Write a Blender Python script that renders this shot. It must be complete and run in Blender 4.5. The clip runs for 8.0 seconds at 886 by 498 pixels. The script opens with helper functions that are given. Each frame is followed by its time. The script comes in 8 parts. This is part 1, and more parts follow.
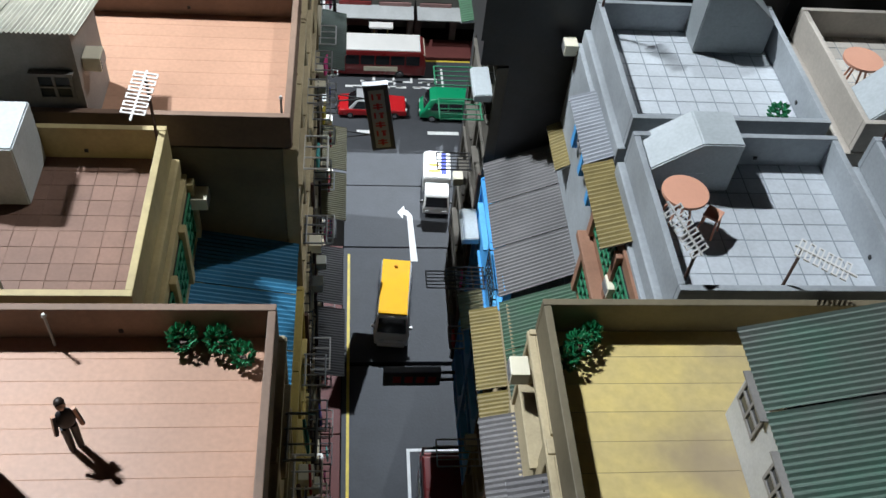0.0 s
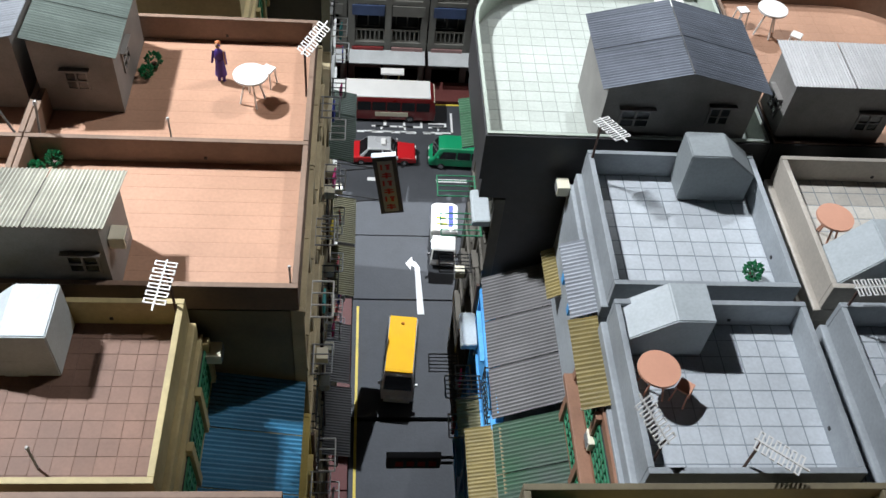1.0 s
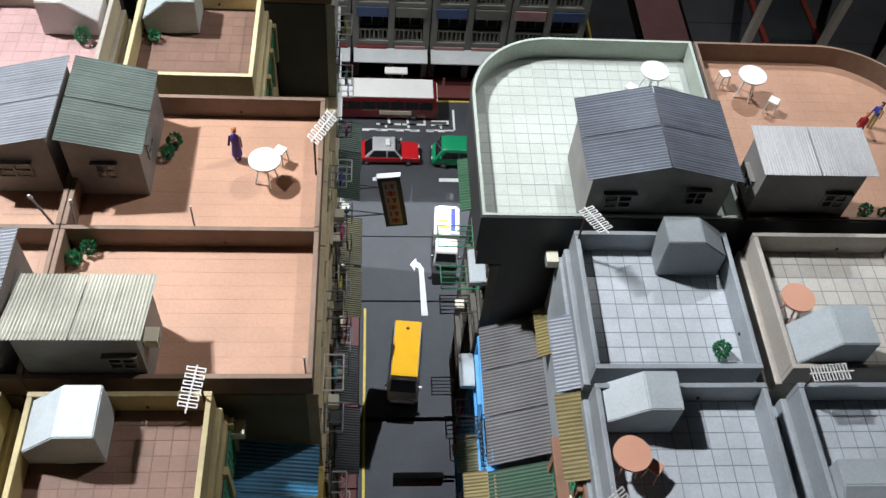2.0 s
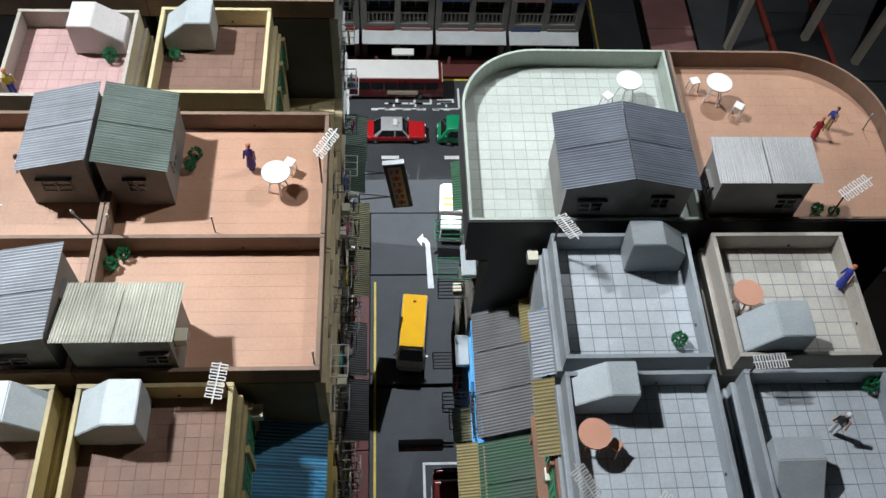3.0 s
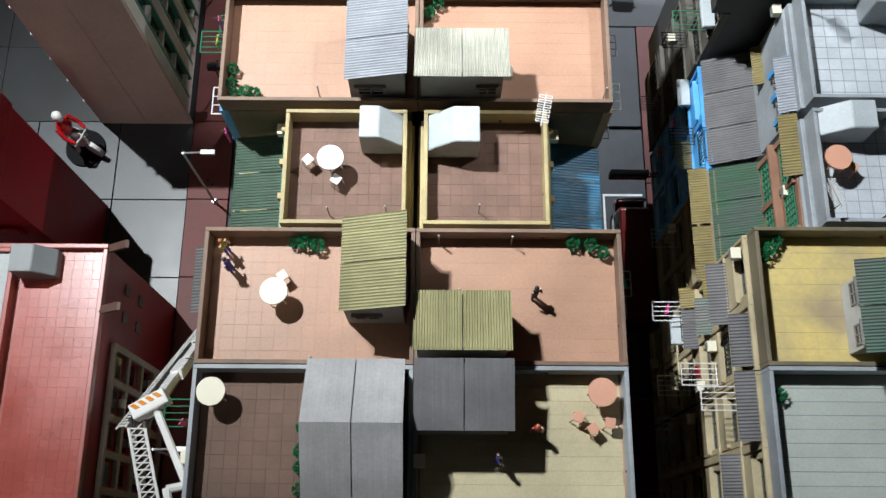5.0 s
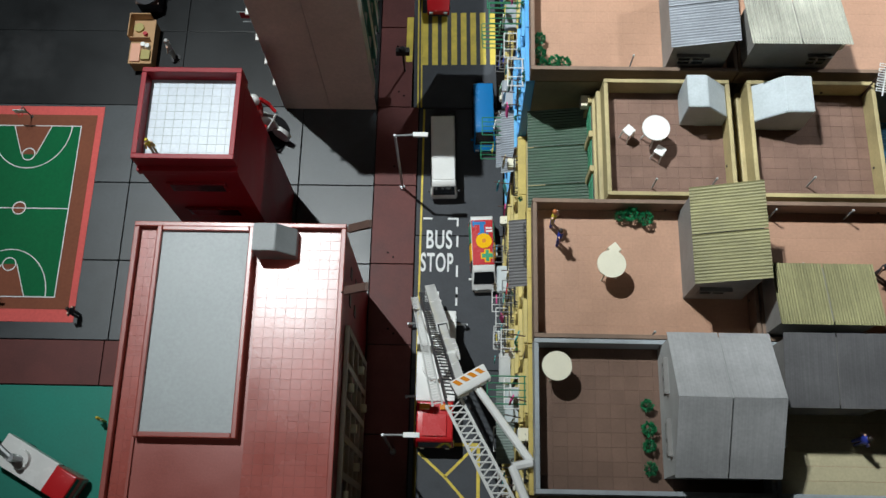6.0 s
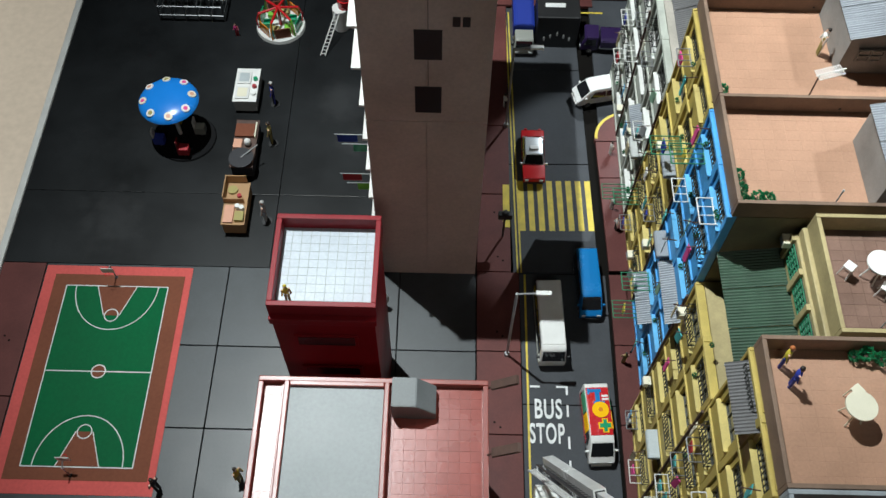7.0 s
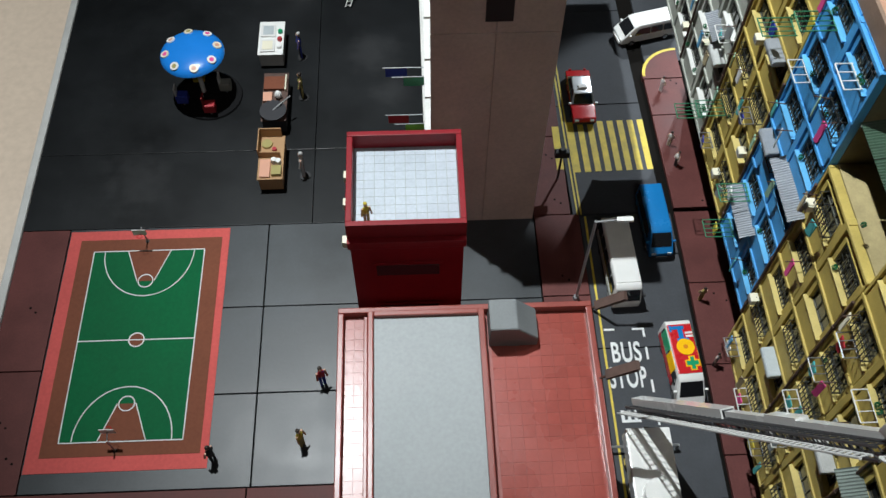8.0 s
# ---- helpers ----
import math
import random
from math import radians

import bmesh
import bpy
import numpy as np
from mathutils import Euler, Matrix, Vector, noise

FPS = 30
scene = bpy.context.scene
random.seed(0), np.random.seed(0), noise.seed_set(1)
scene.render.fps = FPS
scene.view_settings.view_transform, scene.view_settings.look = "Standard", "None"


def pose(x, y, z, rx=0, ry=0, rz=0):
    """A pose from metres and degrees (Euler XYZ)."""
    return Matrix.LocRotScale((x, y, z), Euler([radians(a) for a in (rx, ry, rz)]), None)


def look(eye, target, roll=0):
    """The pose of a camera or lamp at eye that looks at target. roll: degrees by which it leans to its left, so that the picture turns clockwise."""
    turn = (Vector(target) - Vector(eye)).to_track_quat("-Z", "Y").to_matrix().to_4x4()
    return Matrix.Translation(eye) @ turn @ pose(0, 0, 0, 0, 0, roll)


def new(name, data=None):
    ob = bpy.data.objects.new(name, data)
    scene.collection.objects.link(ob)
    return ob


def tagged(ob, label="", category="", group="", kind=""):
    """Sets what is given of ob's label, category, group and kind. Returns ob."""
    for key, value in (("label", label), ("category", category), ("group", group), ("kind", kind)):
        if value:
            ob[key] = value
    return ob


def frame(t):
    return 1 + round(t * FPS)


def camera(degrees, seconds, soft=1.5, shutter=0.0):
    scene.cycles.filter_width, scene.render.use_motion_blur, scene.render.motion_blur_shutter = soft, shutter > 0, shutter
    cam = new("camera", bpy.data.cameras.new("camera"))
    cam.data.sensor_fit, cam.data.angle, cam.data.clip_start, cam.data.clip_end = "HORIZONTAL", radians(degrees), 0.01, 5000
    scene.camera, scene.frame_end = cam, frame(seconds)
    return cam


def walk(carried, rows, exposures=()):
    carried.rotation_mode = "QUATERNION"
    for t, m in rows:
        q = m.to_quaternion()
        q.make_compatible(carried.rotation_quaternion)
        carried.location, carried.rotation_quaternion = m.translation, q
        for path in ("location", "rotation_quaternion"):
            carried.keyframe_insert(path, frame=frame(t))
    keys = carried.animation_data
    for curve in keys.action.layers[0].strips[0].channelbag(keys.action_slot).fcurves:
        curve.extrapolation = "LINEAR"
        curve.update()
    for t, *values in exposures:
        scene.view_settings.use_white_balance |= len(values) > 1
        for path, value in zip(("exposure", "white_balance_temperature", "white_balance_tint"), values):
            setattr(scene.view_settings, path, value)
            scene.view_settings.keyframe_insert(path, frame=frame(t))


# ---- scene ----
# One unit of the plan is U metres of the model town, which is built at about 1:64.
U = 0.093
cam = camera(51.30, 8.0)
PATH = [
    (0, (-0.013, 0.060, 7.769), (0.195, 1.384, 6.285), 7.21),
    (0.5, (0.031, 0.269, 8.251), (0.228, 1.590, 6.762), 7.29),
    (1, (0.031, 0.482, 8.610), (0.209, 1.772, 7.092), 7.13),
    (1.5, (0.016, 0.698, 9.004), (0.169, 1.954, 7.455), 6.24),
    (1.7, (-0.020, 0.825, 9.239), (0.150, 2.043, 7.662), 7.02),
    (2.8, (0.176, 0.745, 10.130), (0.309, 1.865, 8.479), 5.61),
    (3, (0.147, 0.689, 10.334), (0.272, 1.777, 8.661), 5.22),
    (3.5, (-0.021, 0.525, 10.796), (0.073, 1.486, 9.045), 3.85),
    (4, (-0.217, 0.289, 11.184), (-0.159, 1.114, 9.363), 2.99),
    (4.5, (-0.535, 0.136, 11.407), (-0.498, 0.837, 9.535), 2.94),
    (5, (-1.580, -0.077, 11.510), (-1.577, 0.541, 9.608), 0.63),
    (5.2, (-2.162, -0.098, 11.491), (-2.166, 0.515, 9.588), -0.27),
    (6.3, (-4.223, -0.366, 11.056), (-4.274, 0.293, 9.168), -2.11),
    (6.5, (-4.480, -0.428, 10.908), (-4.516, 0.353, 9.067), 0.48),
    (7, (-5.407, -0.501, 10.554), (-5.410, 0.526, 8.838), 1.18),
    (7.5, (-6.136, -0.602, 10.043), (-6.101, 0.489, 8.367), 0.16),
    (8, (-6.414, -0.869, 9.401), (-6.360, 0.195, 7.708), 0.76),
]

# seconds, stops, white balance
EXPOSURES = [(0, 0.17, 6150, 10), (1.7, 0.04, 6350, 13), (3.5, -0.25, 6250, 8), (4.0, -0.3, 6250, 6), (4.5, -0.1, 6300, 7), (5.0, 0.23, 6300, 10), (5.2, 0.02, 6300, 9), (6.3, -0.28, 6250, 6), (7.0, -0.12, 6250, 5), (7.5, -0.2, 6250, 5), (8.0, -0.08, 6250, 8)]
walk(cam, [(t, look(Vector(eye) * U, Vector(target) * U, roll)) for t, eye, target, roll in PATH], EXPOSURES)

# ---- light: the exhibition hall's ceiling spots, added fill spots and its dim ambience ----
world = bpy.data.worlds.new("hall_ambience")
scene.world = world
world.use_nodes = True
world.node_tree.nodes["Background"].inputs[0].default_value = (0.75, 0.86, 1.0, 1)
world.node_tree.nodes["Background"].inputs[1].default_value = 0.124


def spot(x, y, z, tx, ty, tz, watts, cone=60, radius=0.009, blend=0.35, colour=(1, 0.95, 0.88)):
    """A ceiling spot of the hall or an added fill, aimed at a place of the plan."""
    data = bpy.data.lights.new("hall_or_fill_spot", "SPOT")
    data.energy, data.spot_size, data.spot_blend = watts, radians(cone), blend
    data.shadow_soft_size, data.color = radius, colour
    ob = new("hall_or_fill_spot", data)
    ob.matrix_world = look((x * U, y * U, z * U), (tx * U, ty * U, tz * U))
    return ob


# the main spot over the model's north-west, one over its north edge and two lower ones that look down the narrow street and the road
spot(-9.7, 8.5, 20.9, -3.9, 6.4, 1.0, 195, 57, blend=1.0, colour=(0.955, 0.985, 0.975))
spot(-9.2, 9.0, 21.0, 2.5, 2.6, 5.0, 104, 36, blend=1.0, colour=(0.95, 0.97, 1))
spot(3.6, 14.0, 21.0, 2.7, 5.7, 5.0, 72, 15, blend=0.9, colour=(0.95, 0.99, 1))
spot(2.6, 25.0, 20.0, 0.5, 7.4, 0.0, 395, 18, blend=1.0, colour=(0.92, 0.97, 1))
spot(6.2, 25.0, 20.0, -3.7, 6.9, 0.0, 200, 6, blend=0.4, colour=(0.92, 0.97, 1))
spot(9.7, 9.4, 21.0, -1.4, 4.65, 5.0, 66, 17.0, blend=1.0, colour=(1, 0.98, 0.95))
# unseen soft fill from the south, added to lift the dark south walls
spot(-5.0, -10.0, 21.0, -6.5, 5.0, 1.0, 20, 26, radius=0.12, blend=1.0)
# unseen spots, added to brighten the hall's gangway and the far shop houses
spot(-27.0, 11.0, 23.0, -20.0, 14.0, -9.0, 440, 42)
spot(5.0, 4.0, 23.0, 5.5, 13.0, 0.5, 40, 40)

# ---- materials ----
def material(name, colour, rough=0.6, metal=0.0, stain=0.25, grain=0.08, size=0.05, bump=0.15, random_tone=0.0, coat=0.0, dirt=None, shine=0.5, streak=0.0):
    """A painted or cast surface: a broad stain, a fine grain, a slight relief; sizes in metres."""
    m = bpy.data.materials.new(name)
    m.use_nodes = True
    nt = m.node_tree
    n, l = nt.nodes, nt.links
    bsdf = n["Principled BSDF"]
    geo = n.new("ShaderNodeNewGeometry")
    broad, fine = n.new("ShaderNodeTexNoise"), n.new("ShaderNodeTexNoise")
    broad.inputs["Scale"].default_value, broad.inputs["Detail"].default_value, broad.inputs["Roughness"].default_value = 1 / size, 4, 0.62
    fine.inputs["Scale"].default_value, fine.inputs["Detail"].default_value = 28 / size, 3
    l.new(geo.outputs["Position"], broad.inputs["Vector"])
    l.new(geo.outputs["Position"], fine.inputs["Vector"])
    ramp = n.new("ShaderNodeMapRange")
    ramp.inputs["From Min"].default_value, ramp.inputs["From Max"].default_value = 0.32, 0.72
    l.new(broad.outputs["Fac"], ramp.inputs["Value"])
    mix = n.new("ShaderNodeMix")
    mix.data_type = "RGBA"
    dark = dirt or tuple(c * (1 - 1.4 * stain) if 1.4 * stain < 1 else 0 for c in colour)
    mix.inputs[6].default_value, mix.inputs[7].default_value = (*dark, 1), (*(min(1, c * (1 + 0.25 * stain)) for c in colour), 1)
    l.new(ramp.outputs["Result"], mix.inputs[0])
    tone = n.new("ShaderNodeHueSaturation")
    l.new(mix.outputs[2], tone.inputs["Color"])
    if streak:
        # streaks put into the colour along the sheets, to read as dark grooves
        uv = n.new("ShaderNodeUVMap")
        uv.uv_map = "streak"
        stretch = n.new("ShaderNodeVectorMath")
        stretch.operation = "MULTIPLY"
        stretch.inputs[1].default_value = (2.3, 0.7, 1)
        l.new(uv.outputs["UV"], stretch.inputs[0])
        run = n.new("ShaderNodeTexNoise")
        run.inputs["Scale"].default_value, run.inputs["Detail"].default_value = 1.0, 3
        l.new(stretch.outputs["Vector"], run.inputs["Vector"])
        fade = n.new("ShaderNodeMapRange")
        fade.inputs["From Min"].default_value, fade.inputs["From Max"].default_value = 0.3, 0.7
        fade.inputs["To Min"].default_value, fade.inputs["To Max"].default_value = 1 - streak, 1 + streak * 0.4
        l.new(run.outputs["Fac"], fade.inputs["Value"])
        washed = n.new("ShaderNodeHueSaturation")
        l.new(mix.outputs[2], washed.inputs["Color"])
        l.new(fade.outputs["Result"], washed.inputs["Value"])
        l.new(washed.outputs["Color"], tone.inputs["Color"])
    val = n.new("ShaderNodeMapRange")
    val.inputs["To Min"].default_value, val.inputs["To Max"].default_value = 1 - grain * 2, 1 + grain * 2
    l.new(fine.outputs["Fac"], val.inputs["Value"])
    last = val.outputs["Result"]
    if random_tone:
        info = n.new("ShaderNodeObjectInfo")
        r = n.new("ShaderNodeMapRange")
        r.inputs["To Min"].default_value, r.inputs["To Max"].default_value = 1 - random_tone, 1 + random_tone
        l.new(info.outputs["Random"], r.inputs["Value"])
        mul = n.new("ShaderNodeMath")
        mul.operation = "MULTIPLY"
        l.new(last, mul.inputs[0])
        l.new(r.outputs["Result"], mul.inputs[1])
        last = mul.outputs[0]
    l.new(last, tone.inputs["Value"])
    l.new(tone.outputs["Color"], bsdf.inputs["Base Color"])
    rr = n.new("ShaderNodeMapRange")
    rr.inputs["To Min"].default_value, rr.inputs["To Max"].default_value = max(0.03, rough - 0.12), min(1, rough + 0.12)
    l.new(broad.outputs["Fac"], rr.inputs["Value"])
    l.new(rr.outputs["Result"], bsdf.inputs["Roughness"])
    bsdf.inputs["Metallic"].default_value = metal
    bsdf.inputs["Coat Weight"].default_value = coat
    bsdf.inputs["Specular IOR Level"].default_value = shine
    if bump:
        b = n.new("ShaderNodeBump")
        b.inputs["Strength"].default_value, b.inputs["Distance"].default_value = bump, 0.0004
        l.new(fine.outputs["Fac"], b.inputs["Height"])
        l.new(b.outputs["Normal"], bsdf.inputs["Normal"])
    return m


def plain(name, colour, rough=0.4, metal=0.0, coat=0.0):
    return material(name, colour, rough, metal, stain=0.06, grain=0.02, size=0.03, bump=0.04, coat=coat)


def glass(name, colour, rough=0.08):
    m = bpy.data.materials.new(name)
    m.use_nodes = True
    b = m.node_tree.nodes["Principled BSDF"]
    b.inputs["Base Color"].default_value, b.inputs["Roughness"].default_value = (*colour, 1), rough
    b.inputs["Specular IOR Level"].default_value = 0.6
    return m


TERRACOTTA = material("terracotta_tile", (0.44, 0.255, 0.168), 0.46, stain=0.14, size=0.05, random_tone=0.025, dirt=(0.37, 0.215, 0.142), shine=0.45)
BROWN_TILE = material("brown_roof_tile", (0.215, 0.13, 0.098), 0.6, stain=0.2, size=0.035, random_tone=0.06, shine=0.25)
DARK_BROWN_TILE = material("dark_brown_roof_tile", (0.18, 0.11, 0.08), 0.6, stain=0.2, size=0.035, random_tone=0.06, shine=0.25)
PINK_TILE = material("pink_roof_tile", (0.5, 0.32, 0.31), 0.5, stain=0.1, size=0.035, random_tone=0.04)
GREY_TILE = material("pale_grey_tile", (0.51, 0.55, 0.585), 0.45, stain=0.16, size=0.04, random_tone=0.05)
BEIGE_TILE = material("beige_grey_tile", (0.56, 0.53, 0.47), 0.5, stain=0.16, size=0.04, random_tone=0.05)
WHITE_TILE = material("greenish_white_tile", (0.47, 0.51, 0.465), 0.45, stain=0.1, size=0.04, random_tone=0.04)
PALE_BOARD = material("pale_sage_roof_board", (0.46, 0.5, 0.45), 0.45, stain=0.12, size=0.05, random_tone=0.04)
YELLOW_TILE = material("ochre_yellow_roof", (0.66, 0.52, 0.17), 0.55, stain=0.22, size=0.075, random_tone=0.02, dirt=(0.33, 0.28, 0.19))
CREAM_TILE = material("cream_roof_tile", (0.52, 0.46, 0.29), 0.55, stain=0.15, size=0.04, random_tone=0.05)


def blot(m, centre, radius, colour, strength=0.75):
    """A smudge with a ragged edge on a material, at a place of the plan."""
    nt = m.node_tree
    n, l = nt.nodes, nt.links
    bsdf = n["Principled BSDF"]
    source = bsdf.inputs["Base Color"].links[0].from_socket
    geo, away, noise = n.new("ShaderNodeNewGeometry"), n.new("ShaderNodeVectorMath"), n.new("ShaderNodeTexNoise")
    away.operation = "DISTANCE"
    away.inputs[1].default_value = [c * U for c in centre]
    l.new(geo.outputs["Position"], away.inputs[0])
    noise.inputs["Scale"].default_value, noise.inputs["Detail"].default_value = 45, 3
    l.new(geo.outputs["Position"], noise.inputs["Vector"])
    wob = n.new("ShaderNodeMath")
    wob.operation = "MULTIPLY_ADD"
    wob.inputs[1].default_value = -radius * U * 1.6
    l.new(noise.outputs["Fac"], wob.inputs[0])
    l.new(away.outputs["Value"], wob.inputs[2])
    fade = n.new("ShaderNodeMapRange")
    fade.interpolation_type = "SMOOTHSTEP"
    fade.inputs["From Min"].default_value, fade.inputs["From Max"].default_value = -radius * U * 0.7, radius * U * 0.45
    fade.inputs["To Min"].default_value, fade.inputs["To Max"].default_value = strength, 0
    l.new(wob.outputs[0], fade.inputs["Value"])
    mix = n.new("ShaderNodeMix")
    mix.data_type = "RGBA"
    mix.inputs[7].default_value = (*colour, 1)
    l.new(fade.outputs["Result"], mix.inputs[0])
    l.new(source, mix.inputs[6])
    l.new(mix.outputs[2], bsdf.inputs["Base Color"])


GROUT = material("dark_tile_joint", (0.455, 0.266, 0.177), 0.8, stain=0.2)
PALE_GROUT = material("pale_tile_joint", (0.36, 0.39, 0.36), 0.8, stain=0.2)
GREY_GROUT = material("grey_tile_joint", (0.26, 0.3, 0.33), 0.8, stain=0.2)
BROWN_WALL = material("brown_rendered_wall", (0.25, 0.165, 0.115), 0.65, stain=0.3, size=0.05)
OLIVE_WALL = material("olive_brown_party_wall", (0.2, 0.17, 0.105), 0.65, stain=0.35, size=0.06)
YELLOW_WALL = material("weathered_yellow_wall", (0.5, 0.41, 0.2), 0.6, stain=0.3, size=0.05)
PALE_YELLOW_WALL = material("pale_yellow_wall", (0.66, 0.57, 0.33), 0.6, stain=0.2, size=0.05)
BLUEGREY_WALL = material("blue_grey_wall", (0.365, 0.4, 0.425), 0.55, stain=0.25, size=0.05)
BEIGE_WALL = material("beige_wall", (0.5, 0.46, 0.4), 0.6, stain=0.2, size=0.05)
SAGE_WALL = material("sage_wall", (0.46, 0.52, 0.45), 0.55, stain=0.18, size=0.05)
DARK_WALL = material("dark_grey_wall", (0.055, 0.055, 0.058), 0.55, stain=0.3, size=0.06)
FACADE_YELLOW = material("yellow_facade_paint", (0.56, 0.43, 0.11), 0.55, stain=0.22, size=0.03)
FACADE_BLUE = material("bright_blue_facade_paint", (0.08, 0.36, 0.75), 0.5, stain=0.2, size=0.03)
FACADE_GREY = material("grey_green_facade_paint", (0.52, 0.54, 0.48), 0.6, stain=0.25, size=0.03)
# the sand paint darkened, so the colour carries the dark street's shade
FACADE_DIMMED = material("dimmed_sand_facade_paint", (0.27, 0.215, 0.12), 0.6, stain=0.25, size=0.03)
# front paint with the narrow street's deep shade put into its colour
FACADE_SHADED = material("shaded_facade_paint", (0.13, 0.12, 0.1), 0.65, stain=0.3, size=0.03)
FACADE_SAND = material("sand_facade_paint", (0.5, 0.42, 0.26), 0.6, stain=0.25, size=0.03)
LEDGE = material("pale_ledge_paint", (0.66, 0.53, 0.18), 0.55, stain=0.2, size=0.03)
LEDGE_BLUE = material("pale_blue_ledge_paint", (0.13, 0.46, 0.82), 0.5, stain=0.2, size=0.03)
IRON = material("black_iron", (0.02, 0.022, 0.018), 0.5, stain=0.2, size=0.01)
SHED_WALL = material("grey_shed_sheet", (0.27, 0.26, 0.245), 0.6, stain=0.25, size=0.03)
PALE_SHED_WALL = material("pale_shed_sheet", (0.5, 0.51, 0.5), 0.55, stain=0.18, size=0.03)
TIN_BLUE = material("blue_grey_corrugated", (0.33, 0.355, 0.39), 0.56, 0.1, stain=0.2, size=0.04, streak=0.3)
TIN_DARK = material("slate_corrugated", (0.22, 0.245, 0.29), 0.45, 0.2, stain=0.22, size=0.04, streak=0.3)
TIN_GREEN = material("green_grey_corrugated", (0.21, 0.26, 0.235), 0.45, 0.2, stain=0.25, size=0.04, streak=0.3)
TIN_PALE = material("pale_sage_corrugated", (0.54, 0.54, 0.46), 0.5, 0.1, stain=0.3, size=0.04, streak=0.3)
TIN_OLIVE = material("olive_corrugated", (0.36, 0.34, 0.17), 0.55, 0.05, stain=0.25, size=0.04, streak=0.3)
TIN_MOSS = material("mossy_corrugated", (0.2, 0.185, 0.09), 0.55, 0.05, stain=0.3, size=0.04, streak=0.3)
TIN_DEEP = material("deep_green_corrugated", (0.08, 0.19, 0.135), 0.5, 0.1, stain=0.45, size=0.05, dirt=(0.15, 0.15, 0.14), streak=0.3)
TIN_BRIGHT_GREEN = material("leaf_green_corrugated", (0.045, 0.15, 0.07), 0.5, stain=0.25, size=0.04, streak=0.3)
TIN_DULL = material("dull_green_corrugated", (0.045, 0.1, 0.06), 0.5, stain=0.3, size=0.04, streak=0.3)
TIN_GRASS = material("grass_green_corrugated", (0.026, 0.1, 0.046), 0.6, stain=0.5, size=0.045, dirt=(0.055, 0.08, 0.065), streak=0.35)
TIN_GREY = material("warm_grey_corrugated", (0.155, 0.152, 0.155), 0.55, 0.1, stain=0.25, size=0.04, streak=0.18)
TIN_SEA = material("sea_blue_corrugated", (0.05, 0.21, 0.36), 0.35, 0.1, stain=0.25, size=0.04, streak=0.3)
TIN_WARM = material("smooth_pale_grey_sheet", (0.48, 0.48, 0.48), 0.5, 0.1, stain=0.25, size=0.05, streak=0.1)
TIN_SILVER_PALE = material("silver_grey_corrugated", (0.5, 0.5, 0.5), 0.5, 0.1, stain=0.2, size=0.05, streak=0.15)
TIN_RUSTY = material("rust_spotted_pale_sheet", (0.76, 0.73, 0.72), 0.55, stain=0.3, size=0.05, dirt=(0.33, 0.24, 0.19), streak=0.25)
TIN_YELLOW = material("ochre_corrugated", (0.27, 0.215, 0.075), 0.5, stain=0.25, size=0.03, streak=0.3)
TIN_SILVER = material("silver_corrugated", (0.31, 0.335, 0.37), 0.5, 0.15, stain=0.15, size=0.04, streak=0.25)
HUT_GREY = material("pale_grey_hut_paint", (0.46, 0.51, 0.53), 0.5, stain=0.15, size=0.04)
HUT_DARK = material("mid_grey_hut_paint", (0.27, 0.3, 0.31), 0.5, stain=0.15, size=0.04)
SLATE_HUT = material("slate_grey_hut_paint", (0.16, 0.175, 0.18), 0.5, stain=0.15, size=0.04)
HUT_WHITE = material("rosy_white_hut_paint", (0.66, 0.63, 0.62), 0.5, stain=0.12, size=0.04)
ASPHALT = material("model_asphalt", (0.066, 0.071, 0.08), 0.62, stain=0.22, grain=0.06, size=0.07, bump=0.3, shine=0.2)
SLAB = material("dark_plaza_slab", (0.04, 0.047, 0.053), 0.42, stain=0.35, size=0.09, random_tone=0.12, shine=0.5)
BLACK_BOARD = material("black_board", (0.009, 0.0105, 0.012), 0.4, stain=0.4, size=0.12, shine=0.32)
PAVEMENT = material("red_brown_pavement", (0.135, 0.044, 0.04), 0.55, stain=0.22, size=0.06, random_tone=0.08, shine=0.2)
PINK_PAVE = material("dusty_pink_pavement", (0.36, 0.19, 0.19), 0.55, stain=0.2, size=0.06, random_tone=0.08)
GAP = material("black_joint", (0.008, 0.007, 0.006), 0.9, shine=0.1)
LINE_WHITE = material("white_road_paint", (0.78, 0.8, 0.8), 0.6, stain=0.15, size=0.015)
LINE_YELLOW = material("yellow_road_paint", (0.72, 0.55, 0.06), 0.6, stain=0.2, size=0.015)
COURT_GREEN = material("court_green", (0.006, 0.12, 0.042), 0.75, stain=0.1, size=0.1, shine=0.15)
COURT_RED = material("court_coral_border", (0.62, 0.11, 0.1), 0.75, stain=0.1, size=0.1, shine=0.15)
BROWN_FRONT = material("warm_brown_front_paint", (0.3, 0.16, 0.1), 0.6, stain=0.25, size=0.03)
COURT_BROWN = material("court_brown", (0.2, 0.07, 0.04), 0.75, stain=0.12, size=0.1, shine=0.15)
MAROON = material("glossy_maroon_wall", (0.25, 0.011, 0.018), 0.4, stain=0.15, size=0.08, shine=0.2)
RED_BRICK = material("glossy_brick_red_tile", (0.31, 0.058, 0.042), 0.27, stain=0.12, size=0.08, random_tone=0.05, coat=0.55)
RED_TRIM = material("brick_red_trim", (0.27, 0.056, 0.042), 0.32, stain=0.12, size=0.05, coat=0.25)
GREY_ROOF = material("smooth_grey_roof", (0.3, 0.325, 0.335), 0.5, stain=0.1, size=0.08)
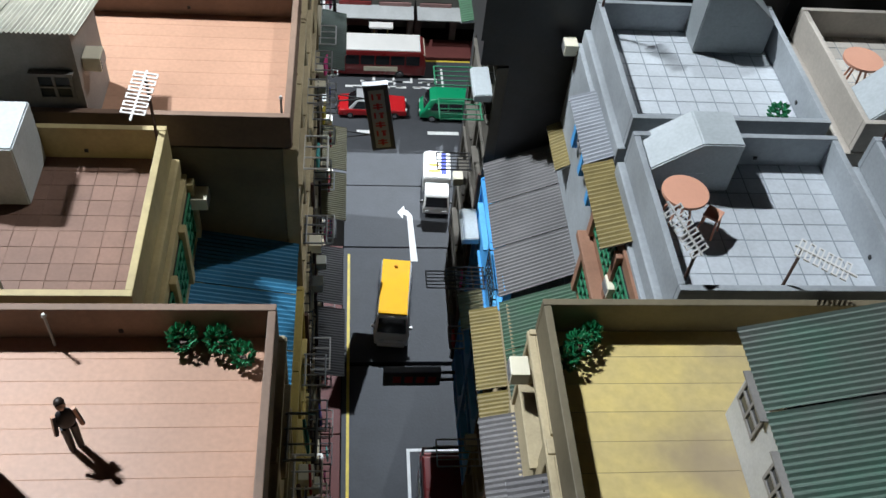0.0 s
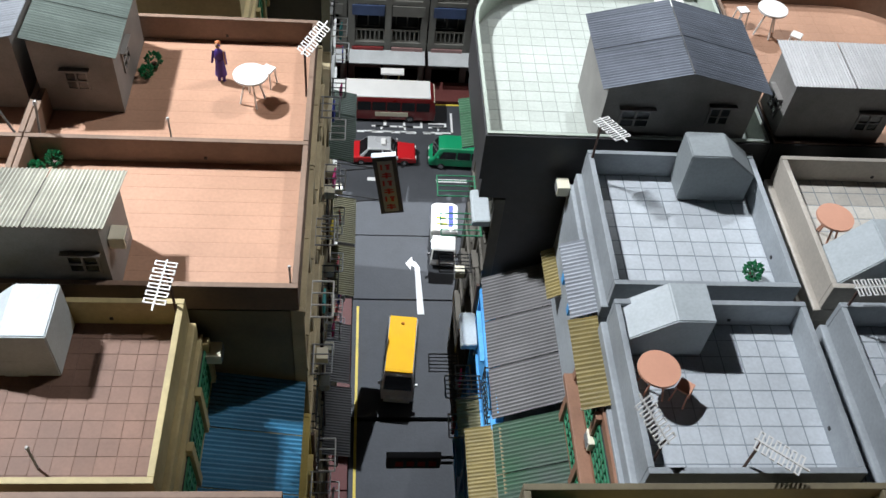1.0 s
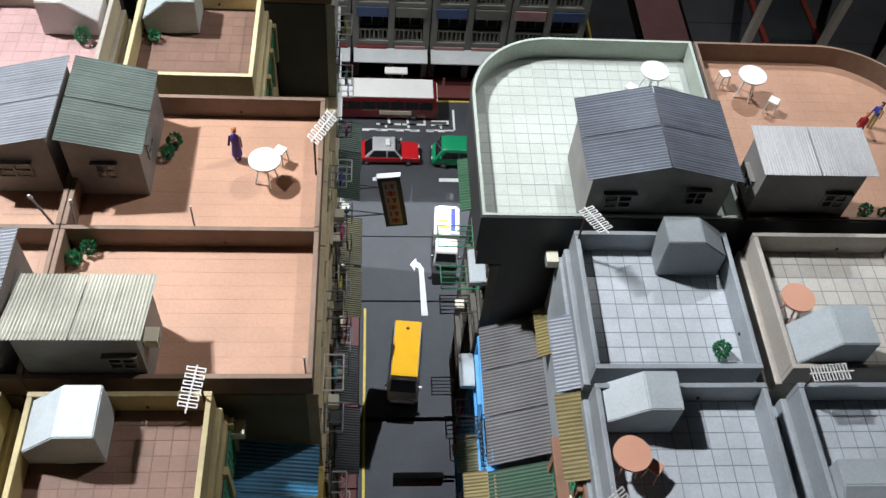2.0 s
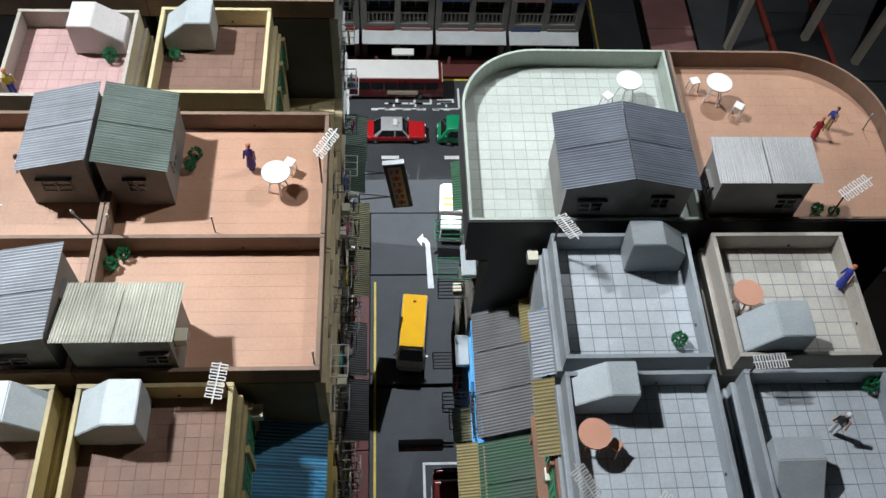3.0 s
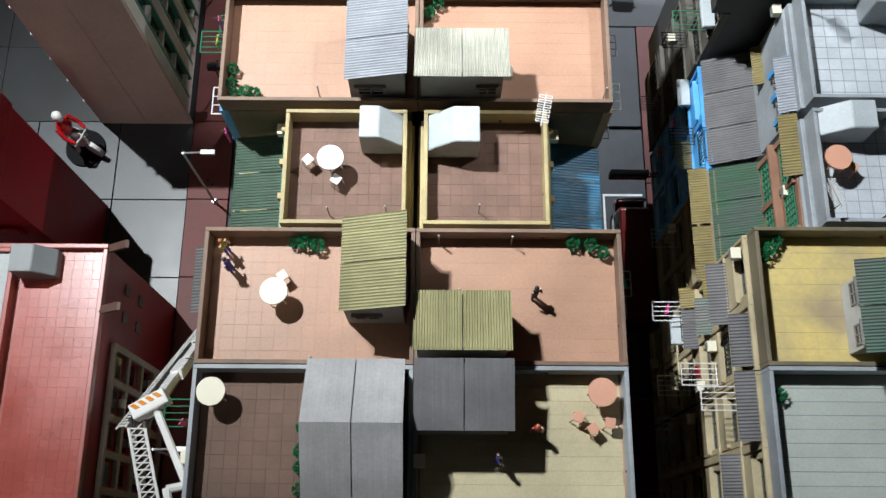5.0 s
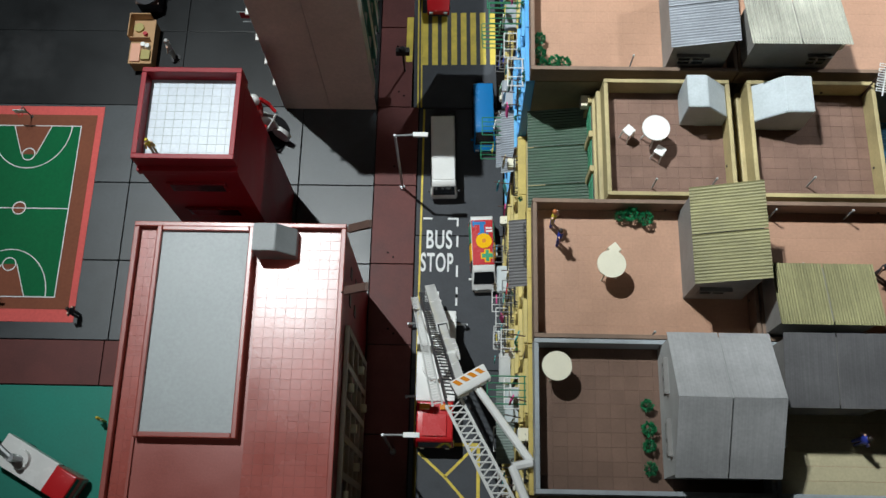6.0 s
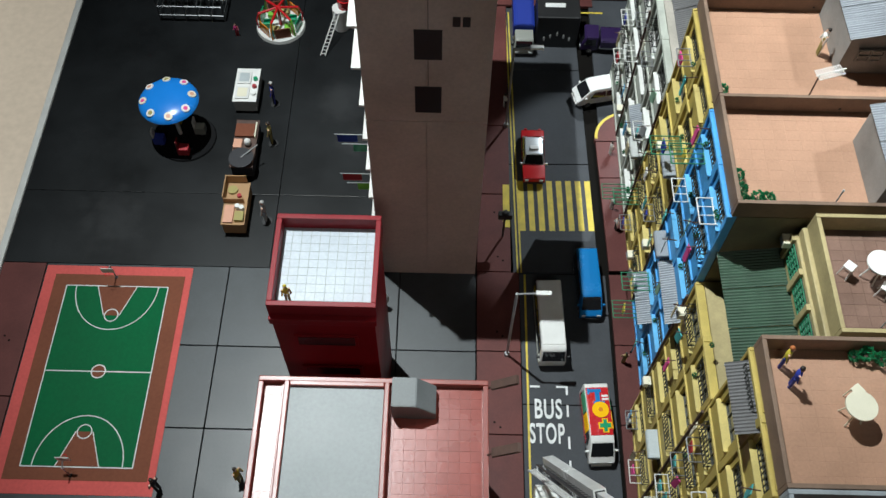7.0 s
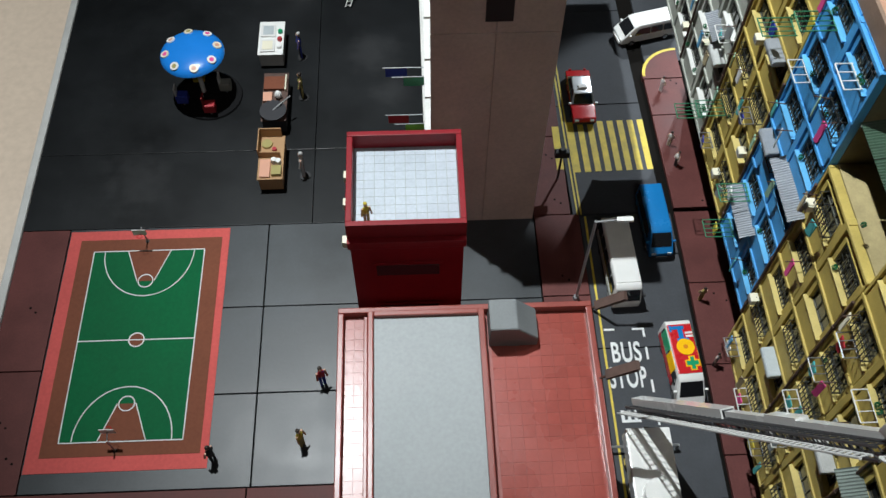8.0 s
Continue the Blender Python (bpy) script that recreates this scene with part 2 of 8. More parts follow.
PALE_BLUE_TILE = material("pale_blue_tile", (0.45, 0.5, 0.56), 0.35, stain=0.08, size=0.05, random_tone=0.03)
TOWER_WALL = material("mauve_brown_tower_wall", (0.6, 0.47, 0.41), 0.6, stain=0.18, size=0.09)
TOWER_WHITE = material("cream_tower_facade", (0.7, 0.69, 0.64), 0.55, stain=0.15, size=0.04)
TEAL = material("teal_felt", (0.015, 0.22, 0.16), 0.7, stain=0.1, size=0.08)
HALL_FLOOR = material("beige_hall_floor", (0.5, 0.44, 0.37), 0.45, stain=0.08, size=0.5)
HALL_WALL = material("hall_wall", (0.12, 0.12, 0.12), 0.8, stain=0.1, size=0.5)
WHITE_EDGE = material("chalky_white_edge", (0.75, 0.75, 0.72), 0.7, stain=0.12, size=0.04)
WINDOW_FRAME = material("dull_grey_window_frame", (0.11, 0.11, 0.085), 0.5, stain=0.25, size=0.02)
PANE = glass("dark_window_pane", (0.02, 0.024, 0.026))
TOWER_GREEN = material("sea_green_fin_paint", (0.06, 0.26, 0.2), 0.5, stain=0.15, size=0.03)
GREEN_PANE = glass("greenish_pane", (0.025, 0.06, 0.05))
METAL = plain("grey_metal", (0.35, 0.36, 0.37), 0.4, 0.7)
DARK_METAL = plain("dark_grey_metal", (0.09, 0.09, 0.095), 0.4, 0.5)
PALE_METAL = plain("pale_painted_metal", (0.72, 0.72, 0.7), 0.4)
RUST = material("brown_painted_metal", (0.1, 0.055, 0.042), 0.6, stain=0.3, size=0.01)
BLACK = plain("black_plastic", (0.015, 0.015, 0.016), 0.45)
GREEN_METAL = plain("green_painted_metal", (0.03, 0.2, 0.1), 0.45)
CREAM = plain("cream_plastic", (0.78, 0.74, 0.58), 0.45)
WHITE = plain("white_plastic", (0.8, 0.8, 0.78), 0.4)
PEACH = plain("peach_plastic", (0.66, 0.34, 0.23), 0.5)
for place, size in (((-6.95, 8.3, 0.0), 0.42), ((-6.7, 7.6, 0.0), 0.3), ((-9.9, 6.2, 0.0), 0.5)):
    blot(BLACK_BOARD, place, size, (0.04, 0.041, 0.043), 0.45)
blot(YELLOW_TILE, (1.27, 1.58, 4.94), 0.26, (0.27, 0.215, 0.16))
DARK_GROUT = material("brown_tile_joint", (0.165, 0.1, 0.075), 0.8, stain=0.2)
LEAF = material("glossy_plastic_leaf", (0.018, 0.215, 0.08), 0.4, stain=0.3, size=0.006, random_tone=0.2)
RED_PAINT = plain("signal_red_paint", (0.55, 0.015, 0.02), 0.25, coat=0.5)
WHITE_PAINT = plain("glossy_white_paint", (0.82, 0.82, 0.8), 0.25, coat=0.4)
SILVER_PAINT = plain("silver_paint", (0.62, 0.64, 0.66), 0.3, 0.3, coat=0.3)
YELLOW_PAINT = material("school_bus_yellow_paint", (0.95, 0.52, 0.0), 0.6, stain=0.06, grain=0.02, size=0.03, bump=0.04, shine=0.15)
BLUE_PAINT = plain("azure_paint", (0.015, 0.19, 0.5), 0.25, coat=0.5)
GREEN_PAINT = plain("post_green_paint", (0.01, 0.3, 0.13), 0.3, coat=0.4)
NAVY_PAINT = plain("deep_blue_tarpaulin", (0.012, 0.035, 0.3), 0.6)
PURPLE_PAINT = plain("dark_violet_paint", (0.03, 0.015, 0.07), 0.3, coat=0.4)
MAROON_PAINT = plain("bus_maroon_paint", (0.2, 0.012, 0.012), 0.3, coat=0.4)
GREY_PAINT = plain("grey_green_paint", (0.3, 0.31, 0.28), 0.35, coat=0.3)
CARGLASS = glass("car_glass", (0.012, 0.013, 0.015), 0.06)
MATT_BLACK = material("matt_black_felt", (0.012, 0.012, 0.013), 0.9, stain=0.1, size=0.03, shine=0.05)
TYRE = plain("rubber_tyre", (0.02, 0.02, 0.02), 0.7)
CHROME = plain("bright_metal", (0.6, 0.6, 0.6), 0.25, 0.9)
AMBER = plain("amber_lens", (0.7, 0.25, 0.02), 0.2)
LAMP_GLASS = plain("clear_lamp_lens", (0.7, 0.72, 0.72), 0.15)
SKIN = plain("figurine_skin", (0.6, 0.36, 0.25), 0.5)
HAIR = plain("figurine_hair", (0.03, 0.02, 0.015), 0.5)
GINGER = plain("figurine_ginger", (0.5, 0.16, 0.05), 0.5)
BLUE_CLOTH = plain("figurine_blue", (0.03, 0.05, 0.35), 0.6)
RED_CLOTH = plain("figurine_red", (0.4, 0.02, 0.03), 0.6)
DARK_CLOTH = plain("figurine_dark", (0.02, 0.02, 0.025), 0.6)
YELLOW_CLOTH = plain("figurine_yellow", (0.6, 0.48, 0.05), 0.6)
PINK_CLOTH = plain("pink_cloth", (0.75, 0.08, 0.3), 0.7)
MINT_CLOTH = plain("mint_cloth", (0.3, 0.5, 0.36), 0.7)
TEAL_CLOTH = plain("teal_cloth", (0.08, 0.4, 0.4), 0.7)
VIOLET_CLOTH = plain("figurine_violet", (0.07, 0.03, 0.22), 0.6)
STATUE_GREY = plain("grey_resin", (0.5, 0.5, 0.49), 0.5)
GOLD_CLOTH = plain("figurine_khaki", (0.35, 0.3, 0.1), 0.6)
CARDBOARD = plain("tan_board", (0.42, 0.25, 0.12), 0.7)
BRIGHT_BLUE = plain("carousel_blue", (0.02, 0.22, 0.72), 0.25, coat=0.3)
LIME = plain("lime_banner", (0.2, 0.55, 0.04), 0.6)

# ---- building tools: shapes are drawn in plan units and scaled by U ----
SIZE = Matrix.Scale(U, 4)


def at(x, y, z=0.0, rz=0.0):
    return Matrix.LocRotScale((x * U, y * U, z * U), Euler((0, 0, radians(rz))), None)


def box(bm, x0, x1, y0, y1, z0, z1, bevel=0.0):
    made = bmesh.ops.create_cube(bm, size=1)["verts"]
    for v in made:
        v.co = ((x0 + x1) / 2 + v.co.x * (x1 - x0), (y0 + y1) / 2 + v.co.y * (y1 - y0), (z0 + z1) / 2 + v.co.z * (z1 - z0))
    if bevel:
        edges = list({e for v in made for e in v.link_edges})
        bmesh.ops.bevel(bm, geom=edges, offset=bevel, segments=2, affect="EDGES", profile=0.6)
    return bm


def prism(bm, points, axis, a, b):
    """A closed outline drawn across one axis and drawn out along it, from a to b."""
    def place(p, q, s):
        return {"x": (s, p, q), "y": (p, s, q), "z": (p, q, s)}[axis]
    low = [bm.verts.new(place(p, q, a)) for p, q in points]
    high = [bm.verts.new(place(p, q, b)) for p, q in points]
    made = [bm.faces.new(low), bm.faces.new(high)]
    for i in range(len(points)):
        j = (i + 1) % len(points)
        made.append(bm.faces.new((low[i], low[j], high[j], high[i])))
    bmesh.ops.recalc_face_normals(bm, faces=made)
    return bm


def rod(bm, p, q, r, sides=8):
    p, q = Vector(p), Vector(q)
    turn = (q - p).to_track_quat("Z", "Y").to_matrix().to_4x4()
    bmesh.ops.create_cone(bm, cap_ends=True, segments=sides, radius1=r, radius2=r, depth=(q - p).length,
                          matrix=Matrix.Translation((p + q) / 2) @ turn)
    return bm


def cone(bm, x, y, z0, z1, r0, r1, sides=16):
    bmesh.ops.create_cone(bm, cap_ends=True, segments=sides, radius1=r0, radius2=r1, depth=z1 - z0, matrix=Matrix.Translation((x, y, (z0 + z1) / 2)))
    return bm


def ball(bm, x, y, z, rx, ry, rz, u=10, v=8):
    bmesh.ops.create_uvsphere(bm, u_segments=u, v_segments=v, radius=1, matrix=Matrix.Translation((x, y, z)) @ Matrix.Diagonal((rx, ry, rz, 1)))
    return bm


def corrugated(bm, a, b, c, d, waves, amp=0.006, thick=0.004):
    """A wavy sheet with corners a, b, c, d in turn; the waves follow one another from a to b, and each runs from a to d."""
    a, b, c, d = (Vector(p) for p in (a, b, c, d))
    up = (b - a).cross(d - a).normalized()
    if up.z < 0:
        up = -up
    rows, along = [], []
    for w in range(waves + 1):
        for f, h in ((0.0, 1), (0.12, 1), (0.5, -1), (0.62, -1)):
            if w == waves and f:
                break
            t = (w + f) / waves
            e, g = a.lerp(b, t) + up * (amp * h), d.lerp(c, t) + up * (amp * h)
            rows.append([bm.verts.new(e), bm.verts.new(g), bm.verts.new(g - up * thick), bm.verts.new(e - up * thick)])
            along.append(w + f)
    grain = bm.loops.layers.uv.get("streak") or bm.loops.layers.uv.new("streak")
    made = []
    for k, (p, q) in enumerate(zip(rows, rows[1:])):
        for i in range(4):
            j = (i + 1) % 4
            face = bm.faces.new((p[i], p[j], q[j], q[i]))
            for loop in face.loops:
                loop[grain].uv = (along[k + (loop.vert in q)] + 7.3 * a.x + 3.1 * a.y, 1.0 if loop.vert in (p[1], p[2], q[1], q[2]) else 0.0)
            made.append(face)
    made += [bm.faces.new(rows[0]), bm.faces.new(rows[-1][::-1])]
    bmesh.ops.recalc_face_normals(bm, faces=made)
    return bm


def lattice(bm, us, vs, u0, u1, v0, v1, bar, x0, x1):
    """One flat grid of bars round openings, facing x: upright bars at us, level bars at vs, all one connected piece."""
    cu = sorted({u0, u1} | {c for u in us for c in (u - bar, u + bar)})
    cv = sorted({v0, v1} | {c for v in vs for c in (v - bar, v + bar)})
    def solid(i, j):
        if not (0 <= i < len(cu) - 1 and 0 <= j < len(cv) - 1):
            return False
        mu, mv = (cu[i] + cu[i + 1]) / 2, (cv[j] + cv[j + 1]) / 2
        return any(abs(mu - u) <= bar for u in us) or any(abs(mv - v) <= bar for v in vs)
    made = {}
    def corner(i, j, k):
        if (i, j, k) not in made:
            made[(i, j, k)] = bm.verts.new(((x0, x1)[k], cu[i], cv[j]))
        return made[(i, j, k)]
    for i in range(len(cu) - 1):
        for j in range(len(cv) - 1):
            if not solid(i, j):
                continue
            ring = ((i, j), (i + 1, j), (i + 1, j + 1), (i, j + 1))
            bm.faces.new([corner(*p, 0) for p in ring[::-1]])
            bm.faces.new([corner(*p, 1) for p in ring])
            for (p, r), (di, dj) in zip(zip(ring, ring[1:] + ring[:1]), ((0, -1), (1, 0), (0, 1), (-1, 0))):
                if not solid(i + di, j + dj):
                    bm.faces.new((corner(*p, 0), corner(*r, 0), corner(*r, 1), corner(*p, 1)))
    bmesh.ops.recalc_face_normals(bm, faces=bm.faces[:])
    return bm


def mesh_of(name, bm, mat, smooth=False):
    bm.transform(SIZE)
    data = bpy.data.meshes.new(name)
    bm.to_mesh(data)
    bm.free()
    data.materials.append(mat)
    if smooth:
        for p in data.polygons:
            p.use_smooth = True
        data.set_sharp_from_angle(angle=radians(38))
    return data


def part(name, bm, mat, parent, label="", smooth=False):
    """Links a bmesh, drawn in its parent's own frame, as one mesh object under that parent."""
    ob = new(name, mesh_of(name, bm, mat, smooth))
    ob.parent = parent
    return tagged(ob, label)


def again(name, data, parent, m=None, label=""):
    """One more object on a mesh that is shared by alike pieces."""
    ob = new(name, data)
    ob.parent = parent
    if m is not None:
        ob.matrix_basis = m
    return tagged(ob, label)


def thing(name, x, y, z, label, category, group="", rz=0.0):
    ob = new(name)
    ob.empty_display_size = 0.02
    ob.matrix_basis = at(x, y, z, rz)
    return tagged(ob, label, category, group)


def structure(name, bm, mat, label=""):
    return tagged(new(name, mesh_of(name, bm, mat)), label, kind="structure")


def fresh():
    return bmesh.new()

# ---- hall round the model, and the model's ground ----
FLOOR_Z = -9.0
b = fresh(); box(b, -34, 34, -26, 38, FLOOR_Z - 0.5, FLOOR_Z)
structure("hall_floor", b, HALL_FLOOR, "smooth beige exhibition hall floor")
b = fresh(); box(b, -34, 34, -26, 38, 24, 24.5)
structure("ceiling", b, HALL_WALL, "dark exhibition hall ceiling")
for name, x0, x1, y0, y1 in (("wall_west", -34.5, -34, -26, 38), ("wall_east", 34, 34.5, -26, 38), ("wall_south", -34.5, 34.5, -26.5, -26), ("wall_north", -34.5, 34.5, 38, 38.5)):
    b = fresh(); box(b, x0, x1, y0, y1, FLOOR_Z, 24)
    structure(name, b, HALL_WALL, "dark exhibition hall wall")

# the base of the model on its plinth
b = fresh(); box(b, -10.9, 12.7, -6.7, 14.7, FLOOR_Z, -0.42)
structure("plinth", b, HALL_WALL, "dark plinth under the model base")
b = fresh(); box(b, -11.2, 13.0, -7.0, 15.0, -0.42, -0.05)
ground = structure("ground", b, GAP, "black base board of the model town")
b = fresh(); box(b, -11.3, -11.2, -7.0, 15.0, -0.42, 0.03, 0.02)
structure("trim", b, WHITE_EDGE, "chalky white edge of the model base")


def slabs(x0, x1, y0, y1, xs, ys, mat, name, label, top=0.0, gap=0.014):
    """Lays slabs over a rectangle, with open joints at the given lines."""
    holder = thing(name, (x0 + x1) / 2, (y0 + y1) / 2, 0, label, "")
    tagged(holder, kind="structure")
    ox, oy = (x0 + x1) / 2, (y0 + y1) / 2
    xs, ys = [x0] + [v for v in xs if x0 < v < x1] + [x1], [y0] + [v for v in ys if y0 < v < y1] + [y1]
    for a, c in zip(xs, xs[1:]):
        for d, e in zip(ys, ys[1:]):
            q = fresh()
            box(q, a + gap / 2 - ox, c - gap / 2 - ox, d + gap / 2 - oy, e - gap / 2 - oy, top - 0.05, top, 0.004)
            part("slab", q, mat, holder)
    return holder


STEP = [2.2, 3.25, 4.33, 5.47]
slabs(-10.62, -4.98, 2.2, 5.47, [-8.22, -7.1, -5.98], STEP, SLAB, "plaza", "dark grey square paving slabs of the plaza")
slabs(-11.2, -4.98, 5.47, 14.9, [-7.7], [6.62], BLACK_BOARD, "playground", "black boards of the playground", gap=0.006)
slabs(-11.2, -10.62, 2.2, 5.47, [], [3.6], PAVEMENT, "pavement_west", "red-brown pavement slabs beside the court")
slabs(-11.2, -4.98, 1.63, 2.2, [-8.26], [], PAVEMENT, "pavement_south", "red-brown pavement slabs before the plaza")
slabs(-4.98, -4.42, -6.9, 5.47, [], [0.0, 1.1, 2.2, 3.25, 4.33], PAVEMENT, "pavement_kerb", "red-brown pavement slabs beside the road", 0.03)
slabs(-4.98, -4.52, 5.47, 10.3, [], [6.7, 7.9, 9.1], PAVEMENT, "pavement_kerb", "red-brown pavement slabs beside the road", 0.03)
slabs(-4.42, -3.28, -6.9, 5.47, [], [0.1, 1.9, 3.65], ASPHALT, "road_west", "grey asphalt road slabs")
NORTH_BOARDS = [slabs(-4.5, -3.36, 5.49, 10.3, [], [7.25, 9.0], ASPHALT, "road_west", "grey asphalt road slabs")]
slabs(-3.25, -2.7, -6.9, 5.47, [], [0.2, 1.25, 2.35, 3.4, 4.45], PAVEMENT, "pavement_facade", "red-brown pavement slabs before the tenements", 0.03)
NORTH_BOARDS.append(slabs(-3.24, -2.7, 5.5, 7.64, [], [7.0], PAVEMENT, "pavement_facade", "red-brown pavement slabs before the tenements", 0.03))
# the rounded end of that pavement
pts = [(-2.7, 7.65), (-3.24, 7.65)] + [(-2.7 - 0.54 * math.cos(radians(a)), 7.69 + 0.5 * math.sin(radians(a))) for a in range(0, 91, 10)]
b = fresh(); prism(b, pts, "z", -0.05, 0.03)
NORTH_BOARDS.append(structure("pavement_end", b, PAVEMENT, "rounded end of the red-brown pavement"))
slabs(-0.05, 1.15, -6.9, 5.4, [], [-2], ASPHALT, "road_street", "grey asphalt slabs of the narrow street", gap=0.006)
slabs(-0.05, 1.15, 5.445, 7.0, [], [], ASPHALT, "road_street", "grey asphalt slabs of the narrow street", gap=0.006)
slabs(-3.22, 12.9, 8.0, 10.5, [-1.0, 2.0, 5.0, 8.0], [], ASPHALT, "road_cross", "grey asphalt cross road")
slabs(-0.05, 12.9, 7.01, 8.0, [2.0, 5.0, 8.0], [], ASPHALT, "road_mouth", "grey asphalt street mouth")
slabs(-3.13, 3.4, 10.52, 10.95, [-1.5, 0.1, 1.7], [], PAVEMENT, "pavement_far", "red-brown far pavement slabs", 0.03)
slabs(-4.9, -3.15, 10.32, 10.95, [-4.0], [], PAVEMENT, "pavement_far", "red-brown far pavement slabs", 0.03)
slabs(-0.28, -0.05, -6.9, 7.0, [], [0.2, 1.9, 4.6], PAVEMENT, "pavement_lane", "narrow red-brown pavement of the street", 0.03)
slabs(1.15, 1.5, -6.9, 7.0, [], [0.2, 1.9, 4.6], PAVEMENT, "pavement_lane", "narrow red-brown pavement of the street", 0.03)

# ---- road markings and the ball court ----
def askew(ob):
    """The boards north of the joint lie slightly turned against those south of it."""
    pivot = Matrix.Translation((-3.9 * U, 5.47 * U, 0))
    ob.matrix_basis = pivot @ Matrix.Rotation(radians(1.2), 4, "Z") @ pivot.inverted() @ ob.matrix_basis
    return ob


for board in NORTH_BOARDS:
    askew(board)


def mark(name, quads, mat, label, z=0.0):
    """Painted marks as thin raised films; each quad is x0, x1, y0, y1."""
    q = fresh()
    for x0, x1, y0, y1 in quads:
        box(q, x0, x1, y0, y1, z - 0.002, z + 0.0035)
    return structure(name, q, mat, label)


for x in (-4.445, -4.4):
    askew(mark("kerb_line", [(x, x + 0.02, 5.49, 10.2)], LINE_YELLOW, "worn yellow kerb line"))
mark("kerb_line", [(-4.36, -4.335, -6.8, 5.45)], LINE_YELLOW, "worn yellow kerb line")
mark("kerb_line", [(0.0, 0.028, -6.8, 6.9)], LINE_YELLOW, "worn yellow kerb line")
mark("kerb_line", [(-4.4, -3.0, 10.2, 10.23)], LINE_YELLOW, "worn yellow kerb line")
mark("kerb_line", [(-0.5, 3.0, 10.46, 10.49)], LINE_YELLOW, "worn yellow kerb line")
for i in range(8):
    x = -3.37 - 0.133 * i
    askew(mark("zebra_bar", [(x - 0.078, x, 6.14, 6.96)], LINE_YELLOW, "yellow bar of the zebra crossing"))
mark("zebra_bar", [(-4.62, -4.53, 6.16, 6.86)], LINE_YELLOW, "yellow bar of the zebra crossing", 0.03)
# rounded kerb line
q = fresh()
arc = [radians(a) for a in range(0, 91, 6)]
outer = [(-2.7 - 0.54 * math.cos(a), 7.69 + 0.5 * math.sin(a)) for a in arc]
inner = [(-2.7 - 0.5 * math.cos(a), 7.69 + 0.46 * math.sin(a)) for a in arc]
prism(q, outer + inner[::-1], "z", 0.03, 0.034)
askew(structure("kerb_line", q, LINE_YELLOW, "rounded yellow kerb line"))
# bus bay
mark("bay_mark", [(-4.32, -4.2, 3.87, 3.895)], LINE_WHITE, "white corner of the bus bay")
mark("bay_mark", [(-4.0, -3.86, 3.87, 3.895), (-3.885, -3.86, 3.78, 3.8695)], LINE_WHITE, "white corner of the bus bay")
for y in (3.5, 3.1, 2.72):
    mark("bay_mark", [(-3.885, -3.86, y, y + 0.15)], LINE_WHITE, "white dash of the bus bay")
for word, x0, y in (("BUS", -4.27, 3.47), ("STOP", -4.34, 3.16)):
    data = bpy.data.curves.new("bay_lettering", "FONT")
    data.offset = 0.02
    data.body, data.size, data.extrude, data.space_character = word, 1.0, 0.01, 1.12
    tmp = new("lettering_curve", data)
    bpy.context.view_layer.update()
    mesh = bpy.data.meshes.new_from_object(tmp.evaluated_get(bpy.context.evaluated_depsgraph_get()))
    bpy.data.objects.remove(tmp)
    xs = [v.co.x for v in mesh.vertices]
    ys = [v.co.y for v in mesh.vertices]
    wide, tall = (0.33 if word == "BUS" else 0.42), 0.255
    for v in mesh.vertices:
        v.co = ((x0 + (v.co.x - min(xs)) / (max(xs) - min(xs)) * wide) * U, (y + (v.co.y - min(ys)) / (max(ys) - min(ys)) * tall) * U, (0.002 + v.co.z * 0.15) * U)
    mesh.materials.append(LINE_WHITE)
    tagged(new("bay_lettering", mesh), "white block letters painted on the road", kind="structure")
# the next lettering, mostly under the boom, as plain bars
for boxes in (((-4.27, -4.06, 2.76, 2.79), (-4.27, -4.235, 2.7905, 2.9), (-4.2, -4.165, 2.7905, 2.9), (-4.13, -4.095, 2.7905, 2.9)), ((-3.885, -3.86, 2.82, 2.96),)):
    mark("bay_bar", boxes, LINE_WHITE, "white painted bars on the road")
# yellow box beside the fire engine
mark("box_junction", [(-3.98, -3.56, 0.98, 1.02), (-3.6, -3.56, -0.6, 0.9795), (-4.36, -4.32, -0.6, 1.02)], LINE_YELLOW, "yellow box junction outline")
for a, c in (((-3.62, 0.98), (-3.98, 0.62)), ((-3.98, 0.62), (-3.6, 0.2)), ((-4.3, 0.9), (-3.98, 0.62))):
    q = fresh()
    d = (Vector(c) - Vector(a)).normalized().orthogonal() * 0.016
    prism(q, [(a[0] + d.x, a[1] + d.y), (a[0] - d.x, a[1] - d.y), (c[0] - d.x, c[1] - d.y), (c[0] + d.x, c[1] + d.y)], "z", 0.0005, 0.003)
    structure("box_junction", q, LINE_YELLOW, "yellow box junction diagonal")
# left-turn arrow of the narrow street
q = fresh()
prism(q, [(0.70, 6.8), (0.78, 6.8), (0.745, 7.5), (0.70, 7.58), (0.66, 7.6), (0.655, 7.66), (0.575, 7.56), (0.635, 7.46), (0.64, 7.53), (0.685, 7.5)], "z", -0.002, 0.0035)
structure("turn_arrow", q, LINE_WHITE, "white left-turn arrow on the road")
mark("stop_line", [(1.0, 1.4, 8.94, 9.0), (0.1, 0.35, 8.94, 9.0)], LINE_WHITE, "white dashed line on the cross road")
mark("bay_mark", [(0.568, 0.598, 2.35, 4.45), (0.5985, 1.1, 4.42, 4.45), (0.5985, 1.1, 3.41, 3.435)], LINE_WHITE, "white parking bay outline")
q = fresh(); prism(q, [(0.158, 2.68), (0.182, 2.68), (0.22, 3.255), (0.134, 3.255)], "z", -0.002, 0.0035)
structure("bay_mark", q, LINE_WHITE, "white tapering dash on the road")
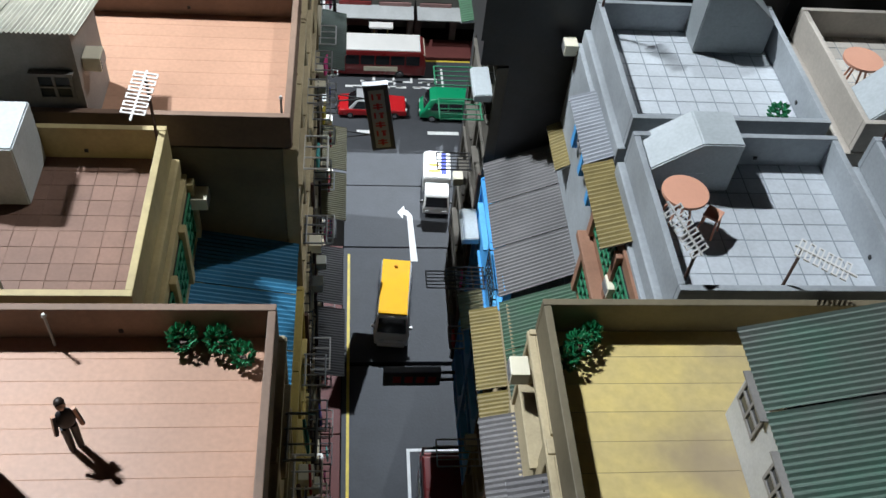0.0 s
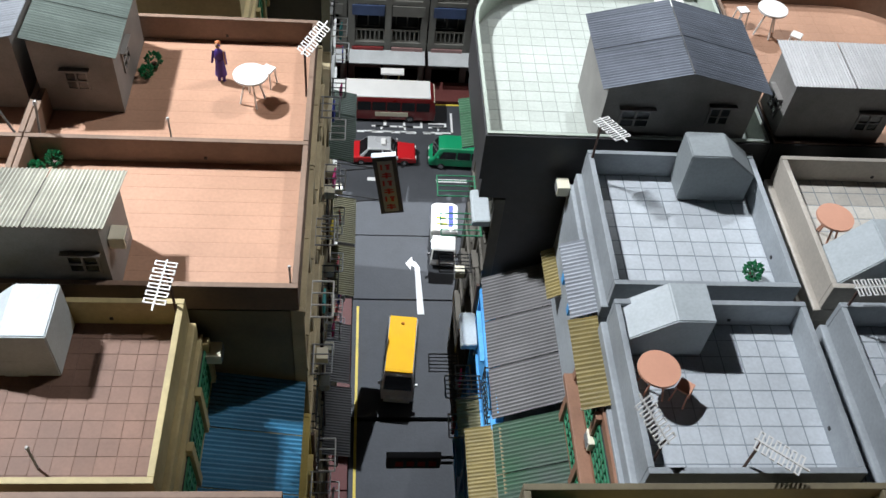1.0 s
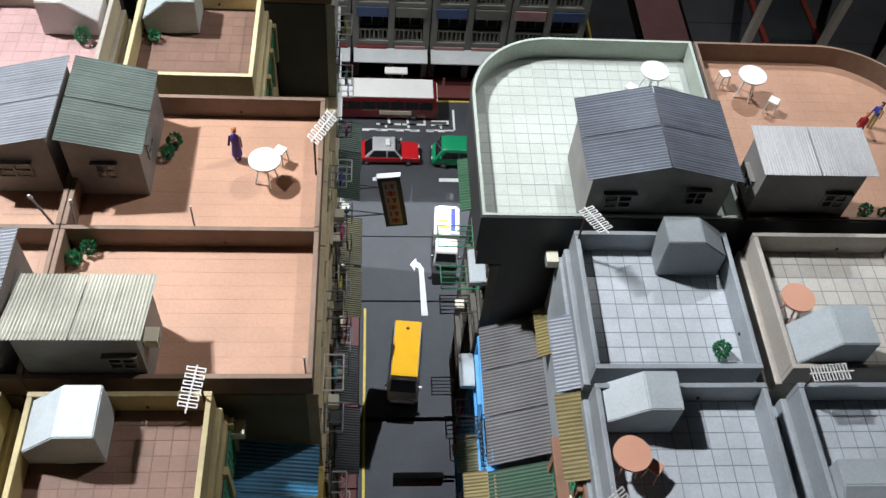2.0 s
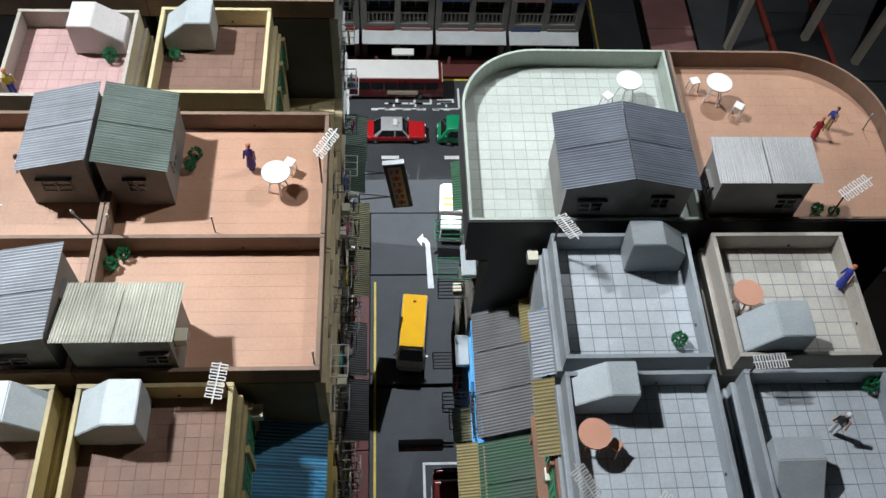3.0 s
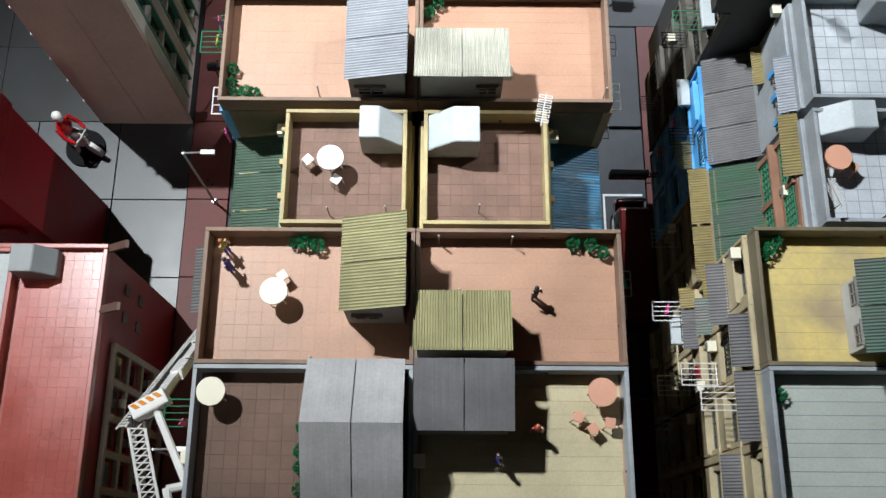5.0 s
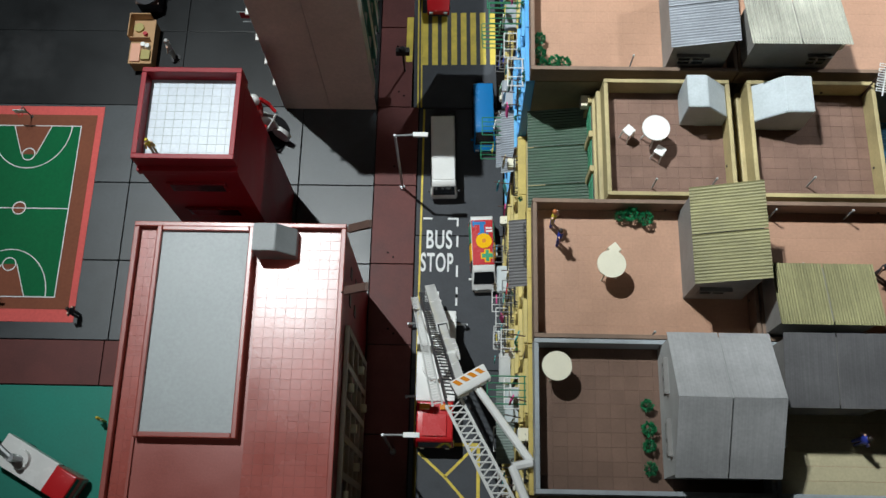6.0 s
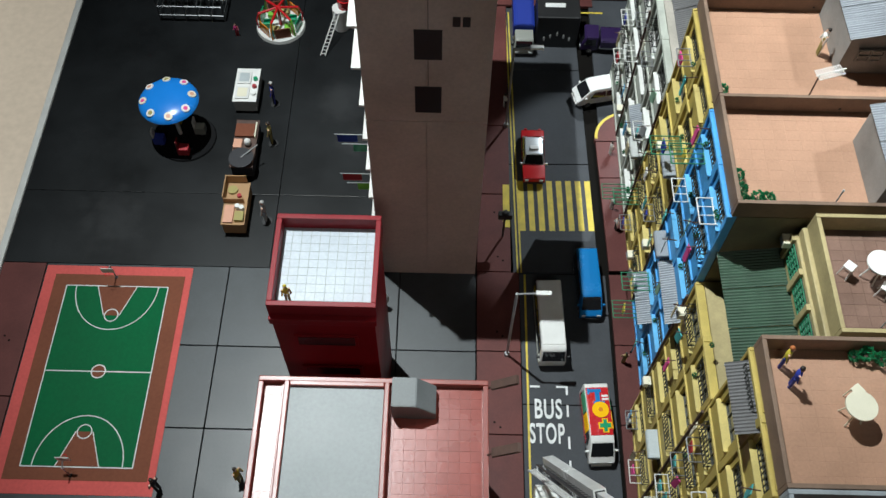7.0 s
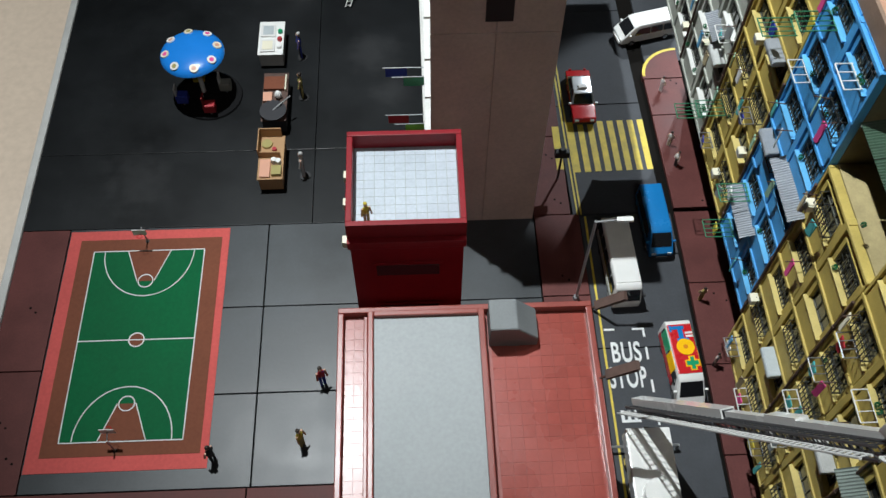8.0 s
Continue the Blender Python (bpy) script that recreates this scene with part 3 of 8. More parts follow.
for i, (x, w) in enumerate(((-0.05, 0.1), (0.15, 0.16), (0.42, 0.12), (0.62, 0.14), (0.86, 0.1), (1.02, 0.1))):
    mark("bay_mark", [(x, x + w, 9.86, 9.9)], LINE_WHITE, "white dash of the far bus bay")
for x in (0.2, 0.52, 0.98):
    mark("bay_mark", [(x, x + 0.2, 9.98, 10.01), (x + 0.07, x + 0.1, 9.93, 9.9795)], LINE_WHITE, "white road lettering seen as bars")

# the ball court
q = fresh(); box(q, -10.6, -8.69, 2.42, 5.43, -0.02, 0.006)
structure("court_border", q, COURT_RED, "coral red border of the ball court")
q = fresh(); box(q, -10.46, -8.775, 2.585, 5.3, -0.01, 0.010)
structure("court_surround", q, COURT_BROWN, "brown surround of the ball court")
q = fresh(); box(q, -10.28, -8.97, 2.74, 5.13, 0.0, 0.014)
court = structure("court", q, COURT_GREEN, "green ball court")
CX, CY = -9.62, 3.94
for s in (1, -1):
    y = CY + s * 1.19
    q = fresh(); prism(q, [(CX - 0.255, y), (CX + 0.255, y), (CX + 0.1, y - s * 0.42), (CX - 0.1, y - s * 0.42)], "z", 0.005, 0.017)
    structure("court_key", q, COURT_BROWN, "brown key of the ball court")


def stroke(pts, w, z=0.0185):
    q = fresh()
    left, right = [], []
    for i, p in enumerate(pts):
        a, c = Vector(pts[max(0, i - 1)]), Vector(pts[min(len(pts) - 1, i + 1)])
        d = (c - a).normalized()
        d = Vector((-d.y, d.x)) * w / 2
        left.append((p[0] + d.x, p[1] + d.y))
        right.append((p[0] - d.x, p[1] - d.y))
    for i in range(len(pts) - 1):
        prism(q, [left[i], left[i + 1], right[i + 1], right[i]], "z", z - 0.003, z)
    return structure("court_line", q, LINE_WHITE, "white line of the ball court")


for x in (-10.28, -8.97):
    stroke([(x, 2.74), (x, 5.13)], 0.012)
for y in (2.74, 5.13, CY):
    stroke([(-10.28, y), (-8.97, y)], 0.012, 0.0195)
for s in (1, -1):
    y = CY + s * 1.19
    stroke([(CX + 0.53 * math.cos(radians(a)), y - s * 0.62 * math.sin(radians(a))) for a in range(0, 181, 9)], 0.011)
    for k in (1, -1):
        stroke([(CX + k * 0.255, y), (CX + k * 0.1, y - s * 0.42)], 0.01, 0.0205)
    stroke([(CX + 0.085 * math.cos(radians(a)), y - s * 0.42 + 0.085 * math.sin(radians(a))) for a in range(0, 361, 15)], 0.012, 0.0215)
stroke([(CX + 0.085 * math.cos(radians(a)), CY + 0.085 * math.sin(radians(a))) for a in range(0, 361, 15)], 0.014, 0.021)
q = fresh(); cone(q, CX, CY, 0.01, 0.0175, 0.08, 0.08, 24)
structure("court_centre", q, COURT_BROWN, "brown centre circle of the ball court")

# pairs of small screw holes in the pavements
for x, y in ((-2.86, 5.62), (-2.9, 5.3), (-2.92, 7.62), (-2.85, 4.2), (-3.05, 4.36), (-4.72, 4.6), (-4.7, 5.7), (-4.76, 3.4), (-4.72, 2.4), (-4.74, 6.4), (-2.9, 3.2)):
    q = fresh()
    for k in (0, 1):
        cone(q, x + 0.07 * k, y - 0.06 * k, 0.029, 0.0315, 0.014, 0.014, 10)
    structure("screw_hole", q, GAP, "pair of dark screw holes in the pavement")
for x, y in ((-10.9, 4.4), (-10.95, 3.0), (-10.8, 2.6), (-9.6, 1.9), (-6.6, 1.8)):
    q = fresh()
    for k in (0, 1):
        cone(q, x + 0.07 * k, y - 0.06 * k, -0.001, 0.0025, 0.014, 0.014, 10)
    structure("screw_hole", q, GAP, "pair of dark screw holes in the pavement")

for x in (0.05, 0.3, 0.55, 0.85, 1.1):
    mark("bay_mark", [(x, x + 0.17, 9.88, 9.905)], LINE_WHITE, "white dash of the far bus bay")
mark("bay_mark", [(1.24, 1.27, 9.88, 10.3)], LINE_WHITE, "white end line of the far bus bay")

# lettering of the far bay, half under the bus, as plain bars
for boxes in (((0.15, 0.5, 9.98, 10.01), (0.31, 0.35, 10.0101, 10.1)), ((0.58, 0.85, 9.98, 10.01), (0.58, 0.61, 10.0101, 10.1), (0.82, 0.85, 10.0101, 10.1)), ((0.93, 1.18, 9.98, 10.005), (1.15, 1.18, 10.0051, 10.06), (0.93, 1.18, 10.0601, 10.085))):
    mark("bay_bar", boxes, LINE_WHITE, "white painted bars of the far bus bay")

# ---- tenements ----
TOP, DECK = 5.10, 4.94
FLOORS = [0.54 + 0.55 * i for i in range(8)]
WALLS = 0.03


def tile_mesh(size, mat, name, gap=0.0012):
    b = fresh()
    h, e = size / 2 - gap, size / 2 - gap - 0.001
    low = [b.verts.new((x * h, y * h, 0)) for x, y in ((-1, -1), (1, -1), (1, 1), (-1, 1))]
    high = [b.verts.new((x * e, y * e, 0.0009 if mat in (TERRACOTTA, YELLOW_TILE) else 0.0018)) for x, y in ((-1, -1), (1, -1), (1, 1), (-1, 1))]
    b.faces.new(high)
    for i in range(4):
        j = (i + 1) % 4
        b.faces.new((low[i], low[j], high[j], high[i]))
    return mesh_of(name, b, mat)


def parapet(parent, x0, x1, y0, y1, mat, sides="nsew", top=TOP, thick=WALLS):
    """The low walls round a flat roof, one part a side, butted at the corners; places are in the parent's frame."""
    z0 = DECK - 0.02
    south = y0 + (thick if "s" in sides else 0.0) + 0.001
    for s in sides:
        q = fresh()
        if s == "n":
            box(q, x0, x1, y1 - thick, y1, z0, top, 0.004)
        if s == "s":
            box(q, x0, x1, y0, y0 + thick, z0, top, 0.004)
        if s == "w":
            box(q, x0, x0 + thick, south, y1 - thick - 0.001, z0, top - 0.002, 0.004)
        if s == "e":
            box(q, x1 - thick, x1, south, y1 - thick - 0.001, z0, top - 0.002, 0.004)
        part("parapet", q, mat, parent)
        # a dark peg on the inner face
        if s in "ne":
            q = fresh()
            if s == "n":
                box(q, x0 + (x1 - x0) * 0.62, x0 + (x1 - x0) * 0.62 + 0.016, y1 - thick - 0.006, y1 - thick + 0.002, DECK + 0.03, DECK + 0.046)
            else:
                box(q, x1 - thick - 0.006, x1 - thick + 0.002, y0 + (y1 - y0) * 0.3, y0 + (y1 - y0) * 0.3 + 0.016, DECK + 0.03, DECK + 0.046)
            part("peg", q, BLACK, parent)


def deck(parent, x0, x1, y0, y1, grout, tile, size, boards=False, sides="nsew"):
    """The roof slab with its tiles, which are pieces on one mesh."""
    y0 -= 0 if "s" in sides else WALLS - 0.002
    q = fresh(); box(q, x0 + WALLS, x1 - WALLS, y0 + WALLS, y1 - WALLS, DECK - 0.03, DECK - 0.006)
    slab = part("roof_deck", q, grout, parent)
    long = 13 if boards else 1
    nx, ny = round((x1 - x0 - 2 * WALLS) / size / long), round((y1 - y0 - 2 * WALLS) / size)
    sx, sy = (x1 - x0 - 2 * WALLS) / nx, (y1 - y0 - 2 * WALLS) / ny
    data = tile_mesh(min(sx, sy), tile, "roof_tile", 0.0024 if grout is GREY_GROUT else 0.0007 if boards else 0.0005 if tile in (TERRACOTTA, YELLOW_TILE) else 0.0007)
    for i in range(nx):
        for j in range(ny):
            px, py = x0 + WALLS + (i + 0.5) * sx, y0 + WALLS + (j + 0.5) * sy
            m = at(px, py, DECK - 0.006 + random.uniform(-0.0008, 0.0008) * (0.3 if tile in (TERRACOTTA, YELLOW_TILE) else 1)) @ Matrix.Diagonal((sx / min(sx, sy), sy / min(sx, sy), 1, 1))
            again("tile", data, slab, m)
    return slab


def block(x0, x1, y0, y1, wall, rim, tile, label, size=0.092, grout=None, step=None, group="tenements", sides="nsew", arcade=None, boards=False):
    """A tenement: its wall, roof deck, parapets. step: the eastern or western side steps back above the canopy; arcade: the ground floor lies back behind x, up to z."""
    ox, oy = (x0 + x1) / 2, (y0 + y1) / 2
    g = 0.003
    t = thing("tenement_building", ox, oy, 0, label, "building", group)
    lx0, lx1, ly0, ly1 = x0 - ox + g, x1 - ox - g, y0 - oy + g, y1 - oy - g
    foot = arcade[1] if arcade else -0.04
    q = fresh(); box(q, lx0 + 0.045, lx1 - 0.045, ly0, ly1, foot, step[1] if step else DECK - 0.03)
    part("wall", q, wall, t)
    if arcade:
        # near-black, with the shadow under the overhang put into its colour
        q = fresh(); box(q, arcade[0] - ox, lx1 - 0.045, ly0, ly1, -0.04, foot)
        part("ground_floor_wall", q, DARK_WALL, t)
        for k in range(2):
            y = ly0 + (k + 0.5) * (ly1 - ly0) / 2
            q = fresh(); box(q, arcade[0] - ox - 0.02, arcade[0] - ox + 0.01, y - 0.2, y + 0.2, 0.04, 0.62, 0.004)
            part("shop_shutter", q, METAL, t)
    rx0, rx1 = (step[0][0] - ox, step[0][1] - ox) if step else (lx0, lx1)
    ry0, ry1 = (step[0][2] - oy, step[0][3] - oy) if step and len(step[0]) > 2 else (ly0, ly1)
    if step:
        q = fresh(); box(q, rx0 - 0.05, rx1 + 0.05, ry0 - 0.0, ry1, step[1], DECK - 0.12, 0.006)
        part("upper_wall", q, rim, t)
        q = fresh(); box(q, rx0 - 0.03, rx1 + 0.03, ry0, ry1, DECK - 0.12, DECK - 0.03, 0.01)
        part("cornice", q, rim, t)
    deck(t, rx0, rx1, ry0, ry1, grout or (DARK_GROUT if tile in (BROWN_TILE, DARK_BROWN_TILE) else GROUT), tile, size, boards, sides)
    parapet(t, rx0, rx1, ry0, ry1, rim, sides)
    return t


B = {}
FOOT = {"a": 1.09, "b": 1.09, "c": 1.09, "d": 1.64, "e": 1.64, "f": 1.64, "g": 1.64}
W, M, E = -3.32, -1.77, -0.26
for row, y0, y1, tile, rim, wall in (("a", 0.12, 1.15, DARK_BROWN_TILE, BLUEGREY_WALL, OLIVE_WALL), ("b", 1.15, 2.17, TERRACOTTA, BROWN_WALL, OLIVE_WALL),
                                     ("d", 3.2, 4.225, TERRACOTTA, BROWN_WALL, OLIVE_WALL), ("e", 4.225, 5.32, TERRACOTTA, BROWN_WALL, OLIVE_WALL),
                                     ("g", 6.5, 7.55, BROWN_TILE, BROWN_WALL, DARK_WALL)):
    B[row + "w"] = block(W, M, y0, y1, wall, rim, tile, "tenement with a terracotta tiled flat roof and brown parapets", arcade=(-2.68, FOOT[row]), sides="new" if row == "e" else "nsew", size=0.15 if row == "g" else 0.1, boards=False)
    B[row + "e"] = block(M, E, y0, y1, wall, rim, CREAM_TILE if row == "a" else tile, "tenement with a tiled flat roof and low parapets", sides="new" if row == "e" else "nsew", size=0.15 if row == "g" else 0.1, boards=row in "abde")
B["cw"] = block(W, M, 2.17, 3.2, YELLOW_WALL, YELLOW_WALL, BROWN_TILE, "weathered yellow tenement with a brown tiled, stepped-back roof", 0.088, step=((-2.78, -1.85, 2.2, 3.13), 3.95), arcade=(-2.68, 1.09))
B["ce"] = block(M, E, 2.17, 3.2, YELLOW_WALL, YELLOW_WALL, BROWN_TILE, "weathered yellow tenement with a brown tiled, stepped-back roof", 0.088, step=((-1.72, -0.78, 2.2, 3.13), 3.95))
B["fw"] = block(W, M, 5.32, 6.5, BEIGE_WALL, BEIGE_WALL, PINK_TILE, "beige tenement with a pink tiled, stepped-back roof", 0.092, step=((-2.74, -1.8, 5.46, 6.38), 3.95), arcade=(-2.68, 1.64))
B["fe"] = block(M, E, 5.32, 6.5, PALE_YELLOW_WALL, PALE_YELLOW_WALL, BROWN_TILE, "pale yellow tenement with a brown tiled, stepped-back roof", 0.092, step=((-1.63, -0.76, 5.5, 6.42), 3.95))
R0, RF, R1 = 0.72, 0.865, 2.31
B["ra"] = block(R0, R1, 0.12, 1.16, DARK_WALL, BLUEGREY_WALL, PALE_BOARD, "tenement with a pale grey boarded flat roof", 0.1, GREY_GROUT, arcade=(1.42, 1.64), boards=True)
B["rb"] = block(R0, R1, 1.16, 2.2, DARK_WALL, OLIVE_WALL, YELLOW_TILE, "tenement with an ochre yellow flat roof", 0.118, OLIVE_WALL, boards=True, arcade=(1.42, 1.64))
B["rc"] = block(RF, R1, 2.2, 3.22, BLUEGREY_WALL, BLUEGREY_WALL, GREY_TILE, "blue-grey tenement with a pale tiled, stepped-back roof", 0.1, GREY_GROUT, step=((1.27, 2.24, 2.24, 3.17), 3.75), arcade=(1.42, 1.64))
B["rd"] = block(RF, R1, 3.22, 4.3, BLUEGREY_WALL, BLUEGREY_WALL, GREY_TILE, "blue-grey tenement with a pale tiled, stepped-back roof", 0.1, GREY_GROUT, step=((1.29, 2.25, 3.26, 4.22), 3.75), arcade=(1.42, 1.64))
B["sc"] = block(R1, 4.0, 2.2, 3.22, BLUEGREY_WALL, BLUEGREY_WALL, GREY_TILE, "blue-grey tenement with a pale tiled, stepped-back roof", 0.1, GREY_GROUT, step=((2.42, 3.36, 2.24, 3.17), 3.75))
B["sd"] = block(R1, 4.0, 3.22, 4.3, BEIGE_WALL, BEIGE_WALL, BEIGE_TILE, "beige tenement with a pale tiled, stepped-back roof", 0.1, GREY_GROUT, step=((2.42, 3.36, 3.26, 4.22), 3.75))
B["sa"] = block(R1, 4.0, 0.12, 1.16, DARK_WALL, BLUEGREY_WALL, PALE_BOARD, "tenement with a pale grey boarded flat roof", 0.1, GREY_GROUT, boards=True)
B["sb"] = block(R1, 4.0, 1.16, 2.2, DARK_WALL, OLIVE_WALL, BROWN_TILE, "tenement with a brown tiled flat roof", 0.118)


def corner_block(x0, x1, y0, y1, r, left, wall, rim, tile, label, grout, storeys=()):
    """A tenement with one rounded roof corner, towards the north-west (left) or the north-east. storeys: (x, z0, z1), where its western front lies back."""
    ox, oy = (x0 + x1) / 2, (y0 + y1) / 2
    t = thing("corner_tenement", ox, oy, 0, label, "building", "tenements")
    hx, hy, g = (x1 - x0) / 2 - 0.003, (y1 - y0) / 2 - 0.003, 0.0
    def outline(inset):
        a, c = hx - inset, hy - inset
        rr = r - inset
        arc = [(a - rr + rr * math.cos(radians(k)), c - rr + rr * math.sin(radians(k))) for k in range(0, 91, 6)]
        pts = [(-a, -c), (a, -c)] + arc + [(-a, c)]
        return [(-p, q) for p, q in pts] if left else pts
    for x, z0, z1 in storeys:
        q = fresh(); prism(q, [(max(p, x - ox), k) for p, k in outline(0.02)[:2] + outline(0.02)[-14:]], "z", z0, z1)
        part("wall", q, wall, t)
    q = fresh(); prism(q, outline(0.02), "z", storeys[-1][2] if storeys else -0.04, DECK - 0.03)
    part("wall", q, wall, t)
    q = fresh(); prism(q, outline(WALLS), "z", DECK - 0.03, DECK - 0.006)
    slab = part("roof_deck", q, grout, t)
    size = 0.092
    inner = 0.03
    data = tile_mesh(size, tile, "roof_tile", 0.0018 if grout is PALE_GROUT else 0.0012)
    nx, ny = int((2 * hx - 2 * inner) / size), int((2 * hy - 2 * inner) / size)
    for i in range(nx):
        for j in range(ny):
            px, py = -hx + inner + (i + 0.5) * size, -hy + inner + (j + 0.5) * size
            cx = (-hx + r) if left else (hx - r)
            away = (px < cx) if left else (px > cx)
            if away and py > hy - r and math.hypot(px - cx, py - (hy - r)) > r - 0.11:
                continue
            again("tile", data, slab, at(px, py, DECK - 0.006 + random.uniform(-0.0008, 0.0008)))
    # the parapet, a ring with the rounded corner
    outer, inn = outline(0.01), outline(WALLS)
    q = fresh()
    rings = [[q.verts.new((x, y, z)) for x, y in pts] for pts, z in ((outer, DECK - 0.03), (outer, TOP), (inn, TOP), (inn, DECK - 0.03))]
    n = len(outer)
    for ra, rb in zip(rings, rings[1:] + rings[:1]):
        for i in range(n):
            q.faces.new((ra[i], ra[(i + 1) % n], rb[(i + 1) % n], rb[i]))
    bmesh.ops.recalc_face_normals(q, faces=q.faces[:])
    part("parapet", q, rim, t)
    # the wall goes up behind it; its near-black includes the outer face's shade
    outer, inn = outline(0.0), outline(0.009)
    q = fresh()
    rings = [[q.verts.new((x, y, z)) for x, y in pts] for pts, z in ((outer, DECK - 0.2), (outer, TOP - 0.012), (inn, TOP - 0.012), (inn, DECK - 0.2))]
    for ra, rb in zip(rings, rings[1:] + rings[:1]):
        for i in range(n):
            q.faces.new((ra[i], ra[(i + 1) % n], rb[(i + 1) % n], rb[i]))
    bmesh.ops.recalc_face_normals(q, faces=q.faces[:])
    part("parapet_back", q, wall, t)
    return t


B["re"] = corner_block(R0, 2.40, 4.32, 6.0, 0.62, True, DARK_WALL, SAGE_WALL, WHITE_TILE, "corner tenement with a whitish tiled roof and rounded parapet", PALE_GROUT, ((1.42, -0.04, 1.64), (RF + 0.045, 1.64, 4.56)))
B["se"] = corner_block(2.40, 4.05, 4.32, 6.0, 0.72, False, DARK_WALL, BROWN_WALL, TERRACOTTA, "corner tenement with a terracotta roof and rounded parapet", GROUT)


# ---- roof sheds and stair huts ----
def shed(x0, x1, y0, y1, kind, tin, wall, label, low=0.4, high=0.56, windows="", wave=0.0036, lap=0.025):
    """A rooftop shed on the deck. kind: 'x-' slopes down to the west, 'x+' east, 'y-' south, 'y+' north, 'gx' a ridge along x, 'gy' a ridge along y."""
    cx, cy = (x0 + x1) / 2, (y0 + y1) / 2
    t = thing("rooftop_shed", cx, cy, DECK, label, "shed", "rooftop sheds")
    a, c, i = (x1 - x0) / 2, (y1 - y0) / 2, lap
    q = fresh()
    if kind == "x-":
        prism(q, [(-a + i, 0), (a - i, 0), (a - i, high), (-a + i, low)], "y", -c + i, c - i)
    elif kind == "x+":
        prism(q, [(-a + i, 0), (a - i, 0), (a - i, low), (-a + i, high)], "y", -c + i, c - i)
    elif kind == "y-":
        prism(q, [(-c + i, 0), (c - i, 0), (c - i, high), (-c + i, low)], "x", -a + i, a - i)
    elif kind == "y+":
        prism(q, [(-c + i, 0), (c - i, 0), (c - i, low), (-c + i, high)], "x", -a + i, a - i)
    elif kind == "gy":
        prism(q, [(-a + i, 0), (a - i, 0), (a - i, low), (0, high), (-a + i, low)], "y", -c + i, c - i)
    else:
        prism(q, [(-c + i, 0), (c - i, 0), (c - i, low), (0, high), (-c + i, low)], "x", -a + i, a - i)
    part("body", q, wall, t)
    u = 0.014
    l, h = low + u, high + u
    sheets = []
    if kind in ("x-", "x+"):
        zl, zr = (l, h) if kind == "x-" else (h, l)
        for p, r in ((-c, -0.004), (0.004, c)):
            sheets.append(((-a, p, zl), (-a, r, zl), (a, r, zr), (a, p, zr), r - p))
    elif kind in ("y-", "y+"):
        zs, zn = (l, h) if kind == "y-" else (h, l)
        for p, r in ((-a, -0.004), (0.004, a)):
            sheets.append(((p, -c, zs), (r, -c, zs), (r, c, zn), (p, c, zn), r - p))
    elif kind == "gy":
        for p, r in ((-c, -0.004), (0.004, c)):
            sheets.append(((-a, p, l), (-a, r, l), (-0.005, r, h), (-0.005, p, h), r - p))
            sheets.append(((a, p, l), (a, r, l), (0.005, r, h), (0.005, p, h), r - p))
    else:
        for p, r in ((-a, -0.004), (0.004, a)):
            sheets.append(((p, -c, l), (r, -c, l), (r, -0.002, h), (p, -0.002, h), r - p))
            sheets.append(((p, c, l), (r, c, l), (r, 0.002, h), (p, 0.002, h), r - p))
    for p, r, s, v, width in sheets:
        q = fresh(); corrugated(q, p, r, s, v, max(6, round(width / (0.018 if kind in ("y-", "y+") else 0.0225))), wave)
        part("roof_sheet", q, tin, t)
    for spec in windows.split():
        side, pos, w, z = spec[0], float(spec[1:].split(",")[0]), float(spec.split(",")[1]), float(spec.split(",")[2])
        hgt, d = 0.13, 0.008
        m = {"s": at(pos, -c + i, 0, 0), "n": at(pos, c - i, 0, 180), "w": at(-a + i, pos, 0, -90), "e": at(a - i, pos, 0, 90)}[side]
        q = fresh(); box(q, -w / 2 + 0.006, w / 2 - 0.006, -0.003, 0.0015, z + 0.012, z + hgt - 0.012)
        f = part("window", q, PANE, t)
        f.matrix_basis = m
        for p, r, lo, hi, out in ((-w / 2, w / 2, 0, 0.012, d), (-w / 2, w / 2, hgt - 0.012, hgt, d), (-w / 2 - 0.006, -w / 2 + 0.006, 0, hgt, d + 0.001), (-0.006, 0.006, 0, hgt, d + 0.001),
                                  (w / 2 - 0.006, w / 2 + 0.006, 0, hgt, d + 0.001), (-w / 2, w / 2, hgt * 0.5 - 0.004, hgt * 0.5 + 0.004, d + 0.002)):
            q = fresh(); box(q, p, r, -out, 0.001, z + lo, z + hi)
            part("frame_bar", q, SHED_WALL, f)
        q = fresh(); box(q, -w / 2 - 0.02, w / 2 + 0.02, -0.03, 0.002, z + hgt + 0.012, z + hgt + 0.02)
        part("hood", q, SHED_WALL, f)
    return t


DARKSHED = "weathered grey sheet-metal rooftop shed with a {} corrugated roof"
shed(-2.28, -1.82, 1.46, 2.14, "x-", TIN_OLIVE, SHED_WALL, DARKSHED.format("olive"), 0.44, 0.6, "e-0.15,0.14,0.2 s-0.05,0.18,0.14")
shed(-1.77, -1.10, 1.18, 1.62, "y+", TIN_OLIVE, SHED_WALL, DARKSHED.format("pale olive"), 0.42, 0.52)
shed(-2.32, -1.845, 3.255, 3.935, "x-", TIN_BLUE, SHED_WALL, DARKSHED.format("blue-grey"), 0.385, 0.495, "s-0.05,0.2,0.12 e0.1,0.12,0.18")
shed(-1.79, -1.085, 3.2, 3.675, "y+", TIN_PALE, SHED_WALL, DARKSHED.format("pale sage"), 0.43, 0.55, "s0.2,0.14,0.2", lap=0.045)
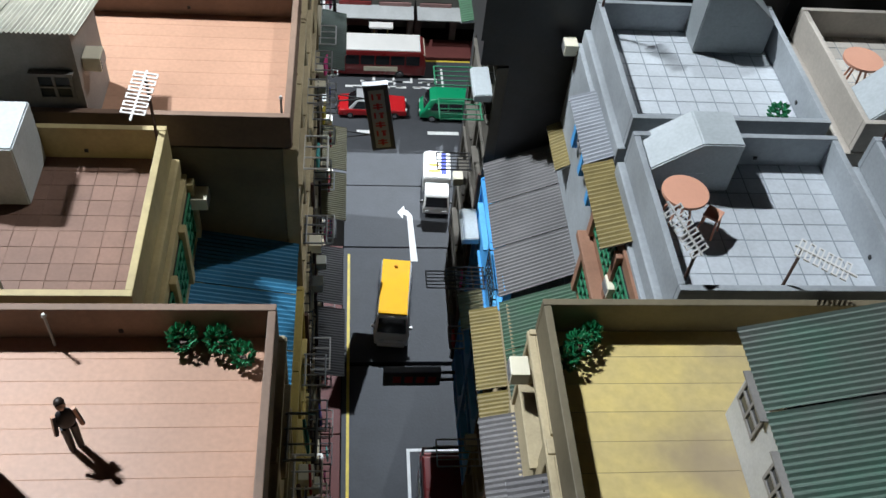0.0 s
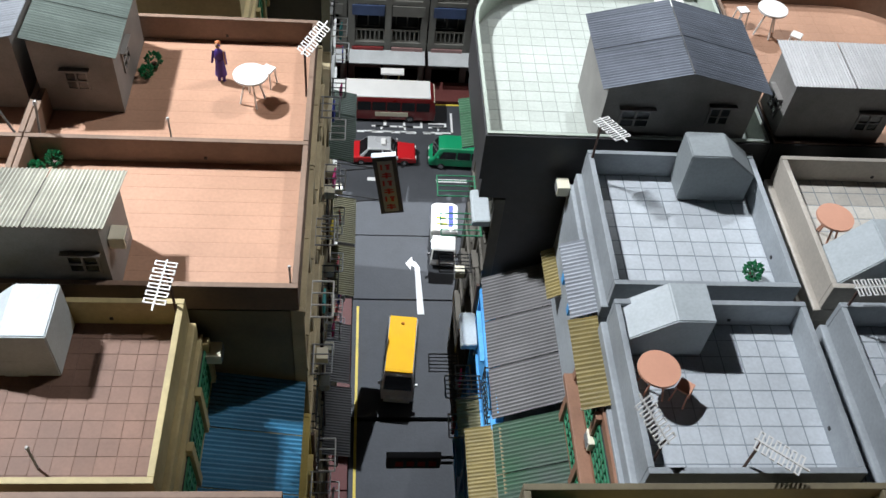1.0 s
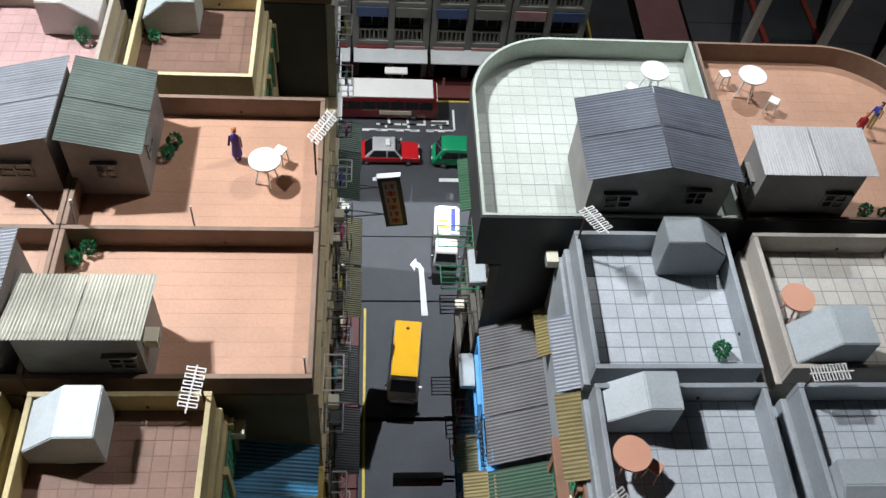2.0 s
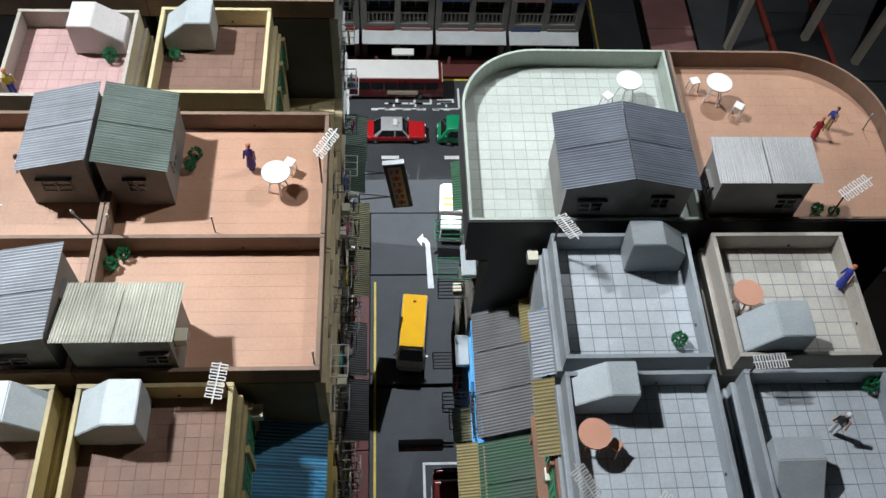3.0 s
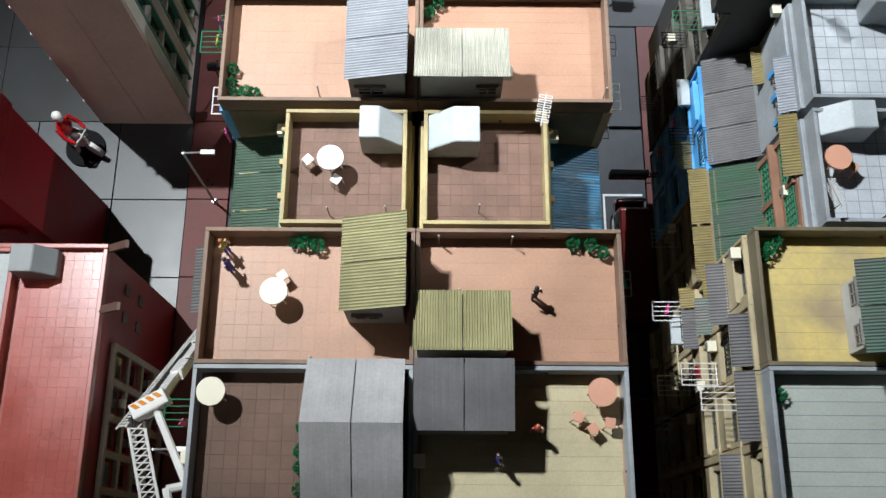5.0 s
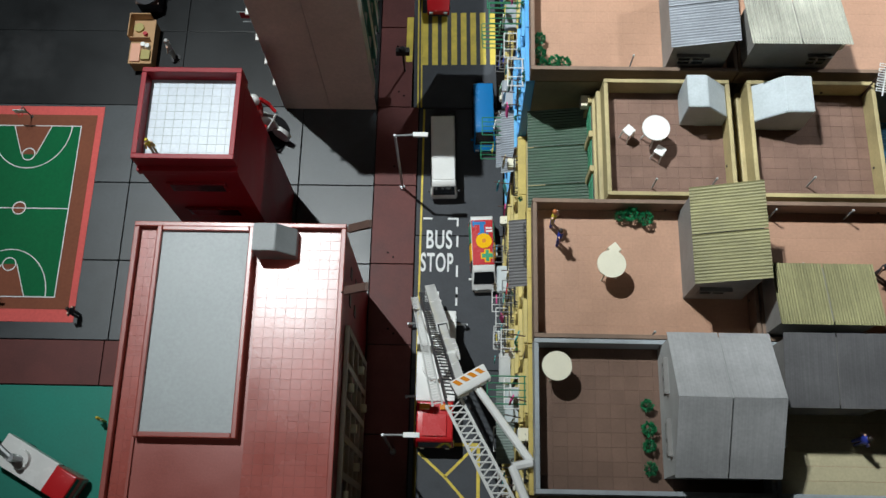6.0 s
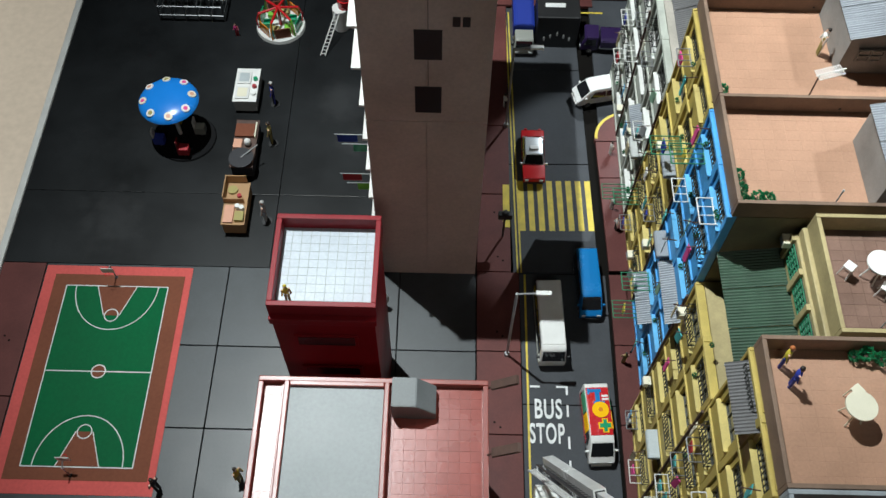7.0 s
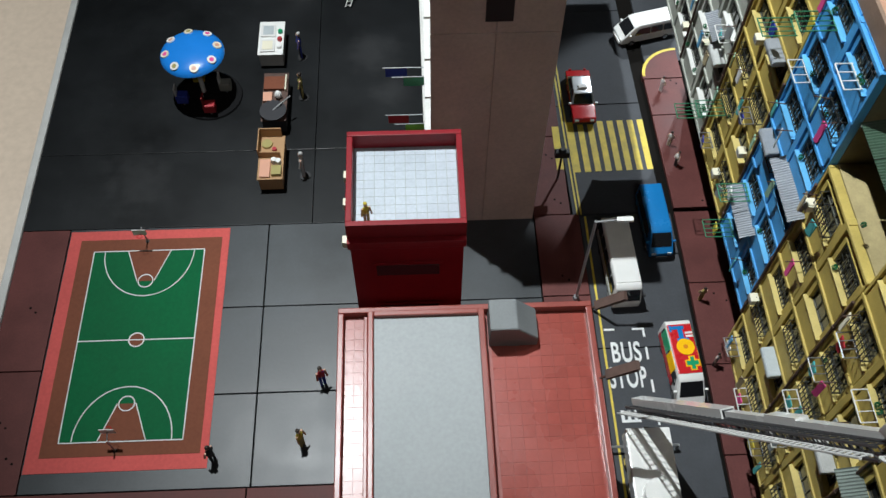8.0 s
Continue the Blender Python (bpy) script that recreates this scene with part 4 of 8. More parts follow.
shed(-2.325, -1.83, 4.575, 5.27, "x-", TIN_BLUE, SHED_WALL, DARKSHED.format("silver-blue"), 0.38, 0.505, "s-0.02,0.2,0.14 e0.1,0.12,0.18")
shed(-1.795, -1.31, 4.56, 5.27, "x+", TIN_GREEN, SHED_WALL, DARKSHED.format("green-grey"), 0.39, 0.505, "s0.0,0.12,0.16 e-0.1,0.14,0.16")
shed(-2.48, -1.82, 0.22, 1.14, "gx", TIN_WARM, PALE_SHED_WALL, "pale sheet-metal rooftop shed with a grey gabled roof", 0.41, 0.65, "w0.2,0.2,0.15 w-0.2,0.2,0.15", 0.0)
shed(-1.76, -1.09, 0.66, 1.13, "y-", TIN_GREY, SHED_WALL, "weathered grey sheet-metal rooftop shed with a smooth grey roof", 0.44, 0.5, "", 0.0)
shed(1.325, 2.28, 4.33, 5.01, "gy", TIN_DARK, SHED_WALL, DARKSHED.format("slate gabled"), 0.49, 0.615, "s-0.24,0.17,0.2 s0.24,0.12,0.24", lap=0.045)
shed(2.385, 3.1, 4.345, 4.73, "y-", TIN_SILVER_PALE, SHED_WALL, DARKSHED.format("silver"), 0.55, 0.57, "s0.2,0.14,0.22 w0.0,0.12,0.22", lap=0.04)
shed(1.3, 2.29, 1.2, 1.86, "gy", TIN_DEEP, PALE_SHED_WALL, "pale rooftop shed with a dark green gabled corrugated roof", 0.41, 0.56, "w0.15,0.16,0.14 w-0.15,0.14,0.14", 0.0048, 0.075)
shed(2.34, 2.86, 1.5, 2.16, "x+", TIN_RUSTY, SHED_WALL, DARKSHED.format("rusty silver"), 0.44, 0.6, "", 0.0048)
shed(1.76, 2.29, 0.3, 1.1, "x+", TIN_RUSTY, SHED_WALL, DARKSHED.format("rust-spotted pale"), 0.44, 0.5, "", 0.0048)


def hut(x0, x1, y0, y1, kind, mat, label, low=0.2, high=0.42, flat=0.5):
    """A closed stair head: a flat part and a slope beside it. kind: the side towards which it slopes."""
    cx, cy = (x0 + x1) / 2, (y0 + y1) / 2
    t = thing("stair_hut", cx, cy, DECK, label, "stair hut", "stair huts")
    a, c = (x1 - x0) / 2, (y1 - y0) / 2
    q = fresh()
    if kind in ("w", "e"):
        s = 1 if kind == "e" else -1
        k = -a + 2 * a * flat
        prism(q, [(-a * s, 0), (a * s, 0), (a * s, low), (k * s, high), (-a * s, high)], "y", -c, c)
    else:
        s = 1 if kind == "n" else -1
        k = -c + 2 * c * flat
        prism(q, [(-c * s, 0), (c * s, 0), (c * s, low), (k * s, high), (-c * s, high)], "x", -a, a)
    bmesh.ops.bevel(q, geom=q.edges[:], offset=0.006, segments=2, affect="EDGES")
    part("shell", q, mat, t)
    side = -c - 0.001 if kind in ("w", "e", "n") else c + 0.001
    q = fresh(); box(q, -0.05, 0.05, *sorted((side, side + (0.004 if side < 0 else -0.004))), 0.0, low * 0.85)
    part("door", q, mat, t)
    return t


hut(-2.2, -1.88, 2.83, 3.09, "e", HUT_GREY, "pale grey boxy stair hut with a sloping roof", 0.14, 0.31, 0.45)
hut(-1.69, -1.3, 2.8, 3.09, "w", HUT_GREY, "pale grey boxy stair hut with a sloping roof", 0.14, 0.31, 0.5)
hut(1.31, 1.7, 2.95, 3.18, "w", HUT_GREY, "grey boxy stair hut with a sloping roof", 0.13, 0.28, 0.48)
hut(1.8, 2.19, 4.0, 4.2, "e", HUT_DARK, "dark grey boxy stair hut with a sloping roof", 0.2, 0.34, 0.56)
hut(2.46, 2.86, 3.3, 3.56, "w", HUT_GREY, "pale blue-grey boxy stair hut with a sloping roof", 0.14, 0.36, 0.55)
hut(2.46, 2.76, 2.32, 2.68, "s", HUT_GREY, "grey boxy stair hut with a sloping front", 0.06, 0.25, 0.4)
hut(-2.28, -1.88, 6.05, 6.33, "e", HUT_WHITE, "rosy white boxy stair hut with a sloping roof", 0.13, 0.29, 0.45)
hut(-1.58, -1.2, 6.1, 6.37, "w", HUT_GREY, "pale grey boxy stair hut with a sloping roof", 0.13, 0.29, 0.5)

# ---- fronts of the tenements ----
def unit_meshes(paint, ledge):
    """One bay of one storey, facing west: the spandrel panel, its ledge, the window frame, the panes and two kinds of grille."""
    q = fresh(); box(q, -0.012, 0.046, -0.215, 0.215, 0.012, 0.24, 0.005)
    panel = mesh_of("spandrel", q, paint)
    q = fresh(); box(q, -0.034, 0.046, -0.205, 0.205, 0.242, 0.256, 0.004)
    sill = mesh_of("sill", q, ledge)
    q = lattice(fresh(), (-0.168, -0.056, 0.056, 0.168), (0.266, 0.41, 0.506), -0.173, 0.173, 0.261, 0.511, 0.0035, 0.028, 0.037)
    window = mesh_of("window", q, WINDOW_FRAME)
    q = fresh(); box(q, 0.0375, 0.042, -0.172, 0.172, 0.258, 0.518)
    pane = mesh_of("pane", q, PANE)
    # plain wall round the window
    q = prism(fresh(), [(-0.215, 0.2405), (-0.215, 0.529), (0.215, 0.529), (0.215, 0.2405), (0.174, 0.2405), (0.174, 0.5205), (-0.174, 0.5205), (-0.174, 0.2405)], "x", 0.0, 0.046)
    jamb = mesh_of("jamb", q, paint)
    # a basket grille that stands out from the wall, and a flat one of upright bars with a brace
    q = lattice(fresh(), [-0.15 + 0.0375 * k for k in range(9)], (0.29, 0.37, 0.46), -0.154, 0.154, 0.276, 0.475, 0.0034, -0.045, -0.04)
    for y in (-0.15, 0.15):
        for z in (0.29, 0.37, 0.46):
            box(q, -0.0399, 0.03, y - 0.0035, y + 0.0035, z - 0.0035, z + 0.0035)
    basket = mesh_of("grille", q, IRON)
    q = lattice(fresh(), [-0.16 + 0.04 * k for k in range(9)], (0.28, 0.39, 0.49), -0.164, 0.164, 0.272, 0.5, 0.0034, 0.006, 0.011)
    for y in (-0.16, 0.16):
        box(q, 0.0111, 0.03, y - 0.003, y + 0.003, 0.29, 0.296)
    return panel, sill, window, pane, (basket, mesh_of("grille", q, IRON)), jamb


UNITS = {name: unit_meshes(m, l) for name, m, l in (("yellow", FACADE_YELLOW, LEDGE), ("blue", FACADE_BLUE, LEDGE_BLUE), ("grey", FACADE_GREY, WHITE_EDGE), ("sand", FACADE_SAND, FACADE_SAND), ("umber", FACADE_DIMMED, FACADE_DIMMED), ("soot", FACADE_SHADED, FACADE_SHADED))}
PAINT = {"yellow": FACADE_YELLOW, "blue": FACADE_BLUE, "grey": FACADE_GREY, "sand": FACADE_SAND, "umber": FACADE_DIMMED, "soot": FACADE_SHADED}
rng = random.Random(7)


def front(building, x, y0, y1, facing, colour, top=DECK - 0.03, detail=True, base=0.0):
    """The street front of a tenement: pilasters, floor bands and the bays between them."""
    ox, oy = building.location.x / U, building.location.y / U
    bays = round((y1 - y0) / 0.5)
    step = (y1 - y0) / bays
    s = 1 if facing == "w" else -1
    turn = 0 if facing == "w" else 180
    floors = [z for z in FLOORS if z + 0.5 < top + 0.15 and z > base - 0.01]
    panel, sill, window, pane, grille, jamb = UNITS[colour]
    for k in range(bays + 1):
        y = y0 + k * step - oy
        w = 0.03
        a, c = max(y - w, y0 - oy + 0.004), min(y + w, y1 - oy - 0.004)
        q = fresh(); box(q, *sorted((x - ox - s * 0.02, x - ox + s * 0.046)), a, c, base, top, 0.005)
        part("pilaster", q, PAINT[colour], building)
    for z in floors + [top - 0.02]:
        q = fresh(); box(q, *sorted((x - ox - s * 0.026, x - ox + s * 0.045)), y0 - oy + 0.005, y1 - oy - 0.005, z - 0.02, z + 0.012, 0.004)
        part("floor_band", q, PAINT[colour], building)
    for k in range(bays):
        for z in floors:
            m = at(x - ox, y0 + (k + 0.5) * step - oy, z, turn)
            again("spandrel", panel, building, m)
            again("sill", sill, building, m)
            again("jamb", jamb, building, m)
            f = again("window", window, building, m)
            again("pane", pane, f)
            if rng.random() < (0.85 if detail else 0.2):
                again("grille", grille[rng.random() < 0.5], f)
    if base:
        return
    q = fresh(); box(q, *sorted((x - ox + s * 0.02, x - ox + s * 0.046)), y0 - oy + 0.04, y1 - oy - 0.04, 0.04, 0.4)
    part("shop_shutter", q, METAL, building)


for row, y0, y1, west, east in (("a", 0.12, 1.15, "yellow", "sand"), ("b", 1.15, 2.17, "yellow", "sand"), ("c", 2.17, 3.2, "yellow", "yellow"),
                                ("d", 3.2, 4.225, "blue", "sand"), ("e", 4.225, 5.32, "yellow", "sand"), ("f", 5.32, 6.5, "grey", "sand"), ("g", 6.5, 7.55, "grey", "grey")):
    low = 3.95 if row in "cf" else DECK - 0.03
    front(B[row + "w"], W, y0, y1, "w", west, low, True, FOOT[row])
    front(B[row + "e"], E, y0, y1, "e", east, low, False)
for row, y0, y1, c in (("a", 0.12, 1.16, "sand"), ("b", 1.16, 2.2, "sand"), ("c", 2.2, 3.22, "umber"), ("d", 3.22, 4.3, "blue"), ("e", 4.34, 5.3, "soot")):
    front(B["r" + row], RF if row in "cde" else R0, y0, y1, "w", c, 3.72 if row in "cd" else 4.54 if row == "e" else DECK - 0.03, False, 1.64)


def canopy(a, b, c, d, mat, label, n=2):
    """A lean-to roof of corrugated sheets; a-b is its wall side, d-c its eaves."""
    a, b, c, d = (Vector(p) for p in (a, b, c, d))
    mid = (a + b + c + d) / 4
    t = thing("canopy", *mid, label, "canopy", "corrugated canopies")
    for i in range(n):
        p, r = i / n + 0.004, (i + 1) / n - 0.004
        q = fresh()
        corrugated(q, a.lerp(b, p) - mid, a.lerp(b, r) - mid, d.lerp(c, r) - mid, d.lerp(c, p) - mid, max(5, round((b - a).length / n / 0.025)), 0.0036)
        part("sheet", q, mat, t)
    for k in (0.03, 0.97):
        q = fresh(); rod(q, a.lerp(b, k) - mid - Vector((0, 0, 0.014)), d.lerp(c, k) - mid - Vector((0, 0, 0.014)), 0.007, 6)
        part("rafter", q, METAL, t)
    return t


canopy((-0.75, 3.19, 4.39), (-0.75, 2.2, 4.39), (-0.25, 2.2, 4.29), (-0.25, 3.19, 4.29), TIN_SEA, "sea-blue corrugated canopy on the roof step", 3)
canopy((-2.82, 2.2, 4.53), (-2.82, 3.19, 4.53), (-3.3, 3.19, 4.44), (-3.3, 2.2, 4.44), TIN_DULL, "dull green corrugated canopy on the roof step", 3)
canopy((-2.79, 5.34, 4.5), (-2.79, 6.46, 4.5), (-3.31, 6.46, 4.3), (-3.31, 5.34, 4.3), TIN_GREY, "grey corrugated canopy on the roof step")
canopy((1.27, 3.24, 4.03), (1.27, 4.29, 4.03), (0.835, 4.29, 3.84), (0.835, 3.24, 3.8), TIN_GREY, "warm grey corrugated canopy on the roof step", 3)
canopy((1.27, 2.22, 4.0), (1.27, 3.21, 4.0), (0.83, 3.21, 3.8), (0.83, 2.22, 3.8), TIN_GRASS, "green corrugated canopy on the roof step", 3)
canopy((1.26, 3.27, 4.85), (1.26, 3.77, 4.85), (1.125, 3.77, 4.805), (1.125, 3.27, 4.79), TIN_SILVER, "silver corrugated window canopy", 1)
canopy((1.25, 2.72, 4.85), (1.25, 3.25, 4.85), (1.105, 3.25, 4.805), (1.105, 2.72, 4.795), TIN_YELLOW, "ochre corrugated window canopy", 1)
canopy((1.27, 3.82, 4.3), (1.27, 4.19, 4.3), (1.16, 4.19, 4.24), (1.16, 3.82, 4.23), TIN_YELLOW, "ochre corrugated window canopy", 1)
# window canopies on the fronts
for x, out, y0, y1, z, m, l in ((W, -0.15, 3.6, 4.2, 2.32, TIN_SILVER, "pale grey"), (W, -0.14, 3.12, 3.76, 3.3, TIN_SILVER, "pale grey"), (W, -0.15, 1.6, 2.12, 4.75, TIN_GREY, "dark grey"),
                                (W, -0.17, 0.5, 1.2, 3.0, TIN_GREEN, "dull green"), (W, -0.13, 5.6, 6.0, 2.8, TIN_SILVER, "pale grey"),
                                (E, 0.24, 3.96, 4.6, 1.95, TIN_GREY, "dark grey"), (E, 0.22, 4.62, 5.22, 1.98, TIN_GREY, "dark grey"),
                                (E, 0.24, 5.52, 6.1, 2.0, TIN_MOSS, "olive"), (E, 0.24, 6.12, 6.7, 2.02, TIN_MOSS, "olive"), (E, 0.23, 6.5, 7.1, 3.0, TIN_DULL, "dull green"), (E, 0.22, 5.9, 6.45, 3.3, TIN_DULL, "dull green"),
                                (E, 0.2, 0.3, 0.9, 3.4, TIN_SILVER, "pale grey"),
                                (RF, -0.19, 4.84, 5.32, 4.5, TIN_BRIGHT_GREEN, "leaf green"),
                                (RF, -0.185, 2.72, 3.26, 3.66, TIN_YELLOW, "ochre"), (RF, -0.185, 2.2, 2.7, 3.66, TIN_YELLOW, "ochre"),
                                (RF, -0.175, 3.43, 3.72, 3.25, TIN_MOSS, "olive"),
                                (R0, -0.05, 1.98, 2.19, 3.86, TIN_YELLOW, "ochre"), (R0, -0.14, 2.0, 2.19, 3.42, TIN_YELLOW, "ochre"), (R0, -0.165, 1.62, 2.13, 4.36, TIN_GREY, "grey"), (R0, -0.165, 1.2, 1.6, 4.82, TIN_GREY, "grey"),
                                (R0, -0.165, 0.66, 1.17, 4.84, TIN_GREY, "grey"), (R0, -0.165, 0.2, 0.62, 4.33, TIN_GREY, "grey"), (R0, -0.14, 1.65, 1.97, 3.88, TIN_DEEP, "deep green"), (R0, -0.14, 1.62, 1.98, 3.44, TIN_GREY, "grey")):
    canopy((x, y0, z + 0.05), (x, y1, z + 0.05), (x + out, y1, z), (x + out, y0, z), m, l + " corrugated window canopy fixed to the front", 1)


def step_windows(building, x, facing, y0, y1, z0, z1, count, frame, bars):
    """Latticed windows in the wall above a stepped roof, framed by posts."""
    ox, oy = building.location.x / U, building.location.y / U
    s = -1 if facing == "w" else 1
    step = (y1 - y0) / count
    for k in range(count):
        a, c = y0 + k * step + 0.03 - oy, y0 + (k + 1) * step - 0.03 - oy
        q = fresh(); box(q, *sorted((x - ox, x - ox + s * 0.006)), a, c, z0, z1)
        pane = part("window", q, PANE, building)
        n = max(3, round((c - a) / 0.06))
        q = lattice(fresh(), [a + 0.006 + (c - a - 0.012) * i / n for i in range(n + 1)], [z0 + 0.006 + (z1 - z0 - 0.012) * i / 4 for i in range(5)], a, c, z0, z1, 0.005, *sorted((x - ox + s * 0.0065, x - ox + s * 0.014)))
        part("lattice", q, bars, pane)
    for k in range(count + 1):
        y = y0 + k * step - oy
        q = fresh(); box(q, *sorted((x - ox, x - ox + s * 0.03)), y - 0.024, y + 0.024, z0 - 0.05, z1 + 0.04, 0.004)
        part("post", q, frame, building)


step_windows(B["ce"], -0.73, "e", 2.24, 3.1, 4.5, 4.76, 3, YELLOW_WALL, GREEN_METAL)
step_windows(B["cw"], -2.83, "w", 2.24, 3.1, 4.6, 4.78, 3, YELLOW_WALL, GREEN_METAL)
step_windows(B["fe"], -0.71, "e", 5.55, 6.38, 4.5, 4.76, 3, YELLOW_WALL, GREEN_METAL)
step_windows(B["fw"], -2.79, "w", 5.5, 6.34, 4.56, 4.76, 3, BEIGE_WALL, GREEN_METAL)
for row, x, y0, y1, paint, bars, low in (("rc", 1.2195, 2.26, 3.15, BROWN_FRONT, GREEN_METAL, 4.02), ("rd", 1.2395, 3.28, 3.8, FACADE_BLUE, METAL, 4.5)):
    ox, oy = B[row].location.x / U, B[row].location.y / U
    q = fresh(); box(q, x - 0.014 - ox, x - ox, y0 - oy, y1 - oy, low, 4.8)
    part("painted_wall", q, paint, B[row])
    if row == "rc":
        q = fresh(); box(q, x - 0.085 - ox, x - 0.0145 - ox, y0 - oy, y1 - oy, 4.42, 4.46, 0.005)
        part("ledge", q, paint, B[row])
    for z0, z1 in ((4.1, 4.36), (4.53, 4.74))[row == "rd":]:
        step_windows(B[row], x - 0.0145, "w", y0 + 0.04, y1 - 0.04, z0, z1, 2, paint, bars)

# air conditioners, drying racks and laundry on the fronts
def condenser_meshes():
    q = fresh(); box(q, -0.075, 0.0, -0.045, 0.045, 0, 0.07, 0.006)
    case = mesh_of("case", q, CREAM)
    q = fresh()
    for k in range(4):
        box(q, -0.079, -0.0745, -0.036, 0.036, 0.01 + k * 0.014, 0.017 + k * 0.014)
    return case, mesh_of("grille", q, METAL)


CASE, CASE_GRILLE = condenser_meshes()


def condenser(x, y, z, facing):
    t = thing("air_conditioner", x, y, z, "small cream air conditioner fixed to a tenement wall", "air conditioner", "air conditioners", {"w": 0, "e": 180, "s": 90, "n": -90}[facing])
    again("case", CASE, t)
    again("grille", CASE_GRILLE, t)


def rack_mesh(mat, wide, deep, bars):
    q = fresh()
    r = 0.0055
    for x in (-0.012, -deep):
        rod(q, (x, -wide / 2, 0), (x, wide / 2, 0), r, 6)
    for k in range(bars):
        y = -wide / 2 + wide * k / (bars - 1)
        rod(q, (0, y, 0), (-deep, y, 0), r * (1 if k in (0, bars - 1) else 0.8), 6)
    return mesh_of("rack_frame", q, mat)


RACKS = [(rack_mesh(PALE_METAL, 0.18, 0.3, 5), "pale metal"), (rack_mesh(GREEN_METAL, 0.2, 0.28, 5), "green metal"), (rack_mesh(METAL, 0.19, 0.28, 5), "grey metal"), (rack_mesh(BLACK, 0.17, 0.24, 6), "black metal"),
         (rack_mesh(PALE_METAL, 0.24, 0.13, 4), "pale metal"), (rack_mesh(METAL, 0.2, 0.12, 4), "grey metal"), (rack_mesh(BLACK, 0.24, 0.12, 5), "black metal"), (rack_mesh(RUST, 0.2, 0.13, 5), "rusty metal")]
CLOTHS = [(PINK_CLOTH, "pink"), (RED_CLOTH, "red"), (TEAL_CLOTH, "teal"), (BLUE_CLOTH, "navy blue"), (WHITE, "white"), (YELLOW_CLOTH, "yellow")]


def rack(x, y, z, facing, k, cloth=None):
    t = thing("drying_rack", x, y, z, RACKS[k][1] + " clothes-drying rack sticking out of a tenement front", "drying rack", "drying racks", {"w": 0, "e": 180}[facing])
    again("rack_frame", RACKS[k][0], t)
    if cloth is not None:
        m, l = CLOTHS[cloth]
        s = -1 if facing == "w" else 1
        q = fresh()
        pts = [(-0.05, 0), (0.05, 0), (0.045, -0.12), (0.0, -0.135), (-0.04, -0.115)]
        prism(q, pts, "x", -0.006, 0.006)
        bmesh.ops.bevel(q, geom=q.edges[:], offset=0.003, segments=1, affect="EDGES")
        c = thing("laundry", x + s * (0.08 if k > 3 else 0.15), y + 0.03, z - 0.004, l + " cloth hanging from a drying rack", "laundry", "laundry on racks", rng.uniform(-12, 12))
        part("cloth", q, m, c)


def slab_awning(x, y, z, facing, mat, label):
    q = fresh()
    prism(q, [(0.0, 0.03), (-0.1, 0.022), (-0.112, 0.012), (-0.112, -0.03), (0.0, -0.03)], "y", -0.14, 0.14)
    bmesh.ops.bevel(q, geom=q.edges[:], offset=0.005, segments=2, affect="EDGES")
    t = thing("window_hood", x, y, z, label, "window hood", "window hoods", {"w": 0, "e": 180}[facing])
    part("hood", q, mat, t)


HOODS = [(HUT_GREY, "pale grey sheet hood over a tenement window"), (PALE_SHED_WALL, "whitish sheet hood over a tenement window"), (TIN_SILVER, "silver sheet hood over a tenement window")]
for x, facing, y0, y1 in ((W - 0.02, "w", 0.15, 7.5), (E + 0.02, "e", 0.15, 7.5), (R0 - 0.02, "w", 0.15, 5.2)):
    n = round((y1 - y0) / 0.515)
    for k in range(n):
        yy = 0.12 + (k + 0.5) * 0.5147
        for z in FLOORS:
            stepped = z > 3.3 and (2.17 < yy < 3.2 or 5.32 < yy < 6.5 or (x > 0 and 2.2 < yy < 4.3))
            if stepped or (x < -3 and z < (1.0 if yy < 3.2 else 1.6)) or (x > 0 and z < 1.6):
                continue
            r = rng.random()
            wall = x + (RF - R0 if x > 0 and yy > 2.2 else 0.0)
            if x < -3:
                ac, dry, hood = (0.2, 0.62, 0.72) if yy > 4.2 else (0.16, 0.46, 0.55)
            else:
                ac, dry, hood = (0.12, 0.85, 0.86) if x < 0 else (0.08, 0.13, 0.13)
            if r < ac:
                condenser(wall, yy + rng.choice((-0.14, 0.0, 0.15)), z + rng.choice((0.24, 0.4)), facing)
            elif r < dry:
                k2 = rng.choice((4, 4, 5, 1, 4)) if x < -3 else rng.choice((4, 5, 4, 5, 6)) if x < 0 else rng.choice((2, 3, 5))
                rack(wall, yy + rng.uniform(-0.05, 0.05), z + rng.uniform(0.22, 0.3), facing, k2, rng.randrange(6) if rng.random() < 0.65 else None)
            elif r < hood:
                slab_awning(wall, yy, z + 0.5, facing, *(rng.choice(HOODS) if x < -3 or x > 0 else (SHED_WALL, "dark grey sheet hood over a tenement window")))
for x, y, z, f in ((1.24, 2.68, 4.55, "w"), (1.24, 4.22, 4.76, "w"), (0.7, 2.08, 4.76, "w"), (-0.72, 3.1, 4.66, "e"), (-1.128, 3.355, 5.235, "e"), (-2.83, 3.12, 4.7, "w"), (-1.76, 0.49, 5.06, "e"), (-0.72, 5.5, 4.7, "e"), (0.7, 1.53, 3.95, "w")):
    condenser(x, y, z, f)
